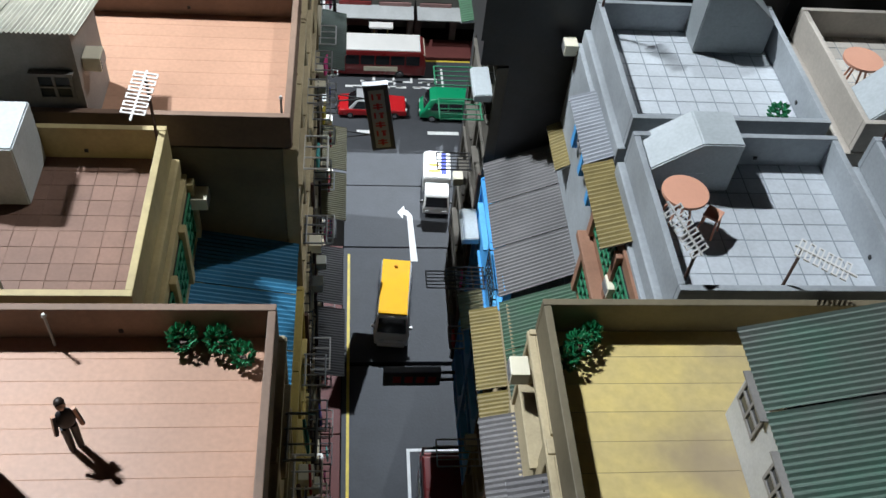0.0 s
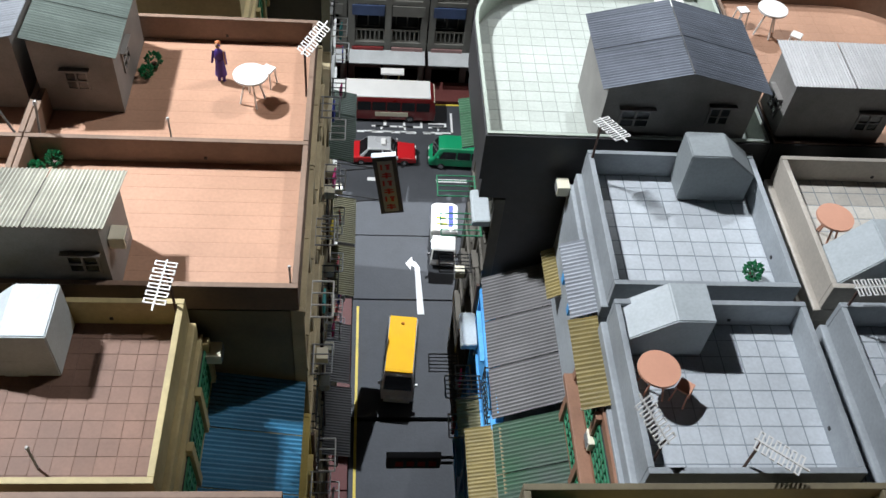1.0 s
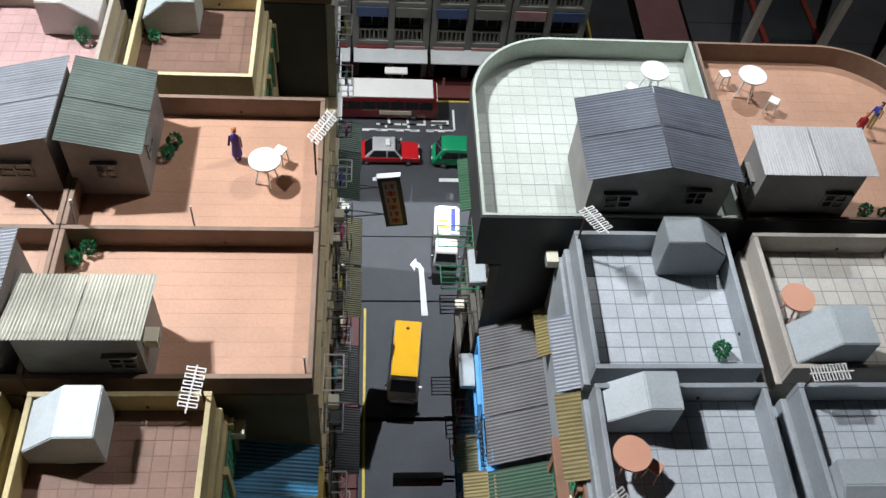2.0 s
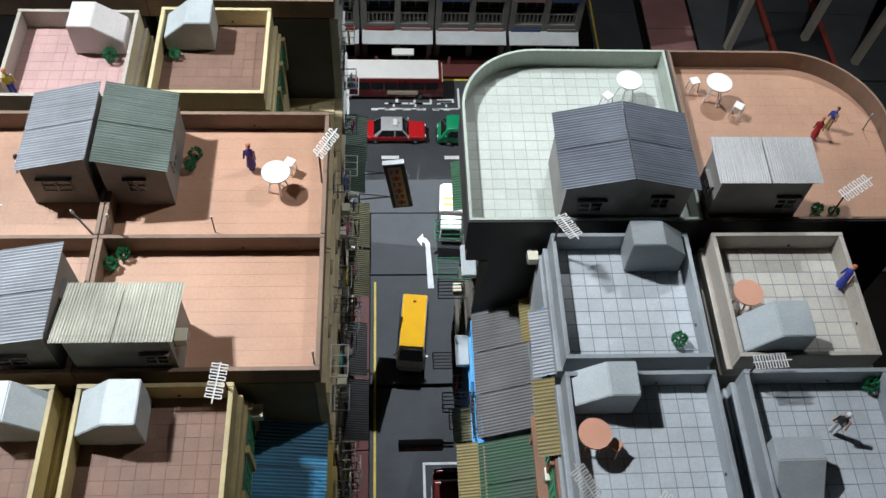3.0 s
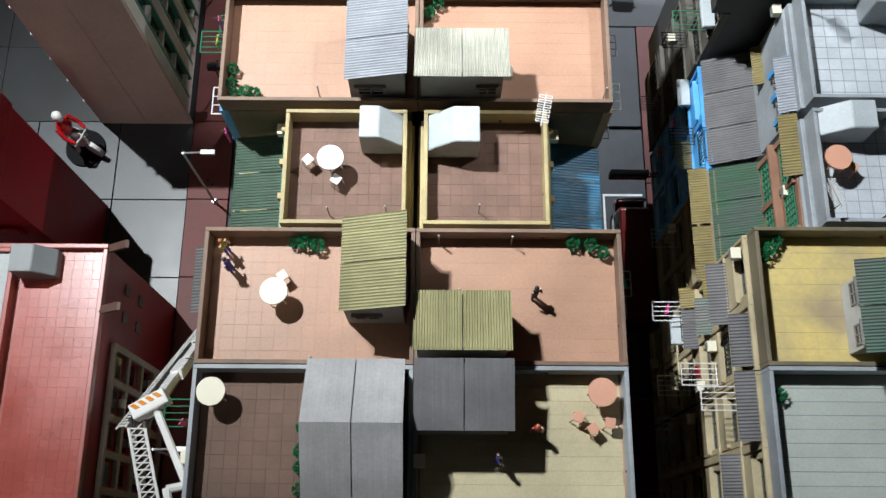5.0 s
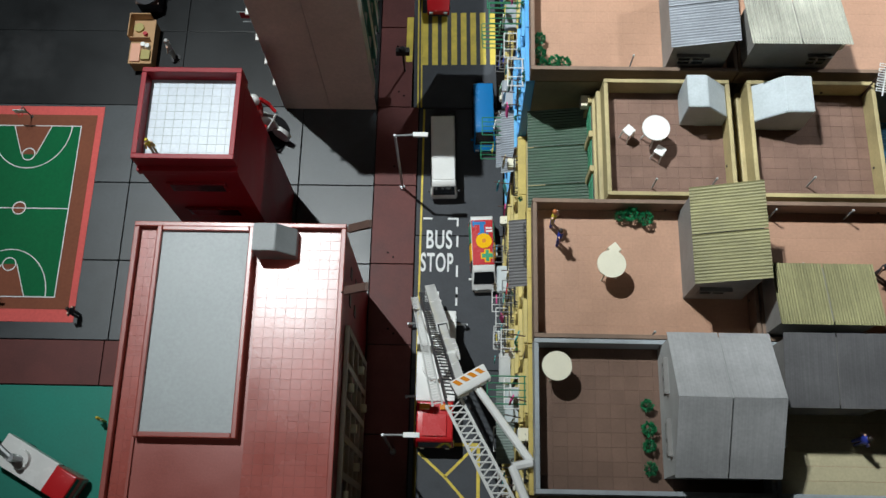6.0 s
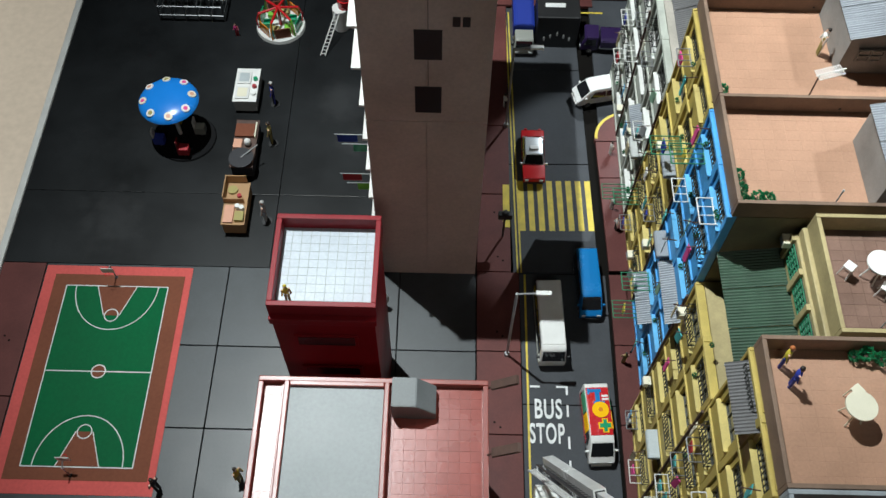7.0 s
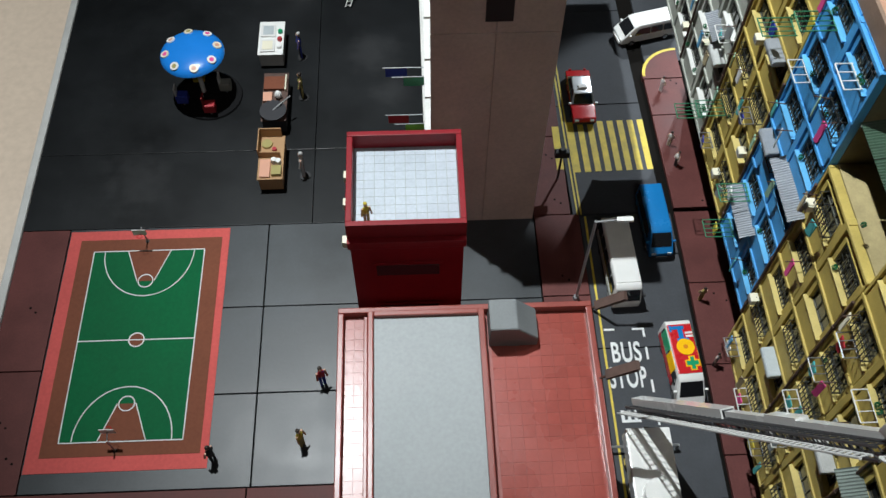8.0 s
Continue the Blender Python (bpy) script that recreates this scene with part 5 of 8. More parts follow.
for y, z, k in ((4.76, 3.42, 3), (4.64, 2.28, 3), (3.71, 3.41, 3), (1.3, 3.98, 0), (1.02, 4.5, 0), (1.35, 3.13, 0), (2.05, 3.12, 0), (0.98, 2.97, 2), (5.05, 3.93, 1), (4.62, 4.0, 1), (2.95, 2.6, 2)):
    rack((RF if y > 2.2 else R0) - 0.02, y, z, "w", k, {1.3: 1, 2.05: 0}.get(y))

for y, z in ((4.5, 4.3), (4.2, 3.36), (1.9, 3.0)):
    slab_awning((RF if y > 2.2 else R0) - 0.02, y, z, "w", *HOODS[0])

# laundry on short poles, boards and cloths before the windows of the main front
def pole_mesh():
    q = fresh(); rod(q, (0, 0, 0), (-0.13, 0, 0.012), 0.005, 6)
    return mesh_of("pole", q, RUST)


def cloth_meshes():
    out = []
    for m, l in ((WHITE, "white"), (HUT_GREY, "pale grey"), (CREAM, "cream"), (TEAL_CLOTH, "teal"), (LEDGE_BLUE, "pale blue"), (MINT_CLOTH, "mint green"), (FACADE_SAND, "sand-coloured"), (PINK_CLOTH, "pink")):
        for w, h in ((0.075, 0.15), (0.055, 0.2)):
            q = fresh()
            prism(q, [(-w / 2, 0.008), (w / 2, 0.008), (w * 0.47, -h * 0.6), (w * 0.52, -h), (0.0, -h * 1.05), (-w * 0.45, -h * 0.96)], "x", -0.005, 0.005)
            bmesh.ops.bevel(q, geom=q.edges[:], offset=0.002, segments=1, affect="EDGES")
            out.append((mesh_of("cloth", q, m), l))
    return out


POLE, SHEETS = pole_mesh(), cloth_meshes()
wash = random.Random(31)
for k in range(14):
    for z in FLOORS:
        for side in (-0.13, 0.12):
            y = 0.12 + (k + 0.5) * 0.5147 + side + wash.uniform(-0.05, 0.05)
            if z < (1.0 if y < 3.2 else 1.6) or (z > 3.3 and (2.1 < y < 3.25 or 5.3 < y < 6.5)) or wash.random() < 0.78:
                continue
            data, l = wash.choice(SHEETS[:14] if wash.random() < 0.93 else SHEETS[14:])
            t = thing("laundry", W - 0.03, y, z + wash.uniform(0.3, 0.46), l + " cloth hanging from a short pole on a tenement front", "laundry", "laundry on the front", wash.uniform(-14, 14))
            again("pole", POLE, t)
            again("cloth", data, t, at(wash.uniform(-0.11, -0.05), 0, 0, wash.uniform(-25, 25)))

# drain pipes down the fronts
for x, ys in ((W - 0.03, (1.15, 2.17, 3.2, 4.225, 5.32, 6.5)), (E + 0.03, (1.15, 2.17, 3.2, 4.225, 5.32)), (R0 - 0.03, (1.16, 2.18)), (RF - 0.03, (4.34,))):
    for y in ys:
        t = thing("drain_pipe", x, y, 0, "brown drain pipe down a tenement front", "pipe", "drain pipes")
        low = 1.1 if y < 3.2 else 1.65
        q = fresh(); rod(q, (0, 0, low if x < -3 else 0.05 if x < 0 else 1.65), (0, 0, 3.7), 0.012, 8)
        part("pipe", q, RUST, t)
        for z in (1.8, 2.6, 3.3):
            q = fresh(); rod(q, (0, 0, z), (0, 0, z + 0.03), 0.018, 8)
            part("bracket", q, RUST, t)


# signs over the narrow street
def hanging_sign():
    t = thing("hanging_sign", 0.36, 7.12, 1.4, "dark framed street sign with red marks on a pale panel", "sign")
    t.matrix_basis = t.matrix_basis @ Matrix.Rotation(radians(-8.3), 4, "Y") @ Matrix.Diagonal((1, 1, 0.66, 1))
    q = fresh(); box(q, -0.12, 0.12, -0.03, 0.03, 0, 1.25, 0.01)
    part("frame", q, DARK_WALL, t)
    q = fresh(); box(q, -0.075, 0.075, -0.036, -0.028, 0.06, 1.17)
    part("panel", q, GREY_PAINT, t, "grey sign panel")
    for i in range(6):
        z = 1.02 - i * 0.175
        for bars in (((-0.05, 0.05, 0.0, 0.022), (-0.012, 0.012, -0.03, 0.09), (-0.045, 0.045, 0.05, 0.07)) if i % 2 else ((-0.05, -0.03, -0.02, 0.09), (0.0, 0.05, 0.06, 0.085), (0.01, 0.04, -0.02, 0.0505))):
            q = fresh(); box(q, bars[0], bars[1], -0.041, -0.0365 + 0.0002 * i, z + bars[2], z + bars[3])
            part("mark", q, RED_CLOTH, t, "red painted mark")
    q = fresh(); box(q, -0.125, 0.125, -0.034, 0.034, 1.25, 1.265, 0.004)
    part("cap", q, METAL, t)
    for z in (0.3, 1.0):
        q = fresh(); rod(q, (-0.5, 0, z), (-0.12, 0, z), 0.01, 6)
        part("bracket", q, BLACK, t)
        q = fresh(); rod(q, (-0.5, 0, z + 0.18), (-0.12, 0, z), 0.008, 6)
        part("bracket", q, BLACK, t)


hanging_sign()
t = thing("cross_sign", 0.48, 3.84, 2.05, "dark street sign with red bars fixed to a tenement front", "sign")
q = fresh(); box(q, -0.22, 0.2, -0.03, 0.03, 0, 0.17, 0.01)
part("frame", q, DARK_WALL, t)
for i in range(4):
    q = fresh(); box(q, -0.15 + i * 0.085, -0.09 + i * 0.085, -0.036, -0.028, 0.05, 0.12)
    part("mark", q, RED_CLOTH, t, "dark red mark")
for z in (0.04, 0.13):
    q = fresh(); rod(q, (0.2, 0, z), (0.3, 0, z), 0.012, 6)
    part("bracket", q, BLACK, t)

# ---- things on the roofs ----
def plant_meshes():
    out = []
    for seed in range(4):
        r = random.Random(seed)
        q = fresh()
        for i in range(110):
            a, h = r.uniform(0, 6.28), 1 - 2 * (i + 0.5) / 110
            rad = math.sqrt(1 - h * h)
            k = r.uniform(0.82, 1.08)
            c = Vector((math.cos(a) * rad * 0.043 * k, math.sin(a) * rad * 0.043 * k, 0.056 + h * 0.045 * k))
            s = r.uniform(0.0075, 0.0115)
            d = Vector((math.cos(a) * rad, math.sin(a) * rad, h + r.uniform(0.2, 1.0))).normalized()
            side = d.cross(Vector((0, 0, 1))).normalized() * s * 0.75
            up = d * s
            n = side.cross(up).normalized() * s * 0.35
            pts = [c - up, c + side + n, c + up * 1.2, c - side + n]
            top = [q.verts.new(p) for p in pts]
            low = [q.verts.new(p - n * 1.3) for p in pts]
            q.faces.new(top)
            q.faces.new(low[::-1])
            for k in range(4):
                q.faces.new((top[k], low[k], low[(k + 1) % 4], top[(k + 1) % 4]))
        bmesh.ops.recalc_face_normals(q, faces=q.faces[:])
        crown = mesh_of("crown", q, LEAF)
        q = fresh(); cone(q, 0, 0, 0, 0.035, 0.014, 0.012, 8)
        out.append((crown, mesh_of("stem", q, RUST)))
    return out


PLANTS = plant_meshes()


def plant(x, y, z=DECK, s=1.0, k=0):
    t = thing("shrub", x, y, z, "small leafy green plastic shrub on a roof", "plant", "roof shrubs", rng.uniform(0, 360))
    t.scale = (s, s, s)
    again("crown", PLANTS[k % 4][0], t)
    again("stem", PLANTS[k % 4][1], t)


SHRUBS = [(-1.69, 4.06), (-1.62, 4.14), (-0.6, 2.09), (-0.47, 2.08), (-0.38, 2.02), (-2.68, 2.08), (-2.6, 2.09), (-2.5, 2.06), (-3.24, 3.53), (-3.24, 3.4),
          (-3.22, 3.31), (-3.13, 3.33), (-3.06, 3.31), (-3.24, 4.36), (-1.23, 5.0), (-1.26, 4.9), (2.08, 3.44), (0.92, 2.12), (0.81, 2.0), (0.86, 2.06),
          (3.28, 3.1), (3.3, 4.5), (3.42, 4.48), (-1.99, 5.98), (-1.5, 6.02), (0.82, 0.97), (-2.55, 0.72), (-2.55, 0.56), (-2.55, 0.45), (-2.55, 0.3)]
for i, (x, y) in enumerate(SHRUBS):
    plant(x, y, DECK, rng.uniform(0.85, 1.15), i)
# small pot plants on the window ledges of the western front
for i in range(30):
    bay, storey = rng.randrange(14), rng.randrange(2, 8)
    yy = 0.12 + (bay + 0.5) * 0.5147
    if storey == 7 and (2.17 < yy < 3.2 or 5.32 < yy < 6.5):
        continue
    t = thing("window_plant", W - 0.018, yy + rng.uniform(-0.12, 0.12), FLOORS[storey] + 0.256, "tiny green pot plant on a window ledge", "plant", "window plants", rng.uniform(0, 360))
    t.scale = (0.42, 0.42, 0.5)
    again("crown", PLANTS[i % 4][0], t)
    again("stem", PLANTS[i % 4][1], t)


def table(x, y, mat, label, r=0.1, z=DECK):
    t = thing("round_table", x, y, z, label, "table", "round tables", rng.uniform(0, 90))
    q = fresh(); cone(q, 0, 0, 0.19, 0.204, r, r, 28)
    part("tabletop", q, mat, t)
    for k in range(4):
        a = radians(45 + 90 * k)
        q = fresh(); rod(q, (0.03 * math.cos(a), 0.03 * math.sin(a), 0.19), (0.075 * math.cos(a), 0.075 * math.sin(a), 0), 0.006, 6)
        part("leg", q, mat, t)


def stool(x, y, mat, label, z=DECK):
    t = thing("stool", x, y, z, label, "stool", "stools by the tables", rng.uniform(0, 90))
    q = fresh(); box(q, -0.036, 0.036, -0.036, 0.036, 0.105, 0.118, 0.004)
    part("seat", q, mat, t)
    for sx in (-1, 1):
        for sy in (-1, 1):
            q = fresh(); rod(q, (sx * 0.028, sy * 0.028, 0.106), (sx * 0.036, sy * 0.036, 0), 0.005, 6)
            part("leg", q, mat, t)


WT, ST = "white round plastic table on a tiled roof", "white square plastic stool beside a table"
for x, y in ((-0.62, 4.72), (-2.42, 2.71), (2.04, 5.62), (2.75, 5.6)):
    table(x, y, WHITE, WT)
table(-2.78, 1.67, CREAM, "cream round plastic table on a tiled roof")
table(-3.17, 0.95, CREAM, "cream round plastic table on a tiled roof")
for x, y in ((-0.46, 0.96), (1.4, 2.74), (2.56, 3.71), (2.15, 1.97)):
    table(x, y, PEACH, "peach round plastic table on a roof")
for x, y in ((-0.54, 4.88), (-2.6, 2.73), (-2.38, 2.57), (1.88, 5.54), (2.6, 5.7), (2.9, 5.44)):
    stool(x, y, WHITE, ST)
stool(-2.74, 1.81, CREAM, "cream square plastic stool beside a table")
for x, y in ((-0.62, 0.8), (-0.4, 0.76), (-0.52, 0.72), (1.54, 2.7)):
    stool(x, y, PEACH, "peach plastic stool beside a table")


q = fresh()
prism(q, [(-0.012, 0.004), (-0.006, 0.004), (-0.006, 0.044), (0.006, 0.044), (0.006, 0.004), (0.012, 0.004), (0.012, 0.05), (-0.012, 0.05)], "z", -0.003, 0.003)
LOOP = mesh_of("loop", q, PALE_METAL)


def aerial(x, y, tilt, rz, high=0.36, z=DECK, flat=False, w=0.2):
    """A rooftop television aerial: a post and a head of looped rods."""
    t = thing("tv_aerial", x, y, z, "white looped television aerial on a thin roof post", "aerial", "television aerials", rz)
    q = fresh(); rod(q, (0, 0, 0), (0, 0, high), 0.007, 6)
    part("post", q, RUST, t)
    q = fresh(); box(q, -0.03, 0.215, -0.0039, 0.0039, -0.004, 0.004)
    h = part("head", q, PALE_METAL, t)
    h.matrix_basis = at(0, 0, high) @ Matrix.Rotation(radians(tilt), 4, "Y")
    for i in range(6):
        for k in (0, 180):
            again("loop", LOOP, h, at(-0.008 + i * 0.036, 0, 0, k))


aerial(-0.31, 4.78, -35, 42, 0.34)
aerial(-0.82, 3.09, 15, -100, 0.45)
aerial(-2.58, 4.3, -5, 15, 0.3)
aerial(1.31, 4.16, -8, -64, 0.43)
aerial(1.32, 2.33, -28, 126, 0.3)
aerial(2.46, 3.15, -4, 2, 0.3)
aerial(1.7, 2.28, 4, -35, 0.36)
aerial(3.35, 4.4, -25, 25, 0.36)


def post(x, y, z=DECK):
    t = thing("roof_post", x, y, z, "short grey vent post with a small cap", "post", "roof posts")
    q = fresh(); rod(q, (0, 0, 0), (0, 0, 0.17), 0.0055, 8)
    part("pipe", q, HUT_DARK, t)
    q = fresh(); cone(q, 0, 0, 0.17, 0.183, 0.01, 0.006, 8)
    part("cap", q, PALE_SHED_WALL, t)
    return t


for x, y in ((-1.035, 4.35), (-2.55, 3.32), (-0.31, 3.32), (-1.3, 2.35), (-2.43, 2.32), (-2.0, 2.33), (-1.06, 2.1), (3.9, 5.3), (-1.6, 2.1), (-2.5, 1.2), (-1.45, 1.7)):
    post(x, y)
# two leaning pipes at the party wall
for x, y, rx, ry in ((-1.82, 4.28, 0, -14), (-1.72, 4.27, 4, 8)):
    t = post(x, y)
    t.rotation_euler = (radians(rx), radians(ry), 0)
    t.scale = (1.3, 1.3, 2.0)


def figurine(x, y, z, rz, top, legs, hair, label, s=1.0, lean=0.0, skirt=False):
    """A painted toy figure, kept as one plain shape."""
    q = fresh()
    groups = []
    def done(mat):
        groups.append((len(q.faces), mat))
    if skirt:
        cone(q, 0, 0, 0.05, 0.16, 0.036, 0.024, 10)
    for k in (-1, 1):
        cone(q, 0, k * 0.014, 0.0, 0.14, 0.011, 0.014, 8)
    done(legs)
    ball(q, 0, 0, 0.185, 0.021, 0.034, 0.052, 10, 8)
    for k in (-1, 1):
        rod(q, (0, k * 0.032, 0.22), (0.016, k * 0.042, 0.14), 0.0085, 6)
    done(top)
    ball(q, 0, 0, 0.262, 0.018, 0.017, 0.022, 10, 8)
    done(SKIN)
    ball(q, -0.004, 0, 0.272, 0.018, 0.018, 0.017, 10, 6)
    done(hair)
    data = mesh_of("figurine", q, legs, True)
    for m in (top, SKIN, hair):
        data.materials.append(m)
    i = 0
    for slot, (count, _) in enumerate(groups):
        while i < count:
            data.polygons[i].material_index = slot
            i += 1
    ob = new("figurine", data)
    ob.matrix_basis = at(x, y, z, rz) @ Matrix.Rotation(radians(lean), 4, "Y") @ Matrix.Scale(s, 4)
    return tagged(ob, label, "figurine", "toy figures")


F = "painted toy figure in {} standing on {}"
for x, y, rz, top, legs, hair, w, skirt in ((-0.82, 4.9, -100, VIOLET_CLOTH, VIOLET_CLOTH, GINGER, "a violet dress", True), (-0.9, 1.68, -60, DARK_CLOTH, DARK_CLOTH, HAIR, "dark clothes", False),
                                           (-3.13, 1.88, -20, BLUE_CLOTH, BLUE_CLOTH, HAIR, "blue", False), (-3.17, 2.02, -30, YELLOW_CLOTH, BLUE_CLOTH, GINGER, "yellow and blue", False),
                                           (-2.65, 5.6, -60, YELLOW_CLOTH, BLUE_CLOTH, GINGER, "yellow and blue", False), (3.47, 5.21, -120, RED_CLOTH, RED_CLOTH, GINGER, "a red coat", True),
                                           (3.61, 5.31, -150, BLUE_CLOTH, GOLD_CLOTH, HAIR, "a blue jacket", False), (3.3, 3.86, 200, BLUE_CLOTH, BLUE_CLOTH, GINGER, "a blue robe", True),
                                           (2.96, 2.8, -140, DARK_CLOTH, WHITE, WHITE, "a dark waistcoat", False), (-2.40, 4.8, 180, WHITE, GOLD_CLOTH, HAIR, "white", False),
                                           (-0.92, 0.71, -90, RED_CLOTH, DARK_CLOTH, GINGER, "red", False), (-1.18, 0.5, 20, BLUE_CLOTH, DARK_CLOTH, HAIR, "blue", False)):
    figurine(x, y, DECK, rz, top, legs, hair, F.format(w, "a roof"), 0.85 if y > 5 and x > 2 else 1.0, 0, skirt)
figurine(-6.83, 3.42, 3.02, -70, YELLOW_CLOTH, GOLD_CLOTH, YELLOW_CLOTH, "painted toy figure in yellow fire kit on the red tower")
for x, y, rz, top, legs in ((-3.09, 7.43, 30, WHITE, WHITE), (-3.14, 6.5, 60, WHITE, DARK_CLOTH), (-3.11, 6.17, 200, WHITE, DARK_CLOTH), (-3.16, 4.22, 90, GOLD_CLOTH, YELLOW_CLOTH), (-3.16, 3.39, -60, STATUE_GREY, DARK_CLOTH), (-4.575, 8.25, 40, WHITE, DARK_CLOTH)):
    figurine(x, y, 0.03, rz, top, legs, HAIR, F.format("light clothes" if top is WHITE else "drab clothes", "the pavement"))
for x, y, rz, top, legs, l in ((-7.5, 3.33, -60, RED_CLOTH, BLUE_CLOTH, "red and blue"), (-7.7, 2.64, -30, YELLOW_CLOTH, GOLD_CLOTH, "yellow fire kit"), (-8.62, 2.5, 150, DARK_CLOTH, DARK_CLOTH, "black")):
    figurine(x, y, 0.0, rz, top, legs, HAIR, F.format(l, "the plaza"), 1.45)
figurine(-8.12, 1.2, 0.0, -120, YELLOW_CLOTH, GOLD_CLOTH, YELLOW_CLOTH, F.format("yellow fire kit", "the teal felt"))

# ---- west plaza: the red buildings and the tower ----
def red_tower():
    x0, x1, y0, y1, top = -7.0, -6.01, 3.23, 4.26, 3.19
    cx, cy = (x0 + x1) / 2, (y0 + y1) / 2
    a, c = (x1 - x0) / 2, (y1 - y0) / 2
    t = thing("red_tower", cx, cy, 0, "glossy maroon tower block with a pale blue tiled roof terrace", "building")
    q = fresh(); box(q, -a + 0.02, a - 0.02, -c + 0.02, c - 0.02, 0, 2.9, 0.006)
    part("wall", q, MAROON, t)
    q = fresh(); box(q, -a, a, -c, c, 2.9, 3.0, 0.01)
    part("cornice", q, MAROON, t)
    q = fresh(); box(q, -a + 0.03, a - 0.03, -c + 0.06, c - 0.03, 3.0, 3.02)
    d = part("roof_deck", q, PALE_GROUT, t)
    for s, e in (("n", 0), ("s", 0.05), ("w", 0), ("e", 0)):
        q = fresh()
        if s in "ns":
            y = c - 0.05 if s == "n" else -c + e
            box(q, -a, a, y, y + 0.05, 3.0, top, 0.006)
        else:
            x = -a if s == "w" else a - 0.05
            box(q, x, x + 0.05, -c + 0.101, c - 0.051, 3.0, top - 0.002, 0.006)
        part("parapet", q, MAROON, t)
    n = 10
    sx, sy = (2 * a - 0.1) / n, (2 * c - 0.15) / n
    data = tile_mesh(min(sx, sy), PALE_BLUE_TILE, "roof_tile")
    for i in range(n):
        for j in range(n):
            again("tile", data, d, at(-a + 0.05 + (i + 0.5) * sx, -c + 0.1 + (j + 0.5) * sy, 3.02))
    for z in (1.0, 1.75, 2.45):
        q = fresh()
        box(q, -0.3, 0.3, -c + 0.0, -c + 0.018, z, z + 0.22)
        f = part("window", q, MAROON, t)
        q = fresh(); box(q, -0.27, 0.27, -c - 0.004, -c + 0.004, z + 0.03, z + 0.19)
        part("pane", q, PANE, f)
    for y in (-0.3, 0.1, 0.4):
        q = fresh(); box(q, -a - 0.07, -a + 0.02, y, y + 0.08, 2.6, 2.68, 0.008)
        part("condenser", q, CREAM, t)
    return t


red_tower()


def red_hall():
    x0, x1, y0, y1, z = -7.1, -4.97, 0.05, 2.86, 2.5
    t = thing("red_hall", (x0 + x1) / 2, (y0 + y1) / 2, 0, "brick-red tiled hall with a grey panel on its flat roof", "building")
    a, c = (x1 - x0) / 2, (y1 - y0) / 2
    q = fresh(); box(q, -a + 0.02, a - 0.02, -c, c - 0.02, 0, z - 0.02, 0.006)
    part("wall", q, MAROON, t)
    q = fresh(); box(q, -a, a, -c, c, z - 0.02, z, 0.005)
    d = part("roof_deck", q, RED_TRIM, t)
    for x, w in ((-a, 0.05), (a - 0.05, 0.05)):
        q = fresh(); box(q, x, x + w, -c, c - 0.051, z, z + 0.08, 0.008)
        part("parapet", q, RED_TRIM, t)
    q = fresh(); box(q, -a, a, c - 0.05, c, z, z + 0.082, 0.008)
    part("parapet", q, RED_TRIM, t)
    # the raised grey panel and its frame
    gx0, gx1, gy0, gy1 = -6.85 + 6.035, -5.88 + 6.035, 0.72 - 1.455, 2.8 - 1.455
    q = fresh(); box(q, gx0 + 0.05, gx1 - 0.05, gy0 + 0.05, gy1 - 0.05, z, z + 0.09, 0.004)
    part("roof_panel", q, GREY_ROOF, t, "smooth pale grey roof panel")
    for f in ((gx0, gx0 + 0.05, gy0, gy1), (gx1 - 0.05, gx1, gy0, gy1), (gx0 + 0.051, gx1 - 0.051, gy0, gy0 + 0.05), (gx0 + 0.051, gx1 - 0.051, gy1 - 0.05, gy1)):
        q = fresh(); box(q, *f, z, z + 0.13, 0.01)
        part("panel_frame", q, RED_TRIM, t)
    # roof tiles beside the panel
    s = 0.1
    data = tile_mesh(s, RED_BRICK, "roof_tile")
    x = gx1 + 0.07
    while x < a - 0.1:
        y = -c + 0.05
        while y < c - 0.1:
            again("tile", data, d, at(x + s / 2 - 0.02, y + s / 2, z))
            y += s
        x += s
    # a strip of two rows of tiles and a long board on the other side of it
    for i in range(2):
        y = -c + 0.05
        while y < c - 0.1:
            again("tile", data, d, at(-a + 0.056 + (i + 0.5) * 0.078, y + s / 2, z) @ Matrix.Diagonal((0.78, 1, 1, 1)))
            y += s
    q = fresh(); box(q, -a + 0.214, -a + 0.244, -c + 0.02, c - 0.06, z, z + 0.03, 0.005)
    part("board", q, RED_TRIM, d)
    # the street side: a pale frame of posts and beams with dark red bays, and air conditioners in some of them
    q = lattice(fresh(), [-1.36 + 0.36 * k for k in range(6)], [0.25 + 0.46 * k for k in range(5)], -1.395, 0.475, 0.215, 2.125, 0.035, a - 0.018, a + 0.03)
    part("window_frame", q, BEIGE_WALL, t, "pale grid of posts and beams")
    for k in range(5):
        for j in range(4):
            y, zz = -1.36 + 0.36 * k + 0.04, 0.25 + 0.46 * j + 0.04
            q = fresh(); box(q, a - 0.024, a - 0.014, y, y + 0.28, zz, zz + 0.38)
            f = part("window", q, MAROON, t)
            q = fresh(); box(q, a - 0.0138, a - 0.009, y + 0.03, y + 0.25, zz + 0.12, zz + 0.35)
            part("pane", q, PANE, f)
            if (k + 2 * j) % 3 == 0:
                q = fresh(); box(q, a - 0.01, a + 0.06, y + 0.1, y + 0.19, zz + 0.02, zz + 0.09, 0.006)
                part("condenser", q, CREAM, t)
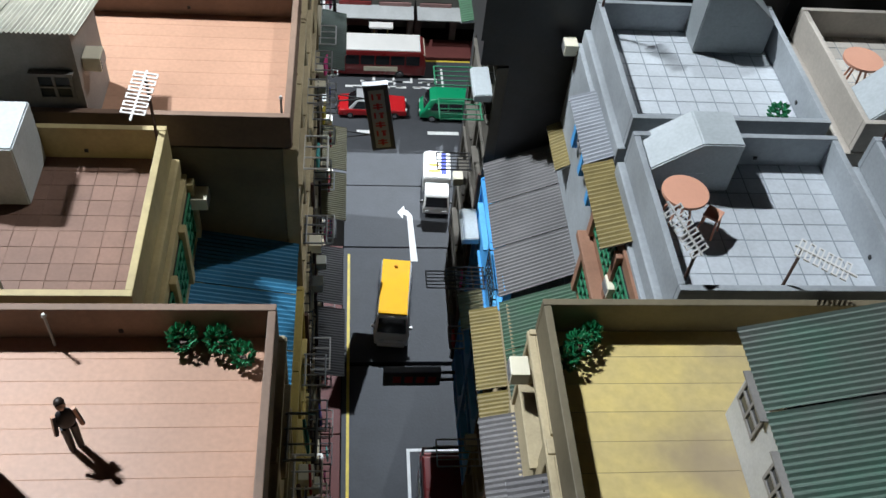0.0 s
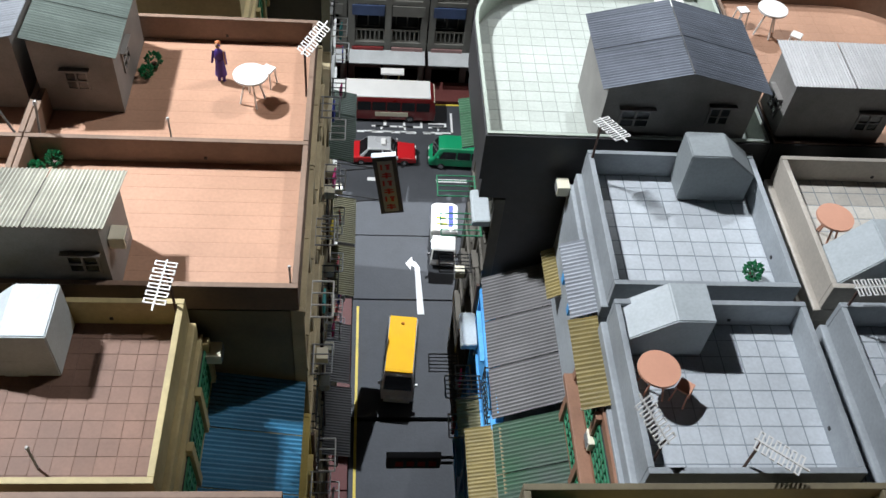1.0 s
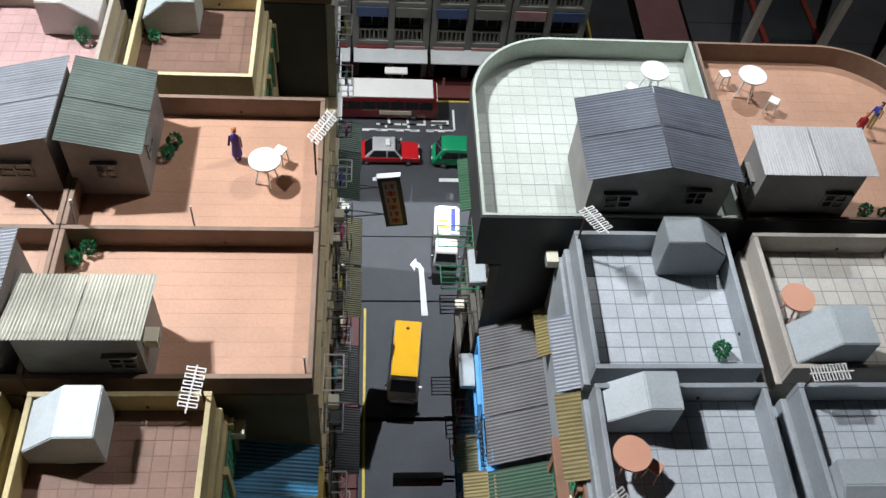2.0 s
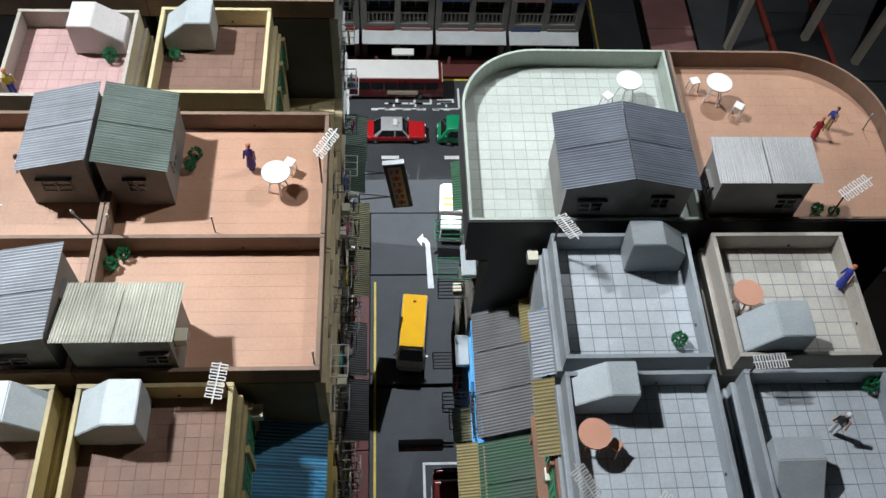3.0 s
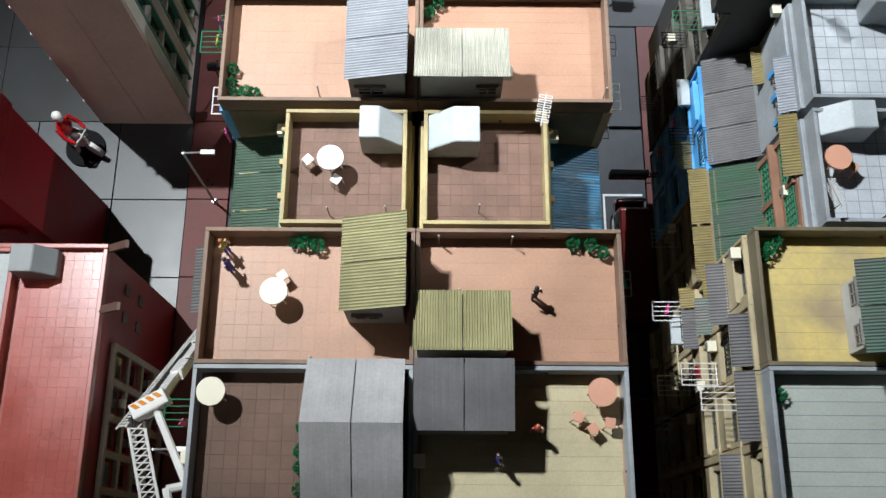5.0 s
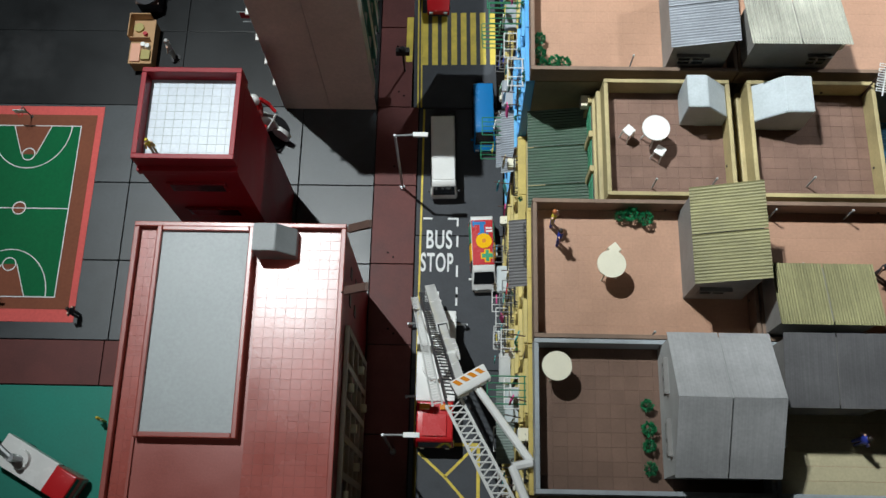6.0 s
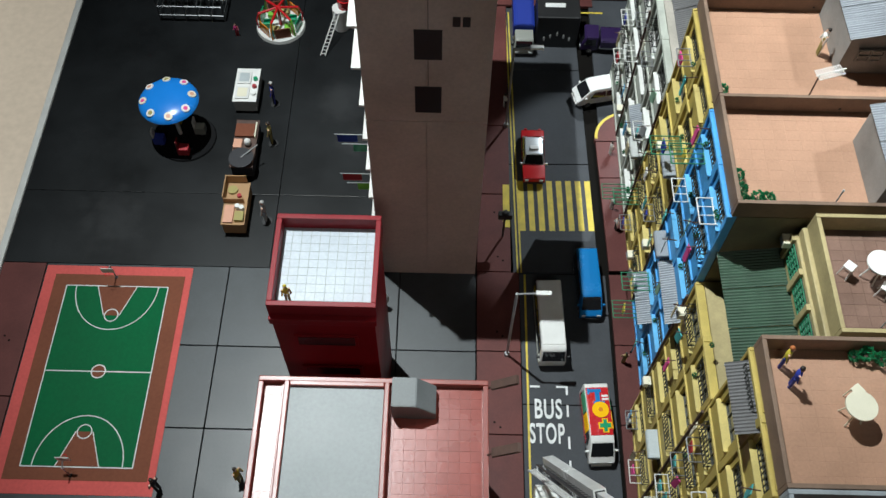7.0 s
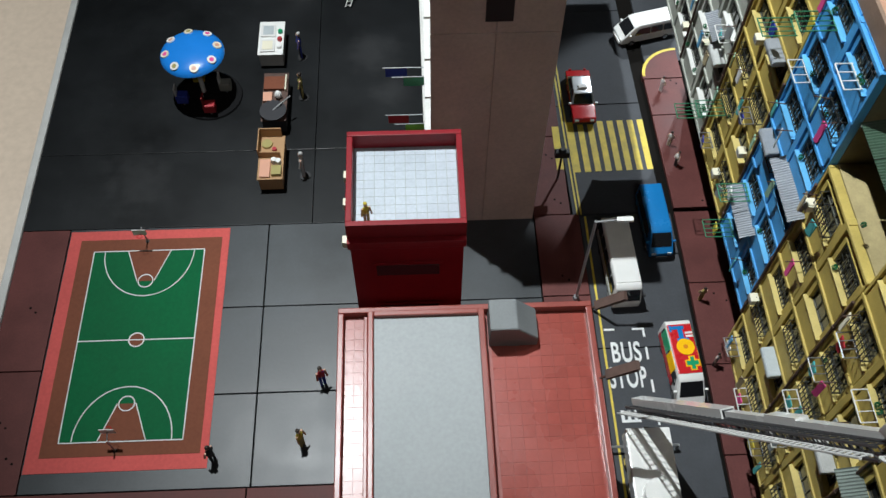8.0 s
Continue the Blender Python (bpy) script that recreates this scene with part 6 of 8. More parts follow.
    for y in (0.75, 1.05):
        for zz in (1.3, 1.75):
            q = fresh(); box(q, a - 0.024, a - 0.012, y, y + 0.12, zz, zz + 0.14)
            part("vent", q, BLACK, t)
    return t


red_hall()
t = hut(-5.85, -5.45, 2.5, 2.78, "e", SLATE_HUT, "grey boxy stair hut on the red roof", 0.12, 0.3, 0.55)
t.location.z = 2.5 * U


def tower():
    x0, x1, y0, y1, top = -6.24, -5.0, 5.46, 9.0, 4.84
    t = thing("apartment_tower", (x0 + x1) / 2, (y0 + y1) / 2, 0, "tall mauve-brown apartment tower with cream window fronts", "building")
    a, c = (x1 - x0) / 2, (y1 - y0) / 2
    q = fresh(); box(q, -a + 0.06, a - 0.06, -c, c, 0, top)
    part("wall", q, TOWER_WALL, t)
    for z0, z1 in ((0.0, 3.14), (3.15, top)):
        q = fresh(); box(q, -a, -0.003, -c - 0.02, -c + 0.02, z0 + 0.004, z1, 0.003)
        part("wall_panel", q, TOWER_WALL, t)
        q = fresh(); box(q, 0.003, a, -c - 0.02, -c + 0.02, z0 + 0.004, z1, 0.003)
        part("wall_panel", q, TOWER_WALL, t)
    for z in (3.3, 4.07):
        q = fresh(); box(q, -0.11, 0.15, -c - 0.028, -c - 0.015, z, z + 0.385)
        part("window", q, BLACK, t, "black square window")
    # white balcony slabs on the western side, the upper ones wider
    for k in range(8):
        z, out = 0.55 + 0.55 * k, 0.1 if k > 5 else 0.06
        q = fresh(); box(q, -a - out, -a + 0.055, -c + 0.025, c - 0.05, z, z + 0.03, 0.005)
        part("balcony", q, WHITE_EDGE, t, "chalky white balcony slab")
    q = fresh(); box(q, 0.017, 0.023, -c - 0.0215, -c - 0.0195, 3.69, 4.065); box(q, 0.017, 0.023, -c - 0.0215, -c - 0.0195, 4.46, top)
    part("seam", q, BLACK, t)
    q = fresh(); box(q, -a - 0.01, a + 0.01, -c - 0.04, c, top, top + 0.07, 0.01)
    part("roof_edge", q, TOWER_WHITE, t)
    for k in range(2):
        q = fresh(); box(q, 0.24 + 0.09 * k, 0.31 + 0.09 * k, -c - 0.024, -c - 0.018, 4.5, 4.62)
        part("sign_bar", q, BLACK, t, "black painted bar")
    # the street side: white panels and green fins the whole way up, and small windows with ledges between them
    for k in range(7):
        y = -c + 0.03 + k * 0.5
        q = fresh(); box(q, a - 0.059, a + 0.004, y, y + 0.19, 0.3, top - 0.004, 0.004)
        part("wall_panel", q, TOWER_WHITE, t, "chalky white panel")
        for v in (0.1905, 0.464):
            q = fresh(); box(q, a - 0.059, a + 0.014, y + v, y + v + 0.03, 0.3, top - 0.004, 0.003)
            part("fin", q, TOWER_GREEN, t, "green fin")
        for f in range(8):
            z = 0.4 + f * 0.55
            q = fresh(); box(q, a - 0.058, a - 0.05, y + 0.225, y + 0.46, z + 0.1, z + 0.4)
            pane = part("window", q, GREEN_PANE, t)
            q = fresh(); box(q, a - 0.058, a - 0.004, y + 0.223, y + 0.462, z + 0.02, z + 0.07, 0.004)
            part("ledge", q, TOWER_WHITE, pane)
    return t


tower()

# ---- things on the plaza and the playground ----
def carousel():
    t = thing("carousel", -9.22, 7.63, 0, "small carousel ride with a blue dome on a dark round base", "carousel")
    q = fresh(); cone(q, 0.1, -0.07, 0, 0.03, 0.42, 0.41, 32); part("base", q, MATT_BLACK, t)
    q = fresh()
    rings = []
    for i in range(9):
        a = radians(90 * i / 8)
        r, z = 0.41 * math.cos(a), 0.73 + 0.13 * math.sin(a)
        rings.append([q.verts.new((max(r, 0.004) * math.cos(k * math.pi / 16), max(r, 0.004) * math.sin(k * math.pi / 16), z)) for k in range(32)])
    for ra, rb in zip(rings, rings[1:]):
        for k in range(32):
            q.faces.new((ra[k], ra[(k + 1) % 32], rb[(k + 1) % 32], rb[k]))
    q.faces.new(rings[-1]); q.faces.new(rings[0][::-1])
    dome = part("dome", q, BRIGHT_BLUE, t, "glossy blue dome", True)
    for k in range(8):
        a = radians(45 * k + 12)
        q = fresh()
        n = Vector((math.cos(a) * 0.34, math.sin(a) * 0.34, 0.94)).normalized()
        m = Matrix.Translation((0.33 * math.cos(a), 0.33 * math.sin(a), 0.812)) @ n.to_track_quat("Z", "Y").to_matrix().to_4x4()
        bmesh.ops.create_cone(q, cap_ends=True, segments=18, radius1=0.058, radius2=0.056, depth=0.012, matrix=m)
        part("roundel", q, WHITE if k % 2 else CREAM, dome, "pale round badge")
        q = fresh()
        bmesh.ops.create_cone(q, cap_ends=True, segments=14, radius1=0.034, radius2=0.03, depth=0.016, matrix=m)
        part("roundel", q, (PEACH, PINK_CLOTH, GOLD_CLOTH)[k % 3], dome, "coloured badge centre")
    q = fresh(); rod(q, (0, 0, 0.02), (0, 0, 0.73), 0.03, 12); part("pole", q, PALE_METAL, t)
    for k in range(4):
        a = radians(90 * k + 200)
        x, y = 0.04 + 0.29 * math.cos(a), -0.12 + 0.29 * math.sin(a)
        q = fresh(); box(q, x - 0.08, x + 0.08, y - 0.06, y + 0.06, 0.1, 0.24, 0.02)
        s = part("car", q, (BLUE_CLOTH, RED_CLOTH, GREY_PAINT, YELLOW_CLOTH)[k], t)
        q = fresh(); box(q, x - 0.075, x - 0.05, y - 0.055, y + 0.055, 0.24, 0.38, 0.01)
        part("backrest", q, (PALE_METAL, MAROON_PAINT, PALE_METAL, WHITE)[k], s)
        q = fresh(); rod(q, (x, y, 0.03), (x, y, 0.1), 0.015, 6); part("bracket", q, METAL, t)


carousel()


def stall(x, y, w, d, body, top, label):
    t = thing("food_stall", x, y, 0, label, "stall", "food stalls")
    q = fresh(); box(q, -w / 2, w / 2, -d / 2, d / 2, 0.03, 0.24, 0.008); part("cabinet", q, body, t)
    q = fresh(); box(q, -w / 2 - 0.012, w / 2 + 0.012, -d / 2 - 0.012, d / 2 + 0.012, 0.241, 0.26, 0.005); part("counter", q, top, t)
    for sx in (-1, 1):
        for sy in (-1, 1):
            q = fresh(); rod(q, (sx * (w / 2 - 0.03), sy * (d / 2 - 0.04), 0), (sx * (w / 2 - 0.03), sy * (d / 2 - 0.04), 0.04), 0.018, 8); part("caster", q, TYRE, t)
    return t


s = stall(-8.21, 6.3, 0.29, 0.66, CARDBOARD, CARDBOARD, "brown wooden snack stall with pans and jars")
for k, (x0, x1, y0, y1, h, m) in enumerate(((-0.16, -0.145, 0.0, 0.35, 0.15, CARDBOARD), (-0.145, 0.12, 0.335, 0.35, 0.15, CARDBOARD), (-0.145, 0.12, 0.0, 0.015, 0.1, CARDBOARD), (-0.13, 0.0, -0.32, -0.05, 0.03, PEACH), (0.02, 0.14, -0.3, -0.16, 0.05, GOLD_CLOTH))):
    q = fresh(); box(q, x0, x1, y0, y1, 0.2605, 0.26 + h, 0.004); part("tray" if k > 2 else "panel", q, m, s)
for x, y, r, h, m, l in ((-0.06, 0.2, 0.07, 0.03, GOLD_CLOTH, "pan"), (0.04, 0.1, 0.03, 0.05, RED_CLOTH, "jar"), (0.04, -0.08, 0.035, 0.07, WHITE, "jar"), (0.1, -0.1, 0.035, 0.07, WHITE, "jar")):
    q = fresh(); cone(q, 0, 0, 0, h, r, r * 0.95, 14)
    c = thing("cooking_" + l, -8.21 + x, 6.3 + y, 0.2605, ("pale round cooking " if m is WHITE else "round cooking ") + l + " standing on the stall", l, "pots on the stalls")
    part("vessel", q, m, c)
s = stall(-8.22, 7.3, 0.3, 0.8, DARK_CLOTH, RUST, "dark cooking stall with a big wok")
q = fresh(); box(q, -0.15, 0.12, 0.1, 0.32, 0.2605, 0.3, 0.006); part("tray", q, COURT_BROWN, s, "brown tray")
q = fresh(); box(q, 0.125, 0.145, 0.08, 0.34, 0.2605, 0.31, 0.004); part("rail", q, CREAM, s)
q = fresh(); box(q, -0.15, -0.03, -0.1, 0.05, 0.2605, 0.3, 0.006); part("tray", q, PEACH, s, "pink tray")
q = fresh(); ball(q, 0.05, -0.02, 0.32, 0.05, 0.05, 0.06); part("bowl", q, WHITE, s, "white bowl")
q = fresh(); cone(q, 0.0, -0.3, 0.26, 0.34, 0.13, 0.17, 24); part("wok", q, DARK_CLOTH, s, "black iron wok")
q = fresh(); rod(q, (0.0, -0.3, 0.34), (0.22, -0.12, 0.4), 0.01, 6); part("ladle", q, METAL, s)
s = stall(-8.33, 8.36, 0.32, 0.6, PALE_SHED_WALL, WHITE, "white ice stall with two lidded tubs")
for y in (0.12, -0.16):
    q = fresh(); box(q, -0.14, 0.06, y - 0.11, y + 0.11, 0.2605, 0.285, 0.01); tub = part("tub", q, PALE_METAL, s)
    q = fresh(); box(q, -0.11, 0.03, y - 0.08, y + 0.08, 0.2855, 0.29); part("lid", q, CREAM if y < 0 else HUT_GREY, tub)
for y, m in ((0.1, GREEN_PAINT), (-0.04, RED_CLOTH), (-0.18, WHITE)):
    q = fresh(); cone(q, 0.12, y, 0.2605, 0.3, 0.035, 0.03, 12); part("bowl", q, m, s)
for x, y, rz, top, legs, hair, l in ((-7.83, 6.21, 180, STATUE_GREY, STATUE_GREY, STATUE_GREY, "grey"), (-7.9, 7.52, 180, GOLD_CLOTH, DARK_CLOTH, HAIR, "khaki"), (-7.95, 8.25, 190, BLUE_CLOTH, DARK_CLOTH, STATUE_GREY, "blue")):
    figurine(x, y, 0.0, rz, top, legs, hair, F.format(l, "the black playground") , 1.6)
    q = fresh(); cone(q, 0, 0, 0, 0.008, 0.07, 0.07, 18)
    part("disc", q, BLACK, thing("figure_base", x + 0.02, y - 0.02, 0.0, "black disc under a toy figure", "base", "figure bases"))
figurine(-8.67, 9.57, 0.0, -90, PINK_CLOTH, RED_CLOTH, HAIR, F.format("pink", "the black playground"), 0.9)

# round ride with a red star frame
t = thing("roundabout_ride", -8.02, 9.78, 0, "playground roundabout with a red star frame on a grey disc", "playground ride")
q = fresh(); cone(q, 0, 0, 0, 0.05, 0.38, 0.37, 32); part("disc", q, PALE_METAL, t)
for k in range(6):
    a = radians(60 * k + 15)
    q = fresh(); rod(q, (0, 0, 0.4), (0.3 * math.cos(a), 0.3 * math.sin(a), 0.34), 0.02, 8); part("arm", q, RED_PAINT, t)
    q = fresh(); rod(q, (0.3 * math.cos(a), 0.3 * math.sin(a), 0.05), (0.3 * math.cos(a), 0.3 * math.sin(a), 0.35), 0.014, 8); part("post", q, (AMBER, TEAL_CLOTH, PEACH)[k % 3], t)
    q = fresh(); box(q, 0.2 * math.cos(a) - 0.06, 0.2 * math.cos(a) + 0.06, 0.2 * math.sin(a) - 0.06, 0.2 * math.sin(a) + 0.06, 0.06, 0.16, 0.02); part("seat", q, (GREEN_PAINT, GOLD_CLOTH, LIME)[k % 3], t)
    b0, b1 = radians(60 * k + 24), radians(60 * k + 66)
    q = fresh(); prism(q, [(0.33 * math.cos(b0), 0.33 * math.sin(b0)), (0.33 * math.cos(b1), 0.33 * math.sin(b1)), (0.315 * math.cos(b1), 0.315 * math.sin(b1)), (0.315 * math.cos(b0), 0.315 * math.sin(b0))], "z", 0.06, 0.24)
    part("back_board", q, (AMBER, COURT_BROWN, GREEN_PAINT)[k % 3], t)
    q = fresh(); rod(q, (0.3 * math.cos(a), 0.3 * math.sin(a), 0.35), (0.35 * math.cos(a), 0.35 * math.sin(a), 0.2), 0.014, 8); rod(q, (0.35 * math.cos(a), 0.35 * math.sin(a), 0.2), (0.34 * math.cos(a), 0.34 * math.sin(a), 0.05), 0.014, 8)
    part("rail", q, (RED_PAINT, AMBER, LIME)[k % 3], t)
q = fresh(); rod(q, (0, 0, 0.05), (0, 0, 0.42), 0.025, 10); part("pole", q, RED_PAINT, t)

# stacked frames, as a climbing cage
t = thing("climbing_cage", -9.4, 10.2, 0, "grey climbing cage of stacked metal frames", "climbing frame")
for z in (0.12, 0.3, 0.48):
    for k in range(3):
        y = -0.35 + k * 0.35
        q = fresh(); rod(q, (-0.5, y, z), (0.5, y, z), 0.012, 6); part("rail", q, METAL, t)
    for k in range(6):
        x = -0.5 + k * 0.2
        q = fresh(); rod(q, (x, -0.35, z), (x, 0.35, z), 0.009, 6); part("rung", q, METAL, t)
for k in range(6):
    for y in (-0.35, 0.0, 0.35):
        x = -0.5 + k * 0.2
        q = fresh(); rod(q, (x, y, 0), (x, y, 0.5), 0.009, 6); part("upright", q, DARK_METAL, t)

# red barrel slide with a ladder
t = thing("slide_tower", -7.08, 9.8, 0, "small slide tower with a red barrel and a silver ladder", "slide")
q = fresh(); cone(q, 0, 0, 0, 0.4, 0.12, 0.12, 20); part("drum", q, PALE_METAL, t)
q = fresh()
rings = [[q.verts.new((0.08 + r * math.cos(k * math.pi / 12), 0.05 + r * math.sin(k * math.pi / 12), z)) for k in range(24)] for r, z in ((0.115, 0.4), (0.125, 0.56), (0.1, 0.56), (0.095, 0.41))]
for ra, rb in zip(rings, rings[1:] + rings[:1]):
    for k in range(24):
        q.faces.new((ra[k], ra[(k + 1) % 24], rb[(k + 1) % 24], rb[k]))
bmesh.ops.recalc_face_normals(q, faces=q.faces[:])
part("barrel", q, RED_PAINT, t, "open red barrel")
for p, r in [((0.2, y, 0.3), (0.72, y + 0.04, 0.3)) for y in (-0.16, -0.06, 0.04)] + [((0.22, -0.17, 0.3), (0.22, 0.05, 0.3))] + [((x, -0.06, 0.3), (x, -0.06, 0.0)) for x in (0.22, 0.7)]:
    q = fresh(); rod(q, p, r, 0.013, 6); part("bar", q, WHITE, t, "white bar")
q = fresh()
for s in (-0.035, 0.035):
    rod(q, (-0.02 + s, -0.1, 0.42), (-0.24 + s, -0.62, 0.02), 0.008, 6)
for k in range(12):
    f = (k + 0.5) / 12
    rod(q, (-0.055 - 0.22 * f, -0.1 - 0.52 * f, 0.42 - 0.4 * f), (0.015 - 0.22 * f, -0.1 - 0.52 * f, 0.42 - 0.4 * f), 0.006, 5)
part("ladder", q, PALE_METAL, t)

# banners from the tower's west side
for y, z, ms, ls in ((6.3, 1.8, (NAVY_PAINT, GREEN_PAINT), ("navy", "green")), (6.3, 1.0, (RED_CLOTH, LIME), ("dark red", "lime green"))):
    for k, (m, l) in enumerate(zip(ms, ls)):
        t = thing("banner", -6.3, y - 0.14 * k, z, l + " cloth banner on a thin rod from the tower wall", "banner", "wall banners")
        q = fresh(); rod(q, (0.06, 0, 0), (-0.45 + 0.1 * k, 0, 0), 0.007, 6); part("rod", q, METAL, t)
        q = fresh(); box(q, -0.42 + 0.2 * k, -0.18 + 0.22 * k, -0.004, 0.004, -0.14, -0.005, 0.002); part("cloth", q, m, t)

# statue before the tower
def painted(q, done, slot):
    """Gives the faces added since the last call one colour of the statue."""
    for f in q.faces:
        if f not in done:
            f.material_index = slot
    return set(q.faces)


def statue():
    """A rider on a motorcycle: wheels, tank, seat, fork, and the rider above."""
    q = fresh()
    cone(q, 0, 0, 0, 0.03, 0.24, 0.24, 28)
    done = set(q.faces)
    for x in (-0.19, 0.2):
        bmesh.ops.create_cone(q, cap_ends=True, segments=20, radius1=0.11, radius2=0.11, depth=0.05, matrix=Matrix.Translation((x, 0, 0.14)) @ Matrix.Rotation(radians(90), 4, "X"))
    ball(q, 0.04, 0, 0.28, 0.14, 0.06, 0.06); ball(q, -0.14, 0, 0.27, 0.12, 0.06, 0.035); ball(q, 0.0, 0, 0.18, 0.1, 0.06, 0.07)
    rod(q, (0.2, 0, 0.14), (0.13, 0, 0.36), 0.02, 8); rod(q, (0.13, -0.12, 0.36), (0.13, 0.12, 0.36), 0.012, 8)
    for k in (-1, 1):
        rod(q, (-0.07, k * 0.06, 0.3), (0.06, k * 0.09, 0.24), 0.032, 8); rod(q, (0.06, k * 0.09, 0.24), (0.0, k * 0.09, 0.1), 0.026, 8)
    done = painted(q, done, 1)
    ball(q, -0.05, 0, 0.45, 0.07, 0.1, 0.14)
    for k in (-1, 1):
        rod(q, (-0.04, k * 0.1, 0.53), (0.04, k * 0.13, 0.43), 0.028, 8); rod(q, (0.04, k * 0.13, 0.43), (0.12, k * 0.11, 0.38), 0.022, 8)
    done = painted(q, done, 2)
    ball(q, -0.02, 0, 0.66, 0.065, 0.06, 0.07, 14, 10)
    painted(q, done, 3)
    data = mesh_of("statue", q, MATT_BLACK, True)
    for m in (STATUE_GREY, RED_PAINT, WHITE):
        data.materials.append(m)
    ob = new("statue", data)
    ob.matrix_basis = at(-6.41, 5.06, 0.0, -25) @ Matrix.Diagonal((1.1, 1.1, 1.45, 1))
    tagged(ob, "grey, red and white resin rider statue on a round base", "statue")


statue()


def street_lamp(x, y, h, reach, rz, z=0.03):
    t = thing("street_lamp", x, y, z, "grey street lamp with a long white head", "street lamp", "street lamps", rz)
    q = fresh(); cone(q, 0, 0, 0, 0.05, 0.04, 0.03, 12); part("base", q, METAL, t)
    q = fresh(); rod(q, (0, 0, 0.05), (0, 0, h), 0.016, 10); rod(q, (0, 0, h - 0.01), (reach * 0.6, 0, h + 0.02), 0.012, 8); part("pole", q, METAL, t)
    q = fresh(); box(q, reach * 0.55, reach, -0.028, 0.028, h + 0.005, h + 0.04, 0.008); part("lamp_head", q, WHITE, t)


street_lamp(-4.6, 4.29, 1.6, 0.38, 0)
street_lamp(-4.56, 7.9, 1.6, 0.38, 0)
street_lamp(-4.6, 0.9, 1.6, 0.38, 0)
for y, z in ((2.8, 2.56), (2.15, 2.6)):
    t = thing("wall_lamp", -4.98, y, z, "long brown lamp on an arm from the red hall", "wall lamp", "wall lamps")
    q = fresh(); rod(q, (-0.03, 0, -0.06), (0.06, 0, 0.04), 0.012, 8); part("arm", q, RUST, t)
    q = fresh(); prism(q, [(0.04, 0.02), (0.27, 0.17), (0.28, 0.2), (0.25, 0.21), (0.03, 0.05)], "y", -0.04, 0.04); part("lamp_head", q, RUST, t, "brown lamp head")
t = thing("crossing_beacon", -4.63, 6.02, 0.03, "black crossing beacon on a thin pole", "beacon")
q = fresh(); rod(q, (0, 0, 0), (0, 0, 0.5), 0.014, 8); part("pole", q, BLACK, t)
q = fresh(); box(q, -0.09, 0.09, -0.04, 0.04, 0.46, 0.56, 0.012); part("lamp_box", q, BLACK, t)
q = fresh(); cone(q, 0, 0, 0.56, 0.6, 0.05, 0.03, 12); part("cap", q, BLACK, t)
for y, rz in ((5.17, 180), (2.7, 0)):
    t = thing("basketball_hoop", -9.67, y + (0.1 if y > 4 else -0.06), 0.0, "grey basketball hoop with a pale backboard beside the court", "basketball hoop", "basketball hoops", rz)
    t.scale = (0.72, 0.72, 0.72)
    q = fresh(); rod(q, (0, 0, 0), (0, 0, 0.42), 0.012, 8); rod(q, (0, 0, 0.41), (0, 0.12, 0.46), 0.01, 6); part("post", q, METAL, t)
    q = fresh(); box(q, -0.11, 0.11, 0.12, 0.132, 0.4, 0.54, 0.004); part("backboard", q, WHITE, t)
    q = fresh()
    for k in range(14):
        a, c = radians(360 * k / 14), radians(360 * (k + 1) / 14)
        rod(q, (0.04 * math.cos(a), 0.175 + 0.04 * math.sin(a), 0.43), (0.04 * math.cos(c), 0.175 + 0.04 * math.sin(c), 0.43), 0.005, 5)
    part("ring", q, RED_PAINT, t)
    q = fresh(); cone(q, 0, 0, 0, 0.015, 0.04, 0.035, 12); part("foot", q, BLACK, t)
t = thing("ladder", -2.95, 2.85, 0.03, "pale metal ladder lying by the tenements", "ladder", "", 8)
q = fresh(); rod(q, (-0.05, -0.42, 0.0), (-0.05, 0.42, 0.3), 0.008, 6); part("rail", q, PALE_METAL, t)
q = fresh(); rod(q, (0.05, -0.42, 0.0), (0.05, 0.42, 0.3), 0.008, 6); part("rail", q, PALE_METAL, t)
for k in range(11):
    f = (k + 0.5) / 11
    q = fresh(); rod(q, (-0.05, -0.42 + 0.84 * f, 0.3 * f), (0.05, -0.42 + 0.84 * f, 0.3 * f), 0.006, 5); part("rung", q, PALE_METAL, t)

# ---- vehicles: drawn with the nose towards +x, then turned ----
def wheel_meshes(r, w):
    q = fresh(); bmesh.ops.create_cone(q, cap_ends=True, segments=20, radius1=r, radius2=r, depth=w, matrix=Matrix.Rotation(radians(90), 4, "X"))
    bmesh.ops.bevel(q, geom=[e for e in q.edges if len(e.link_faces) == 2 and e.calc_face_angle(0) > 1], offset=r * 0.15, segments=2, affect="EDGES")
    tyre = mesh_of("tyre", q, TYRE, True)
    q = fresh(); bmesh.ops.create_cone(q, cap_ends=True, segments=16, radius1=r * 0.6, radius2=r * 0.5, depth=w * 1.08, matrix=Matrix.Rotation(radians(90), 4, "X"))
    return tyre, mesh_of("rim", q, CHROME, True)


WHEELS = {}


def wheel(t, x, y, r, w=0.05):
    if (r, w) not in WHEELS:
        WHEELS[(r, w)] = wheel_meshes(r, w)
    tyre, rim = WHEELS[(r, w)]
    ob = again("wheel", tyre, t, at(x, y, r))
    again("rim", rim, ob)


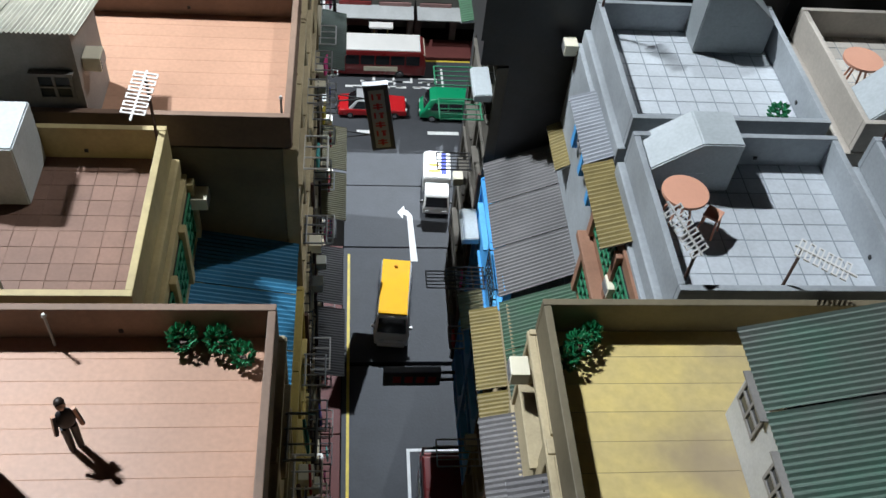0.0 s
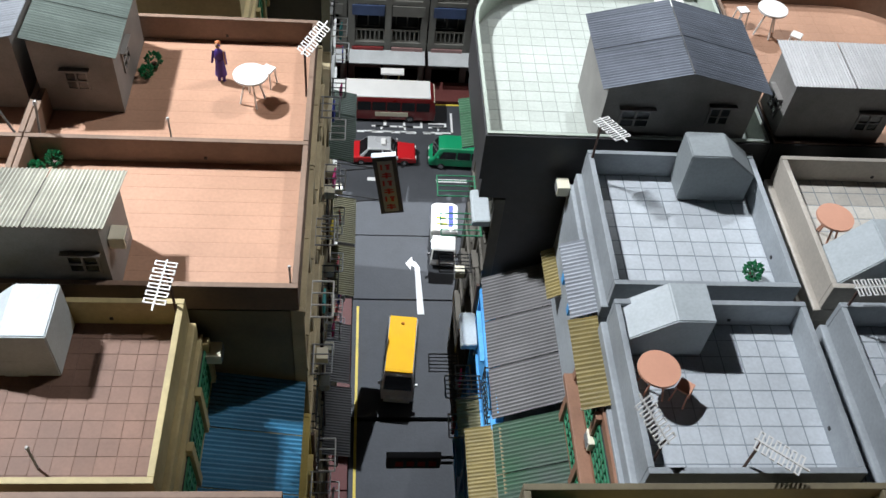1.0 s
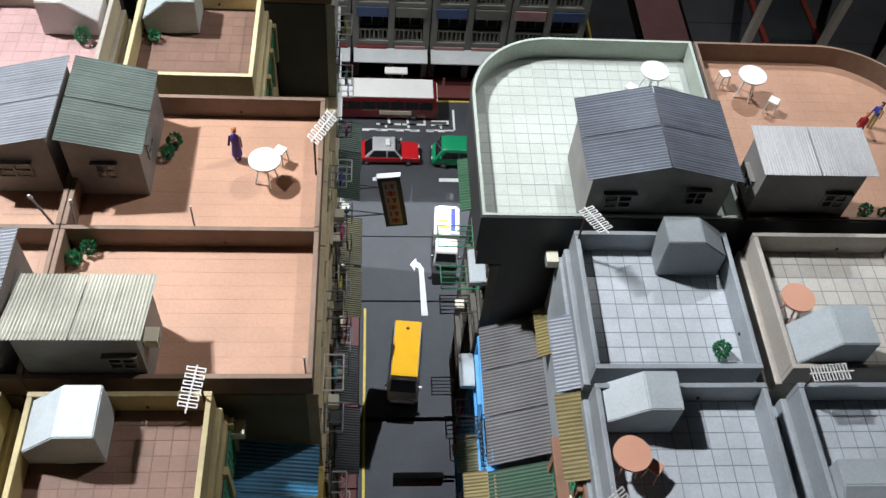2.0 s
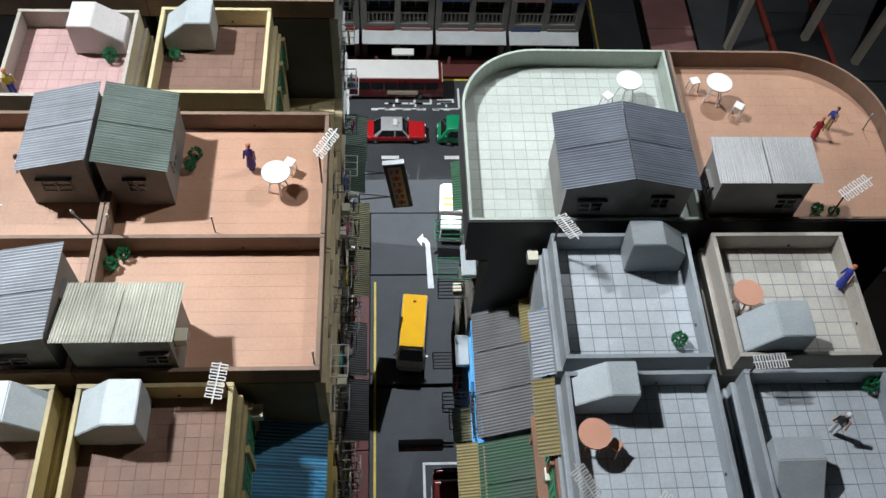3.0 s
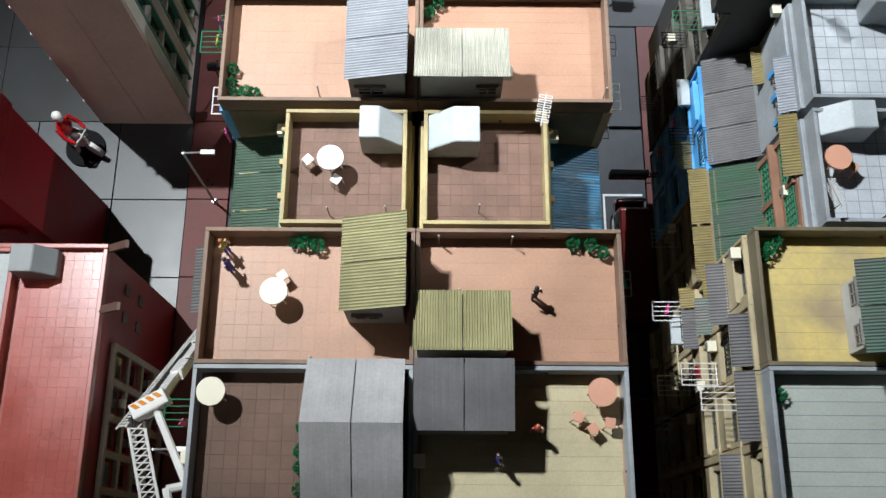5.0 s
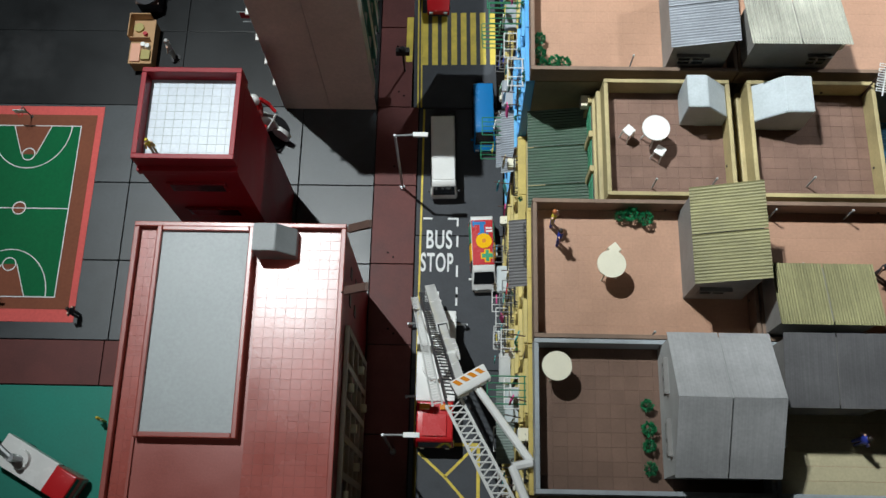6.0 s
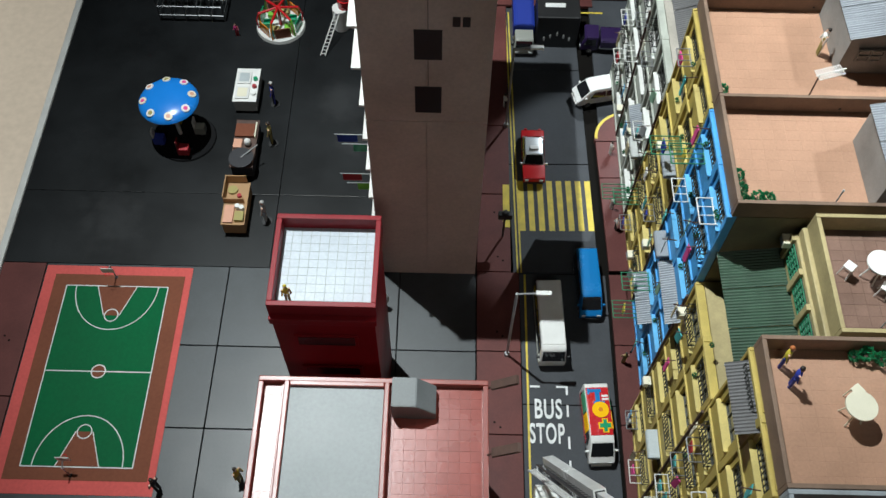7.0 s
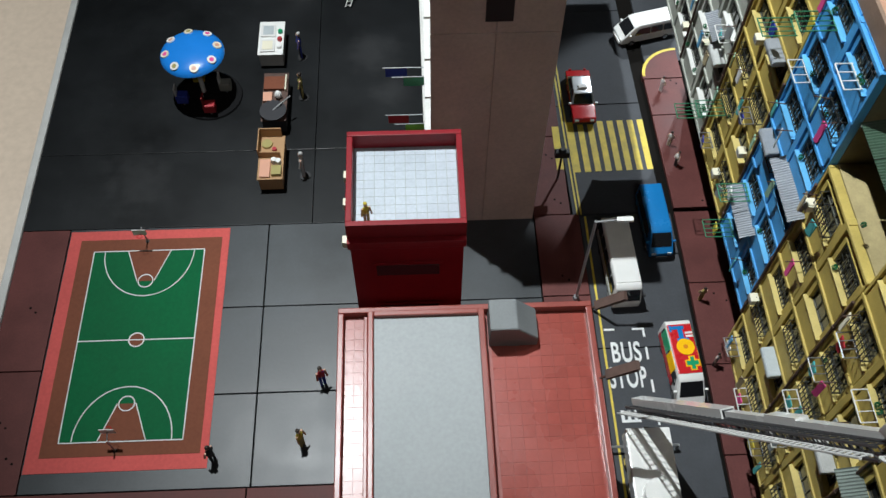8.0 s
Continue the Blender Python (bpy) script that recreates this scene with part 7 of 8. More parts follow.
def shell(q, profile, width, belt, top, taper=0.12, bevel=0.012, nose=0.0):
    """A car body: a side outline drawn out across its width, drawn in above the belt line."""
    prism(q, profile, "y", -width / 2, width / 2)
    for v in q.verts:
        if v.co.z > belt:
            v.co.y *= 1 - taper * (v.co.z - belt) / (top - belt)
        v.co.y *= 1 - nose * max(0, v.co.x) ** 2
    bmesh.ops.bevel(q, geom=q.edges[:], offset=bevel, segments=3, affect="EDGES", profile=0.6)
    return q


def flank(width, belt, top, taper, z):
    return width / 2 * (1 - taper * max(0, z - belt) / (top - belt))


def side_glass(t, pts, width, belt, top, taper, mat=None, name="side_window", out=0.004):
    for s in (1, -1):
        q = fresh()
        a = [q.verts.new((x, s * (flank(width, belt, top, taper, z) + out), z)) for x, z in pts]
        c = [q.verts.new((x, s * (flank(width, belt, top, taper, z) - 0.01), z)) for x, z in pts]
        q.faces.new(a); q.faces.new(c[::-1])
        for i in range(len(pts)):
            j = (i + 1) % len(pts)
            q.faces.new((a[i], a[j], c[j], c[i]))
        bmesh.ops.recalc_face_normals(q, faces=q.faces[:])
        part(name, q, mat or CARGLASS, t)


def cross_glass(t, a, b, width, belt, top, taper, name="windscreen", margin=0.86, out=0.004, mat=None, nose=0.0):
    """A pane across the car between two points of the side outline."""
    (xa, za), (xb, zb) = a, b
    n = Vector((zb - za, 0, xa - xb)).normalized()
    if n.z < 0:
        n = -n
    q = fresh()
    pts = []
    for f, s in ((0.08, -1), (0.08, 1), (0.92, 1), (0.92, -1)):
        x, z = xa + (xb - xa) * f, za + (zb - za) * f
        y = s * flank(width, belt, top, taper, z) * margin * (1 - nose * max(0, x) ** 2)
        pts.append(Vector((x, y, z)))
    hi = [q.verts.new(p + n * out) for p in pts]
    lo = [q.verts.new(p - n * 0.012) for p in pts]
    q.faces.new(hi); q.faces.new(lo[::-1])
    for i in range(4):
        j = (i + 1) % 4
        q.faces.new((hi[i], hi[j], lo[j], lo[i]))
    bmesh.ops.recalc_face_normals(q, faces=q.faces[:])
    part(name, q, mat or CARGLASS, t)


def lamps(t, x, y, z, rear=None):
    for s in (1, -1):
        q = fresh(); box(q, x - 0.02, x + 0.006, s * y - 0.025, s * y + 0.025, z - 0.016, z + 0.016, 0.006)
        part("headlight", q, LAMP_GLASS, t)
        if rear is not None:
            q = fresh(); box(q, rear - 0.006, rear + 0.015, s * y - 0.018, s * y + 0.018, z, z + 0.05, 0.005)
            part("tail_light", q, RED_PAINT, t)


def mirrors(t, x, y, z, mat):
    for s in (1, -1):
        q = fresh(); box(q, x - 0.012, x + 0.012, s * y - 0.018, s * y + 0.018, z, z + 0.028, 0.004)
        part("wing_mirror", q, mat, t)


def taxi(x, y, rz, label):
    L, Wd, H = 0.87, 0.325, 0.27
    t = thing("taxi", x, y, 0.0, label, "taxi", "taxis", rz)
    h = L / 2
    body = [(-h, 0.05), (h, 0.05), (h, 0.105), (h - 0.02, 0.135), (h - 0.22, 0.15), (-h + 0.14, 0.152), (-h + 0.01, 0.14)]
    q = shell(fresh(), body, Wd, 0.15, 0.16, 0.0, 0.014, 0.35)
    part("body", q, RED_PAINT, t, smooth=True)
    cab = [(h - 0.24, 0.14), (h - 0.34, H), (-h + 0.24, H), (-h + 0.12, 0.14)]
    q = shell(fresh(), cab, Wd * 0.95, 0.15, H, 0.2, 0.012)
    part("cabin", q, SILVER_PAINT, t, "silver cabin roof", True)
    cross_glass(t, (h - 0.24, 0.145), (h - 0.34, H), Wd * 0.95, 0.15, H, 0.2)
    cross_glass(t, (-h + 0.12, 0.145), (-h + 0.24, H), Wd * 0.95, 0.15, H, 0.2, "rear_window")
    side_glass(t, [(h - 0.27, 0.158), (h - 0.345, H - 0.015), (0.0, H - 0.015), (0.0, 0.158)], Wd * 0.95, 0.15, H, 0.2)
    side_glass(t, [(-0.02, 0.158), (-0.02, H - 0.015), (-h + 0.25, H - 0.015), (-h + 0.18, 0.158)], Wd * 0.95, 0.15, H, 0.2)
    q = fresh(); box(q, -0.03, 0.03, -0.06, 0.06, H, H + 0.03, 0.006)
    part("roof_sign", q, WHITE, t)
    for sx in (h - 0.15, -h + 0.15):
        for sy in (1, -1):
            wheel(t, sx, sy * (Wd / 2 - 0.025), 0.052)
    lamps(t, h, 0.1, 0.105, -h)
    mirrors(t, h - 0.25, Wd / 2 + 0.012, 0.15, SILVER_PAINT)
    for sx in (h, -h):
        q = fresh(); box(q, sx - 0.015, sx + 0.015, -Wd / 2 + 0.03, Wd / 2 - 0.03, 0.045, 0.075, 0.006)
        part("bumper", q, BLACK, t)
    return t


taxi(-4.19, 7.32, -90, "red taxi with a silver roof on the road")
taxi(0.3, 9.38, 0, "red taxi with a silver roof at the crossing")


def van(x, y, rz, paint, lower, label, L=0.9, Wd=0.3, H=0.36, roof=None, ribs=False, screen=0.16, name="van", wide=0.37):
    t = thing(name, x, y, 0.0, label, "van", "", rz)
    h = L / 2
    prof = [(-h, 0.06), (h - 0.01, 0.06), (h, 0.14), (h - 0.05, 0.19), (h - screen - 0.03, H - 0.02), (h - screen - 0.1, H), (-h + 0.03, H), (-h, H - 0.04)]
    q = shell(fresh(), prof, Wd, 0.2, H, 0.14, 0.018, 0.25)
    part("body", q, lower, t, smooth=True)
    cross_glass(t, (h - 0.05, 0.19), (h - screen - 0.03, H - 0.02), Wd, 0.2, H, 0.14, nose=0.25)
    cross_glass(t, (-h, 0.2), (-h, H - 0.05), Wd, 0.2, H, 0.14, "rear_window", 0.75)
    x0 = h - screen - 0.08
    step = (x0 + h - 0.06) / 3
    for k in range(3):
        a, c = x0 - k * step - 0.01, x0 - (k + 1) * step + 0.01
        side_glass(t, [(a + (0.05 if k == 0 else 0), 0.2), (a, H - 0.055), (c, H - 0.055), (c, 0.2)], Wd, 0.2, H, 0.14)
    if roof:
        q = fresh(); box(q, -h + (0.02 if ribs else 0.07), h - screen - (0.055 if ribs else 0.1), -Wd * (0.41 if ribs else wide), Wd * (0.41 if ribs else wide), H - 0.012, H + 0.008, 0.008)
        ob = part("roof", q, roof, t)
        if ribs:
            for k in range(7):
                yy = -Wd * 0.36 + k * Wd * 0.12
                q = fresh(); box(q, -h + 0.05, h - screen - 0.08, yy - 0.006, yy + 0.006, H + 0.0085, H + 0.013)
                part("rib", q, roof, ob)
    for sx in (h - 0.17, -h + 0.18):
        for sy in (1, -1):
            wheel(t, sx, sy * (Wd / 2 - 0.025), 0.056)
    lamps(t, h - 0.005, 0.095, 0.135, -h)
    mirrors(t, h - 0.12, Wd / 2 + 0.012, 0.21, lower)
    q = fresh(); box(q, h - 0.012, h + 0.012, -Wd / 2 + 0.04, Wd / 2 - 0.04, 0.055, 0.095, 0.008)
    part("bumper", q, BLACK if lower is not WHITE_PAINT else WHITE_PAINT, t)
    return t


school = van(0.482, 6.05, -95, YELLOW_PAINT, WHITE_PAINT, "yellow-roofed white school van on the narrow street", 0.9, 0.36, 0.39, YELLOW_PAINT, True, 0.1)
q = fresh(); ball(q, -0.33, 0, 0.405, 0.02, 0.02, 0.014); part("roof_lamp", q, AMBER, school)
blue = van(-3.55, 5.24, -88, BLUE_PAINT, BLUE_PAINT, "glossy azure blue van on the road", 0.9, 0.3, 0.36)
ad = van(-3.55, 3.35, -87, RED_PAINT, WHITE_PAINT, "white delivery van with a bright red, blue and yellow roof", 0.92, 0.32, 0.36, RED_PAINT, wide=0.415)
# coloured shapes on the van's roof
for m, boxes in ((BLUE_PAINT, ((-0.345, -0.19, -0.03, 0.025), (-0.365, -0.325, -0.105, 0.045), (-0.375, -0.3, -0.118, -0.095), (-0.215, -0.185, -0.055, 0.075))), (YELLOW_PAINT, ((0.0, 0.17, 0.015, 0.085), (0.045, 0.125, -0.03, 0.125))),
                 (WHITE, ((-0.29, -0.265, 0.045, 0.125), (-0.25, -0.225, 0.045, 0.125)))):
    for k, (x0, x1, y0, y1) in enumerate(boxes):
        q = fresh(); box(q, x0, x1, y0, y1, 0.368, 0.372 + 0.0006 * k)
        part("roof_mark", q, m, ad)
for k, (x0, x1, y0, y1) in enumerate(((0.012, 0.158, 0.03, 0.07), (0.06, 0.11, -0.018, 0.113))):
    q = fresh(); box(q, x0, x1, y0, y1, 0.3735, 0.3755 + 0.0006 * k); part("roof_mark", q, GREEN_PAINT, ad)
q = fresh(); cone(q, -0.11, 0.015, 0.368, 0.3745, 0.098, 0.098, 28); part("roof_mark", q, YELLOW_PAINT, ad)
q = fresh(); cone(q, -0.11, 0.015, 0.3746, 0.3765, 0.026, 0.026, 18); part("roof_mark", q, AMBER, ad)
# bright panels along its flanks
for pts, m in ((((-0.4, 0.09), (-0.4, 0.19), (0.2, 0.19), (0.2, 0.09)), RED_PAINT), (((-0.36, 0.2), (-0.36, 0.33), (-0.12, 0.33), (-0.12, 0.2)), GREEN_PAINT), (((-0.1, 0.2), (-0.1, 0.33), (0.12, 0.33), (0.12, 0.2)), YELLOW_PAINT)):
    side_glass(ad, pts, 0.32, 0.2, 0.36, 0.14, m, "side_panel", 0.006)
white_van = van(-3.14, 8.5, 194, WHITE_PAINT, WHITE_PAINT, "white passenger van coming out of the cross road", 0.86, 0.3, 0.35)
green_van = van(1.3, 9.33, 178, GREEN_PAINT, GREEN_PAINT, "bright green post van at the crossing", 0.8, 0.32, 0.36, screen=0.1)
for v in (blue, ad, white_van, green_van, school):
    tagged(v, group="parked vans")


def minibus(x, y, rz):
    L, Wd, H = 1.04, 0.34, 0.43
    t = thing("minibus", x, y, 0, "grey and white minibus parked beside the kerb", "minibus", "", rz)
    h = L / 2
    prof = [(-h, 0.06), (h, 0.06), (h + 0.005, 0.2), (h - 0.05, H - 0.03), (h - 0.1, H), (-h + 0.04, H), (-h, H - 0.04)]
    q = shell(fresh(), prof, Wd, 0.22, H, 0.1, 0.022, 0.12)
    part("body", q, WHITE_PAINT, t, smooth=True)
    q = fresh(); box(q, -h + 0.04, h - 0.12, -Wd * 0.42, Wd * 0.42, H - 0.01, H + 0.01, 0.01)
    part("roof", q, WHITE_PAINT, t)
    cross_glass(t, (h + 0.005, 0.2), (h - 0.05, H - 0.03), Wd, 0.22, H, 0.1, nose=0.12)
    cross_glass(t, (-h, 0.22), (-h, H - 0.05), Wd, 0.22, H, 0.1, "rear_window", 0.75)
    for k in range(5):
        a = h - 0.1 - k * 0.185
        side_glass(t, [(a, 0.22), (a - 0.01, H - 0.06), (a - 0.165, H - 0.06), (a - 0.165, 0.22)], Wd, 0.22, H, 0.1)
    side_glass(t, [(h - 0.02, 0.1), (h - 0.02, 0.15), (-h + 0.03, 0.15), (-h + 0.03, 0.1)], Wd, 0.22, H, 0.1, GREY_PAINT, "stripe", 0.003)
    for sx in (h - 0.18, -h + 0.24):
        for sy in (1, -1):
            wheel(t, sx, sy * (Wd / 2 - 0.025), 0.062)
    lamps(t, h, 0.11, 0.13, -h)
    mirrors(t, h - 0.03, Wd / 2 + 0.016, 0.26, BLACK)
    return t


minibus(-4.07, 4.65, -88)


def double_decker(x, y, rz, mats, label, L=1.72):
    Wd, H = 0.4, 0.68
    lower, upper = mats
    t = thing("double_decker_bus", x, y, 0, label, "bus", "", rz)
    h = L / 2
    q = shell(fresh(), [(-h, 0.06), (h, 0.06), (h, 0.36), (-h, 0.36)], Wd, 0.5, 0.6, 0, 0.02)
    part("lower_deck", q, lower, t, smooth=True)
    q = shell(fresh(), [(-h, 0.361), (h, 0.361), (h - 0.03, H - 0.03), (h - 0.06, H), (-h + 0.03, H), (-h, H - 0.03)], Wd, 0.5, H, 0.05, 0.02)
    part("upper_deck", q, lower, t, smooth=True)
    q = fresh(); box(q, -h + 0.03, h - 0.07, -Wd * 0.46, Wd * 0.46, H - 0.006, H + 0.016, 0.012)
    part("roof", q, upper, t)
    for z0, z1 in ((0.2, 0.33), (0.44, 0.58)):
        for k in range(8):
            a = h - 0.06 - k * (L - 0.1) / 8
            side_glass(t, [(a, z0), (a, z1), (a - (L - 0.1) / 8 + 0.02, z1), (a - (L - 0.1) / 8 + 0.02, z0)], Wd, 0.5, H, 0.05)
        cross_glass(t, (h, z0), (h - (0.02 if z0 > 0.4 else 0), z1), Wd, 0.5, H, 0.05, "windscreen", 0.85)
    side_glass(t, [(0.1, 0.345), (0.1, 0.425), (0.62, 0.425), (0.62, 0.345)], Wd, 0.5, H, 0.05, CREAM, "advert_panel", 0.006)
    for sx in (h - 0.32, -h + 0.4, -h + 0.26):
        for sy in (1, -1):
            wheel(t, sx, sy * (Wd / 2 - 0.03), 0.075, 0.06)
    lamps(t, h, 0.13, 0.13, -h)
    return t


def coach(x, y, rz):
    """A single-deck bus: lower body, window band, roof."""
    L, Wd, H = 1.74, 0.4, 0.43
    t = thing("single_deck_bus", x, y, 0, "maroon single-deck bus with a cream roof at the far kerb", "bus", "", rz)
    h = L / 2
    q = shell(fresh(), [(-h, 0.05), (h, 0.05), (h + 0.01, 0.2), (h - 0.02, H - 0.03), (h - 0.06, H), (-h + 0.04, H), (-h, H - 0.03)], Wd, 0.22, H, 0.06, 0.02)
    part("body", q, MAROON_PAINT, t, smooth=True)
    q = fresh(); box(q, -h + 0.03, h - 0.07, -Wd * 0.46, Wd * 0.46, H - 0.006, H + 0.016, 0.012)
    part("roof", q, WHITE, t, "cream-white roof")
    q = fresh(); box(q, -h + 0.01, h - 0.01, -Wd * 0.475, Wd * 0.475, H - 0.05, H - 0.042, 0.003)
    part("gutter", q, CREAM, t)
    for k in range(8):
        a = h - 0.08 - k * (L - 0.14) / 8
        side_glass(t, [(a, 0.22), (a, H - 0.07), (a - (L - 0.14) / 8 + 0.02, H - 0.07), (a - (L - 0.14) / 8 + 0.02, 0.22)], Wd, 0.22, H, 0.06)
    cross_glass(t, (h + 0.01, 0.2), (h - 0.02, H - 0.05), Wd, 0.22, H, 0.06)
    cross_glass(t, (-h, 0.22), (-h, H - 0.05), Wd, 0.22, H, 0.06, "rear_window", 0.8)
    side_glass(t, [(0.05, 0.12), (0.05, 0.19), (0.5, 0.19), (0.5, 0.12)], Wd, 0.22, H, 0.06, CREAM, "advert_panel", 0.006)
    for sx in (h - 0.34, -h + 0.36):
        for sy in (1, -1):
            wheel(t, sx, sy * (Wd / 2 - 0.03), 0.07, 0.06)
    lamps(t, h, 0.13, 0.12, -h)


coach(0.14, 10.27, 0)
double_decker(0.84, 3.3, 90, (MAROON_PAINT, MAROON_PAINT), "dark maroon double-decker bus in the shade of the street", 1.5)
double_decker(0.78, 0.9, 90, (DARK_CLOTH, MAROON_PAINT), "dark double-decker bus in the shade of the street", 1.5)


def truck(x, y, rz, cab, load, label, L=1.0, Wd=0.32, tall=0.4, name="lorry"):
    t = thing(name, x, y, 0, label, "lorry", "lorries", rz)
    h = L / 2
    q = fresh(); box(q, -h, h - 0.02, -Wd / 2 + 0.04, Wd / 2 - 0.04, 0.07, 0.11, 0.006)
    part("chassis", q, BLACK, t)
    prof = [(h - 0.26, 0.07), (h, 0.07), (h, 0.17), (h - 0.05, 0.31), (h - 0.08, 0.33), (h - 0.26, 0.33)]
    q = shell(fresh(), prof, Wd * 0.95, 0.18, 0.33, 0.1, 0.014)
    part("cab", q, cab, t, smooth=True)
    cross_glass(t, (h, 0.17), (h - 0.05, 0.31), Wd * 0.95, 0.18, 0.33, 0.1)
    side_glass(t, [(h - 0.05, 0.18), (h - 0.085, 0.29), (h - 0.22, 0.29), (h - 0.22, 0.18)], Wd * 0.95, 0.18, 0.33, 0.1)
    q = fresh(); box(q, -h, h - 0.28, -Wd / 2, Wd / 2, 0.11, 0.14, 0.006)
    part("bed", q, METAL, t)
    if load:
        q = fresh(); prism(q, [(-Wd / 2, 0.14), (Wd / 2, 0.14), (Wd / 2, tall - 0.03), (Wd / 2 - 0.05, tall), (-Wd / 2 + 0.05, tall), (-Wd / 2, tall - 0.03)], "x", -h, h - 0.29)
        bmesh.ops.bevel(q, geom=q.edges[:], offset=0.01, segments=2, affect="EDGES")
        part("load_cover", q, load, t)
    for sx in (h - 0.14, -h + 0.2):
        for sy in (1, -1):
            wheel(t, sx, sy * (Wd / 2 - 0.03), 0.06)
    lamps(t, h, 0.1, 0.11)
    mirrors(t, h - 0.06, Wd / 2 + 0.014, 0.2, BLACK)
    return t


truck(-4.28, 9.75, -90, GREY_PAINT, NAVY_PAINT, "small lorry with a deep blue tarpaulin")
lorry = truck(1.03, 7.84, -93, WHITE_PAINT, WHITE_PAINT, "white box lorry with yellow and blue panels on its roof", 0.74, 0.32, 0.39)
for name, x0, x1, y0, y1, m, l in (("roof_panel", -0.04, 0.0, -0.1, 0.04, YELLOW_CLOTH, "yellow roof panel"), ("roof_panel", -0.14, -0.1, -0.1, 0.02, YELLOW_CLOTH, "yellow roof panel"), ("roof_panel", -0.33, 0.03, 0.045, 0.105, BLUE_CLOTH, "blue roof panel")):
    q = fresh(); box(q, x0, x1, y0, y1, 0.388, 0.396, 0.002); part(name, q, m, lorry, l)
van(0.19, 2.26, -90, WHITE_PAINT, WHITE_PAINT, "white van standing in the shade of the narrow street", 0.88, 0.3, 0.36)
brown = truck(0.86, 3.46, -90, SHED_WALL, None, "dark brown open lorry with a grey cab in the street", 1.6, 0.38)
for x0, x1, y0, y1 in ((-0.78, 0.5, -0.19, -0.165), (-0.78, 0.5, 0.165, 0.19), (-0.8, -0.775, -0.19, 0.19), (0.495, 0.52, -0.19, 0.19)):
    q = fresh(); box(q, x0, x1, y0, y1, 0.1405, 0.27, 0.005); part("side_board", q, MAROON_PAINT, brown, "dark red-brown side board")
q = fresh(); box(q, -0.77, 0.49, -0.16, 0.16, 0.1405, 0.2, 0.01); part("load", q, RUST, brown, "rust-brown load")
q = fresh()
for y in (-0.17, 0.17):
    rod(q, (-0.76, y, 0.27), (-0.76, y, 0.42), 0.014, 8)
rod(q, (-0.76, -0.18, 0.42), (-0.76, 0.18, 0.42), 0.014, 8)
part("headboard_frame", q, BLACK, brown)
q = fresh()
for y in (0.2, 0.27):
    rod(q, (-0.66, y, 0.3), (-0.1, y, 0.3), 0.009, 6)
for k in range(6):
    rod(q, (-0.62 + k * 0.1, 0.2, 0.3), (-0.62 + k * 0.1, 0.27, 0.3), 0.007, 6)
part("ladder", q, RUST, brown, "short rusty ladder")
truck(-2.96, 9.5, 178, PURPLE_PAINT, PURPLE_PAINT, "dark violet lorry behind the black box", 0.9, 0.32, 0.3)
q = fresh(); box(q, -0.32, 0.32, -0.28, 0.28, 0, 0.62, 0.02)
t = thing("black_booth", -3.78, 9.75, 0, "black booth with pale shapes on its front", "booth")
part("shell", q, BLACK, t)
for k, x in enumerate((-0.19, -0.1, 0.0, 0.1, 0.19)):
    q = fresh(); ball(q, x, -0.284, 0.24 + 0.05 * (1 - abs(k - 2)), 0.016, 0.006, 0.045)
    part("relief", q, STATUE_GREY, t)
for x0, x1 in ((-0.2, 0.1),):
    q = fresh(); box(q, x0, x1, -0.06, 0.02, 0.6205, 0.625)
    part("roof_bar", q, WHITE, t, "white lettering shown as a bar")


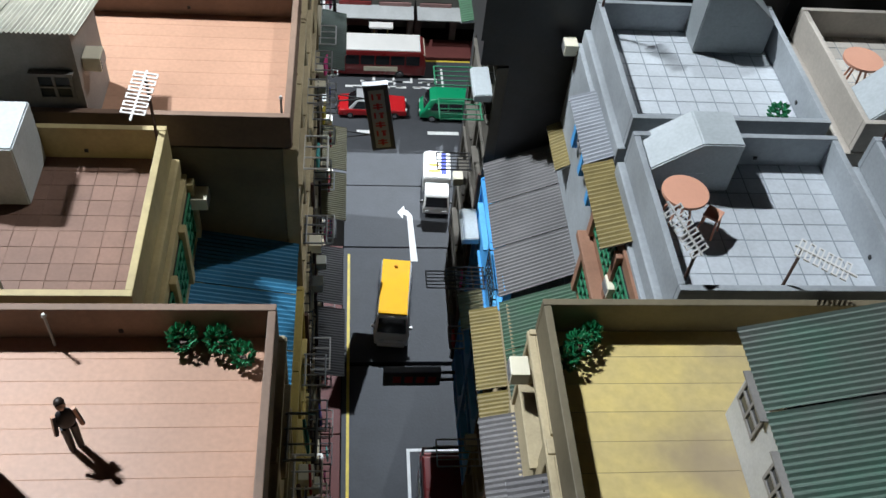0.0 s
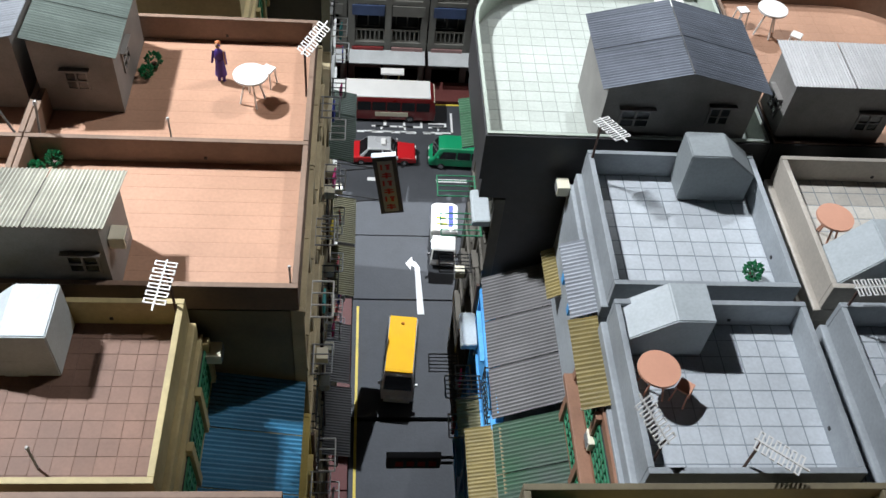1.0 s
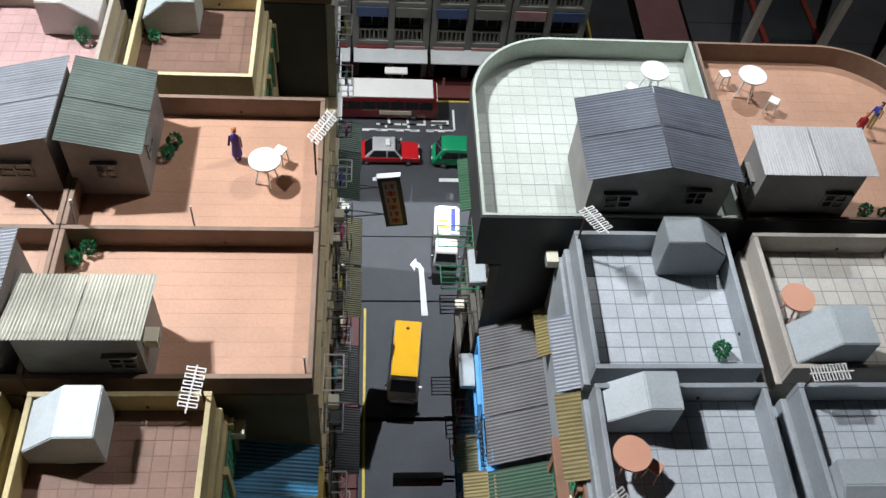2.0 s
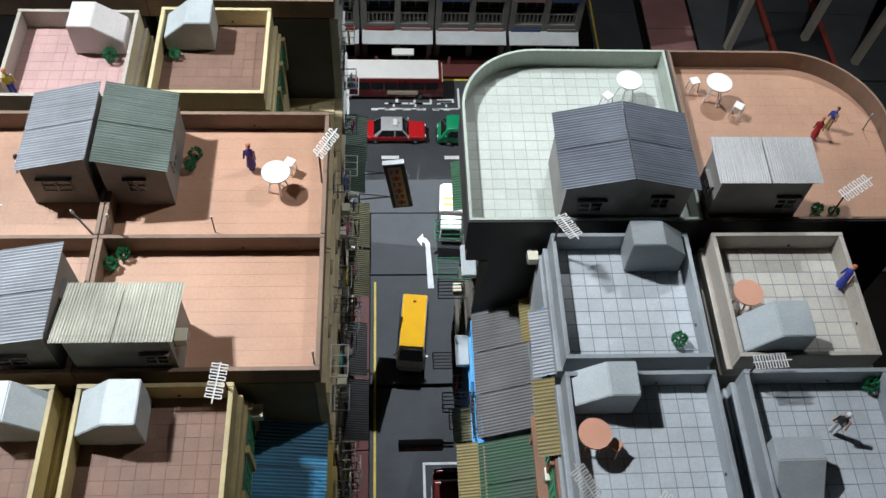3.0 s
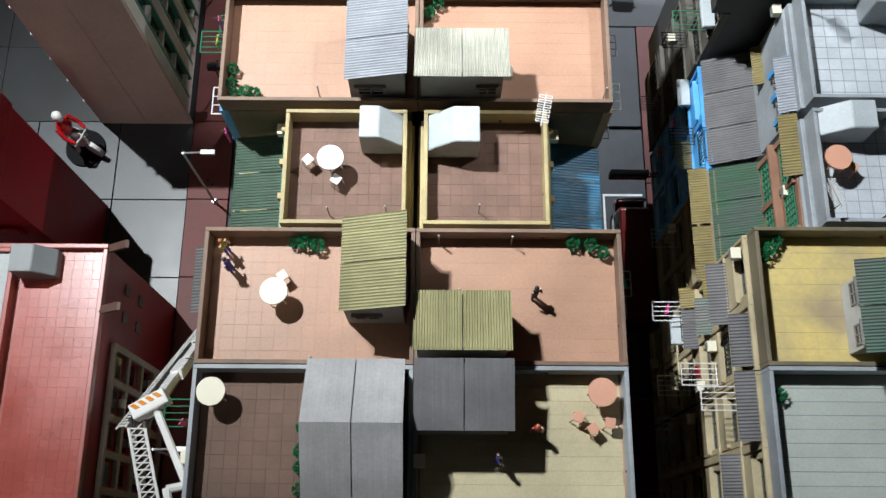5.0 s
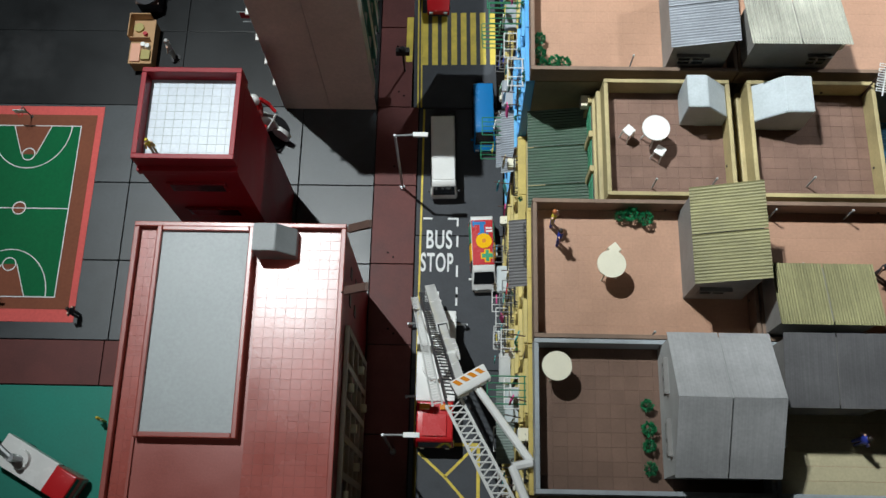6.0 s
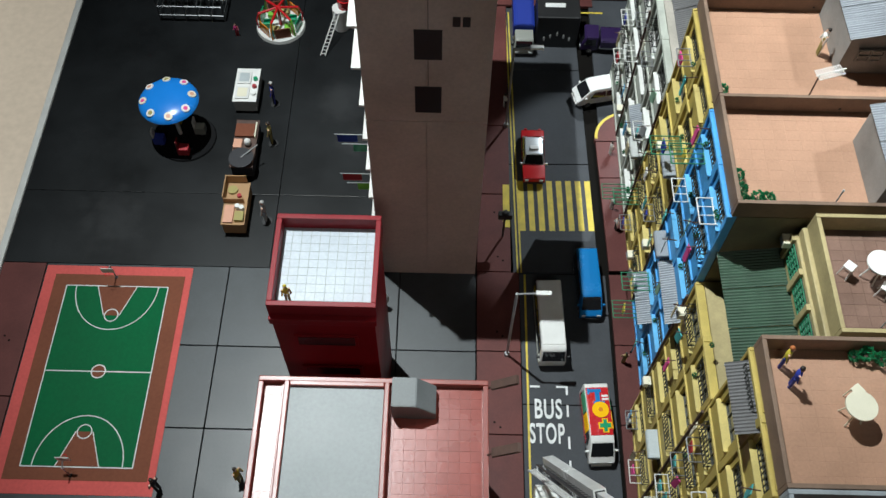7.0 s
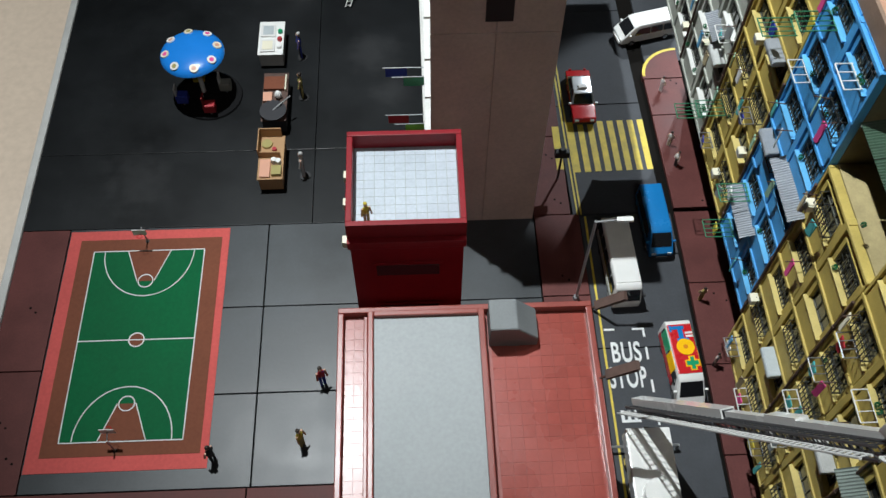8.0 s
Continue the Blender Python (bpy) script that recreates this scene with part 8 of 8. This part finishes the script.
# the fire engine with its raised platform
def fire_engine():
    L, Wd = 1.62, 0.46
    t = thing("fire_engine", -4.1, 1.75, 0, "red and white hydraulic platform fire engine with a raised boom", "fire engine", "", -90)
    h = L / 2
    q = fresh(); box(q, -h, h, -Wd / 2 + 0.05, Wd / 2 - 0.05, 0.08, 0.14, 0.008)
    part("chassis", q, BLACK, t)
    prof = [(h - 0.5, 0.08), (h, 0.08), (h + 0.01, 0.24), (h - 0.04, 0.42), (h - 0.08, 0.45), (h - 0.5, 0.45)]
    q = shell(fresh(), prof, Wd, 0.26, 0.45, 0.08, 0.02)
    part("cab", q, RED_PAINT, t, smooth=True)
    cross_glass(t, (h + 0.01, 0.25), (h - 0.04, 0.41), Wd, 0.26, 0.45, 0.08)
    side_glass(t, [(h - 0.05, 0.27), (h - 0.08, 0.4), (h - 0.24, 0.4), (h - 0.24, 0.27)], Wd, 0.26, 0.45, 0.08)
    side_glass(t, [(h - 0.27, 0.27), (h - 0.27, 0.4), (h - 0.46, 0.4), (h - 0.46, 0.27)], Wd, 0.26, 0.45, 0.08)
    q = fresh(); box(q, h - 0.36, h - 0.1, -0.14, 0.14, 0.451, 0.475, 0.008)
    part("roof_hatch", q, RED_PAINT, t)
    for y in (-0.12, 0.12):
        q = fresh(); box(q, h - 0.47, h - 0.4, y - 0.06, y + 0.06, 0.451, 0.485, 0.01)
        part("beacon", q, AMBER, t)
    q = fresh(); box(q, -h, h - 0.52, -Wd / 2, Wd / 2, 0.14, 0.36, 0.012)
    part("locker_body", q, WHITE_PAINT, t)
    for s in (1, -1):
        for k in range(4):
            q = fresh(); box(q, -h + 0.06 + k * 0.25, -h + 0.27 + k * 0.25, s * Wd / 2 - 0.003, s * Wd / 2 + 0.004, 0.17, 0.34)
            part("locker_door", q, SILVER_PAINT, t)
    q = fresh(); cone(q, -0.1, 0, 0.36, 0.46, 0.16, 0.15, 24)
    part("turntable", q, WHITE_PAINT, t)
    for sx in (h - 0.2, -0.25, -0.55):
        for sy in (1, -1):
            wheel(t, sx, sy * (Wd / 2 - 0.035), 0.08, 0.06)
    lamps(t, h + 0.01, 0.15, 0.14, -h)
    # jacks beside the wheels
    for sx in (-0.7, 0.2):
        for sy in (1, -1):
            q = fresh(); rod(q, (sx, sy * 0.2, 0.12), (sx, sy * 0.36, 0.12), 0.015, 6); rod(q, (sx, sy * 0.36, 0.12), (sx, sy * 0.36, 0.0), 0.015, 6)
            part("jack", q, METAL, t)
    # the boom: world places brought into the engine's frame
    inv = Matrix.Rotation(radians(90), 4, "Z") @ Matrix.Translation((4.1, -1.75, 0))
    def local(p):
        return inv @ Vector(p)
    a, c = local((-4.26, 2.72, 0.46)), local((-3.86, 0.8, 4.5))
    along = (c - a).normalized()
    side = Vector((0, 0, 1)).cross(along).normalized()
    up = along.cross(side).normalized()
    def beam(q, p, r, w, d):
        ends = [[p + side * (w * i) + up * (d * j) for i, j in ((-1, -1), (1, -1), (1, 1), (-1, 1))], [r + side * (w * i) + up * (d * j) for i, j in ((-1, -1), (1, -1), (1, 1), (-1, 1))]]
        lo, hi = ([q.verts.new(v) for v in e] for e in ends)
        q.faces.new(lo); q.faces.new(hi[::-1])
        for i in range(4):
            j = (i + 1) % 4
            q.faces.new((lo[i], lo[j], hi[j], hi[i]))
        bmesh.ops.recalc_face_normals(q, faces=q.faces[:])
    # a dark truss with a white sleeve round its foot and a white tube on its upper part
    q = fresh()
    for i in (-1, 1):
        for j in (-1, 1):
            rod(q, a + side * (0.05 * i) + up * (0.04 * j), c + side * (0.05 * i) + up * (0.04 * j), 0.012, 6)
    boom = part("lower_boom", q, DARK_METAL, t, "dark grey metal truss boom")
    n = 44
    q = fresh()
    for k in range(n):
        p, r = a.lerp(c, k / n), a.lerp(c, (k + 1) / n)
        for i in (-1, 1):
            rod(q, p + side * (0.05 * i) + up * 0.04, r + side * (0.05 * i) - up * 0.04, 0.006, 5)
        rod(q, p - side * 0.05 + up * 0.04, r + side * 0.05 + up * 0.04, 0.006, 5)
    part("bracing", q, DARK_METAL, boom)
    q = fresh(); beam(q, a.lerp(c, 0.0) + up * 0.06 + side * 0.085, a.lerp(c, 0.5) + up * 0.06 + side * 0.085, 0.06, 0.055)
    sleeve = part("boom_sleeve", q, WHITE_PAINT, boom)
    q = fresh(); beam(q, a.lerp(c, 0.4995) + up * 0.06 + side * 0.085, a.lerp(c, 0.503) + up * 0.06 + side * 0.085, 0.045, 0.042)
    part("opening", q, BLACK, sleeve, "dark open end of the sleeve")
    q = fresh(); beam(q, a.lerp(c, 0.5035) + up * 0.06 + side * 0.085, c + up * 0.06 + side * 0.085, 0.034, 0.034); beam(q, a.lerp(c, 0.66) + up * 0.065 + side * 0.1, a.lerp(c, 0.76) + up * 0.065 + side * 0.1, 0.05, 0.045)
    part("boom_tube", q, WHITE_PAINT, boom)
    # ladder along the boom
    q = fresh()
    for s in (0.085, 0.155):
        rod(q, a - side * s, c - side * s, 0.009, 6)
    n = 60
    for k in range(n):
        p = a.lerp(c, (k + 0.5) / n)
        rod(q, p - side * 0.085, p - side * 0.155, 0.006, 5)
    part("boom_ladder", q, PALE_METAL, boom)
    # lattice ladder beyond the elbow
    e0, e1 = local((-3.86, 0.79, 4.52)), local((-3.5, 0.05, 5.02))
    q = fresh()
    d2 = (e1 - e0).normalized()
    s2 = d2.cross(Vector((0, 0, 1))).normalized()
    for s in (-0.06, 0.06):
        rod(q, e0 + s2 * s, e1 + s2 * s, 0.012, 6)
    for k in range(14):
        p, r = e0.lerp(e1, k / 14), e0.lerp(e1, (k + 1) / 14)
        rod(q, p + s2 * 0.06, r - s2 * 0.06, 0.006, 5)
        rod(q, p - s2 * 0.06, r + s2 * 0.06, 0.006, 5)
    part("upper_ladder", q, PALE_METAL, t)
    # bucket with warning chevrons
    m = local((-3.74, 0.93, 4.62))
    q = fresh(); box(q, -0.06, 0.06, -0.14, 0.14, -0.08, 0.06, 0.012)
    b2 = part("bucket", q, WHITE_PAINT, t)
    b2.matrix_basis = at(m.x, m.y, m.z, 30)
    for k in range(4):
        y = -0.125 + k * 0.06
        q = fresh(); prism(q, [(-0.048, y), (-0.048, y + 0.034), (-0.002, y + 0.064), (-0.002, y + 0.03)], "z", 0.059, 0.064)
        part("chevron", q, AMBER, b2)
    q = fresh(); box(q, 0.01, 0.05, -0.125, 0.125, 0.055, 0.063, 0.002)
    part("bucket_rim", q, PALE_METAL, b2)
    # folded upper arm
    chain = [local(p) for p in ((-3.7, 0.9, 4.6), (-3.33, 0.33, 4.94), (-3.46, 0.3, 4.97), (-3.22, -0.35, 5.2))]
    for p, r in zip(chain, chain[1:]):
        q = fresh(); rod(q, p, r, 0.03, 8)
        part("upper_arm", q, WHITE_PAINT, t)
    return t


fire_engine()

t = thing("crane_lorry", -8.75, 0.6, 0, "red and white crane lorry on the teal felt", "lorry", "", -28)
q = fresh(); box(q, -0.5, 0.5, -0.17, 0.17, 0.08, 0.14, 0.008); part("chassis", q, BLACK, t)
q = shell(fresh(), [(0.24, 0.08), (0.56, 0.08), (0.56, 0.24), (0.52, 0.38), (0.24, 0.38)], 0.36, 0.22, 0.38, 0.08, 0.016); part("cab", q, RED_PAINT, t, smooth=True)
cross_glass(t, (0.56, 0.22), (0.52, 0.37), 0.36, 0.22, 0.38, 0.08)
q = fresh(); box(q, -0.52, 0.22, -0.18, 0.18, 0.14, 0.3, 0.012); part("bed", q, WHITE_PAINT, t)
q = fresh(); cone(q, -0.2, 0, 0.3, 0.36, 0.12, 0.11, 20); part("turntable", q, WHITE_PAINT, t)
q = fresh(); rod(q, (-0.2, 0, 0.36), (-0.2, 0, 0.6), 0.05, 8); rod(q, (-0.2, 0, 0.58), (-0.75, 0.12, 0.66), 0.035, 8); part("crane_arm", q, METAL, t)
q = fresh(); box(q, -0.95, -0.7, 0.05, 0.2, 0.58, 0.7, 0.01); part("bucket", q, WHITE_PAINT, t)
for sx in (0.4, -0.3):
    for sy in (1, -1):
        wheel(t, sx, sy * 0.15, 0.065)
q = fresh(); box(q, -11.2, -4.98, -6.9, 1.62, -0.05, 0.0)
structure("felt", q, TEAL, "teal felt laid beside the plaza")

# ---- far side of the cross road ----
SIGN_BLUE = material("faded_blue_sign", (0.06, 0.1, 0.22), 0.6, stain=0.2, size=0.03)
SIGN_RED = material("faded_red_sign", (0.28, 0.03, 0.03), 0.6, stain=0.2, size=0.03)
SIGN_PINK = material("faded_pink_sign", (0.42, 0.25, 0.24), 0.6, stain=0.2, size=0.03)
CONCRETE = material("grey_concrete_frame", (0.2, 0.2, 0.18), 0.65, stain=0.25, size=0.04)
CANVAS = material("pale_canvas", (0.5, 0.53, 0.54), 0.7, stain=0.15, size=0.04)


def far_house(x0, x1, seed):
    """An old shop house over the cross road: columns, balconies with railings, signs and a canvas awning."""
    r = random.Random(seed)
    cx, y = (x0 + x1) / 2, 10.95
    t = thing("shop_house", cx, y, 0, "grey old shop house with balconies, awnings and dark shop fronts", "building", "far shop houses")
    a = (x1 - x0) / 2
    q = fresh(); box(q, -a, a, 0.3, 1.6, 0, 2.9); part("wall", q, DARK_WALL, t)
    for x in (-a + 0.05, a - 0.05, 0.0):
        q = fresh(); box(q, x - 0.045, x + 0.045, 0.0, 0.09, 0, 2.9, 0.008); part("column", q, CONCRETE, t)
    for k, z in enumerate((0.62, 1.3, 1.98, 2.66)):
        q = fresh(); box(q, -a, a, 0.001, 0.3, z, z + 0.07, 0.008); part("balcony_slab", q, CONCRETE, t)
        for s in (-1, 1):
            c = s * a / 2
            q = lattice(fresh(), [c - a * 0.4 + i * a * 0.8 / 7 for i in range(8)], (z + 0.08, z + 0.25), c - a * 0.42, c + a * 0.42, z + 0.07, z + 0.26, 0.009, -0.045, -0.025)
            q.transform(Matrix(((0, 1, 0, 0), (-1, 0, 0, 0), (0, 0, 1, 0), (0, 0, 0, 1))))
            part("railing", q, CONCRETE, t)
            q = fresh(); box(q, c - a * 0.4, c + a * 0.4, -0.012, 0.012, z - 0.17, z - 0.01, 0.004)
            part("sign", q, r.choice((SIGN_BLUE, SIGN_RED, SIGN_PINK, CONCRETE)), t, "faded painted shop sign")
            q = fresh(); box(q, c - a * 0.3, c + a * 0.3, 0.28, 0.31, z + 0.12, z + 0.52); f = part("window", q, CONCRETE, t)
            q = fresh(); box(q, c - a * 0.27, c - 0.01, 0.272, 0.281, z + 0.15, z + 0.49); box(q, c + 0.01, c + a * 0.27, 0.272, 0.281, z + 0.15, z + 0.49); part("pane", q, PANE, f)
    q = fresh(); prism(q, [(0.0, 0.56), (-0.22, 0.49), (-0.22, 0.475), (0.0, 0.53)], "x", -a + 0.02, a - 0.02); part("awning", q, CANVAS, t, "pale canvas awning")
    for s in (-1, 1):
        q = fresh(); box(q, s * a / 2 - a * 0.36, s * a / 2 + a * 0.36, 0.27, 0.31, 0.03, 0.4); part("shop_front", q, r.choice((SIGN_PINK, CONCRETE, SIGN_RED)), t)


for i in range(7):
    far_house(-4.6 + i * 1.1, -3.5 + i * 1.1 - 0.01, i)
t = thing("bus_shelter", 0.42, 10.55, 0.03, "small white-roofed bus stop shelter", "bus shelter")
q = fresh(); box(q, -0.16, 0.16, -0.06, 0.06, 0.46, 0.49, 0.006); part("roof", q, WHITE, t)
for x in (-0.09, 0.09):
    q = fresh(); rod(q, (x, 0, 0), (x, 0, 0.46), 0.012, 6); part("post", q, GOLD_CLOTH, t)
# streets that run away beyond the corner
slabs(3.45, 4.25, 10.52, 14.9, [], [12.0], ASPHALT, "road_far", "grey asphalt far road")
slabs(4.35, 5.1, 10.52, 14.9, [], [11.6, 13.0], PINK_PAVE, "pavement_pink", "dusty pink far pavement", 0.03)
slabs(5.15, 6.3, 10.52, 14.9, [], [12.4], ASPHALT, "road_far", "grey asphalt far road")
slabs(6.4, 7.2, 10.52, 14.9, [], [12.0], SLAB, "pavement_dark", "dark far pavement", 0.03)
slabs(7.3, 12.9, 10.52, 14.9, [9.0], [12.0], ASPHALT, "road_far", "grey asphalt far road")
mark("kerb_line", [(3.5, 3.53, 10.52, 14.8)], LINE_YELLOW, "yellow kerb line")
for x in (6.34, 7.24):
    q = fresh(); box(q, x - 0.04, x + 0.04, 10.52, 14.9, -0.05, 0.07, 0.01)
    structure("kerb", q, RED_TRIM, "red painted kerb")
for x, y, lean in ((5.6, 11.2, 0.5), (6.9, 11.4, 0.6), (7.6, 10.9, 0.7)):
    t = thing("display_post", x, y, 0, "pale slanting post of the display stand", "post", "display posts")
    q = fresh(); rod(q, (0, 0, 0), (lean, 0.6, 4.2), 0.075, 4); part("post", q, BEIGE_WALL, t)
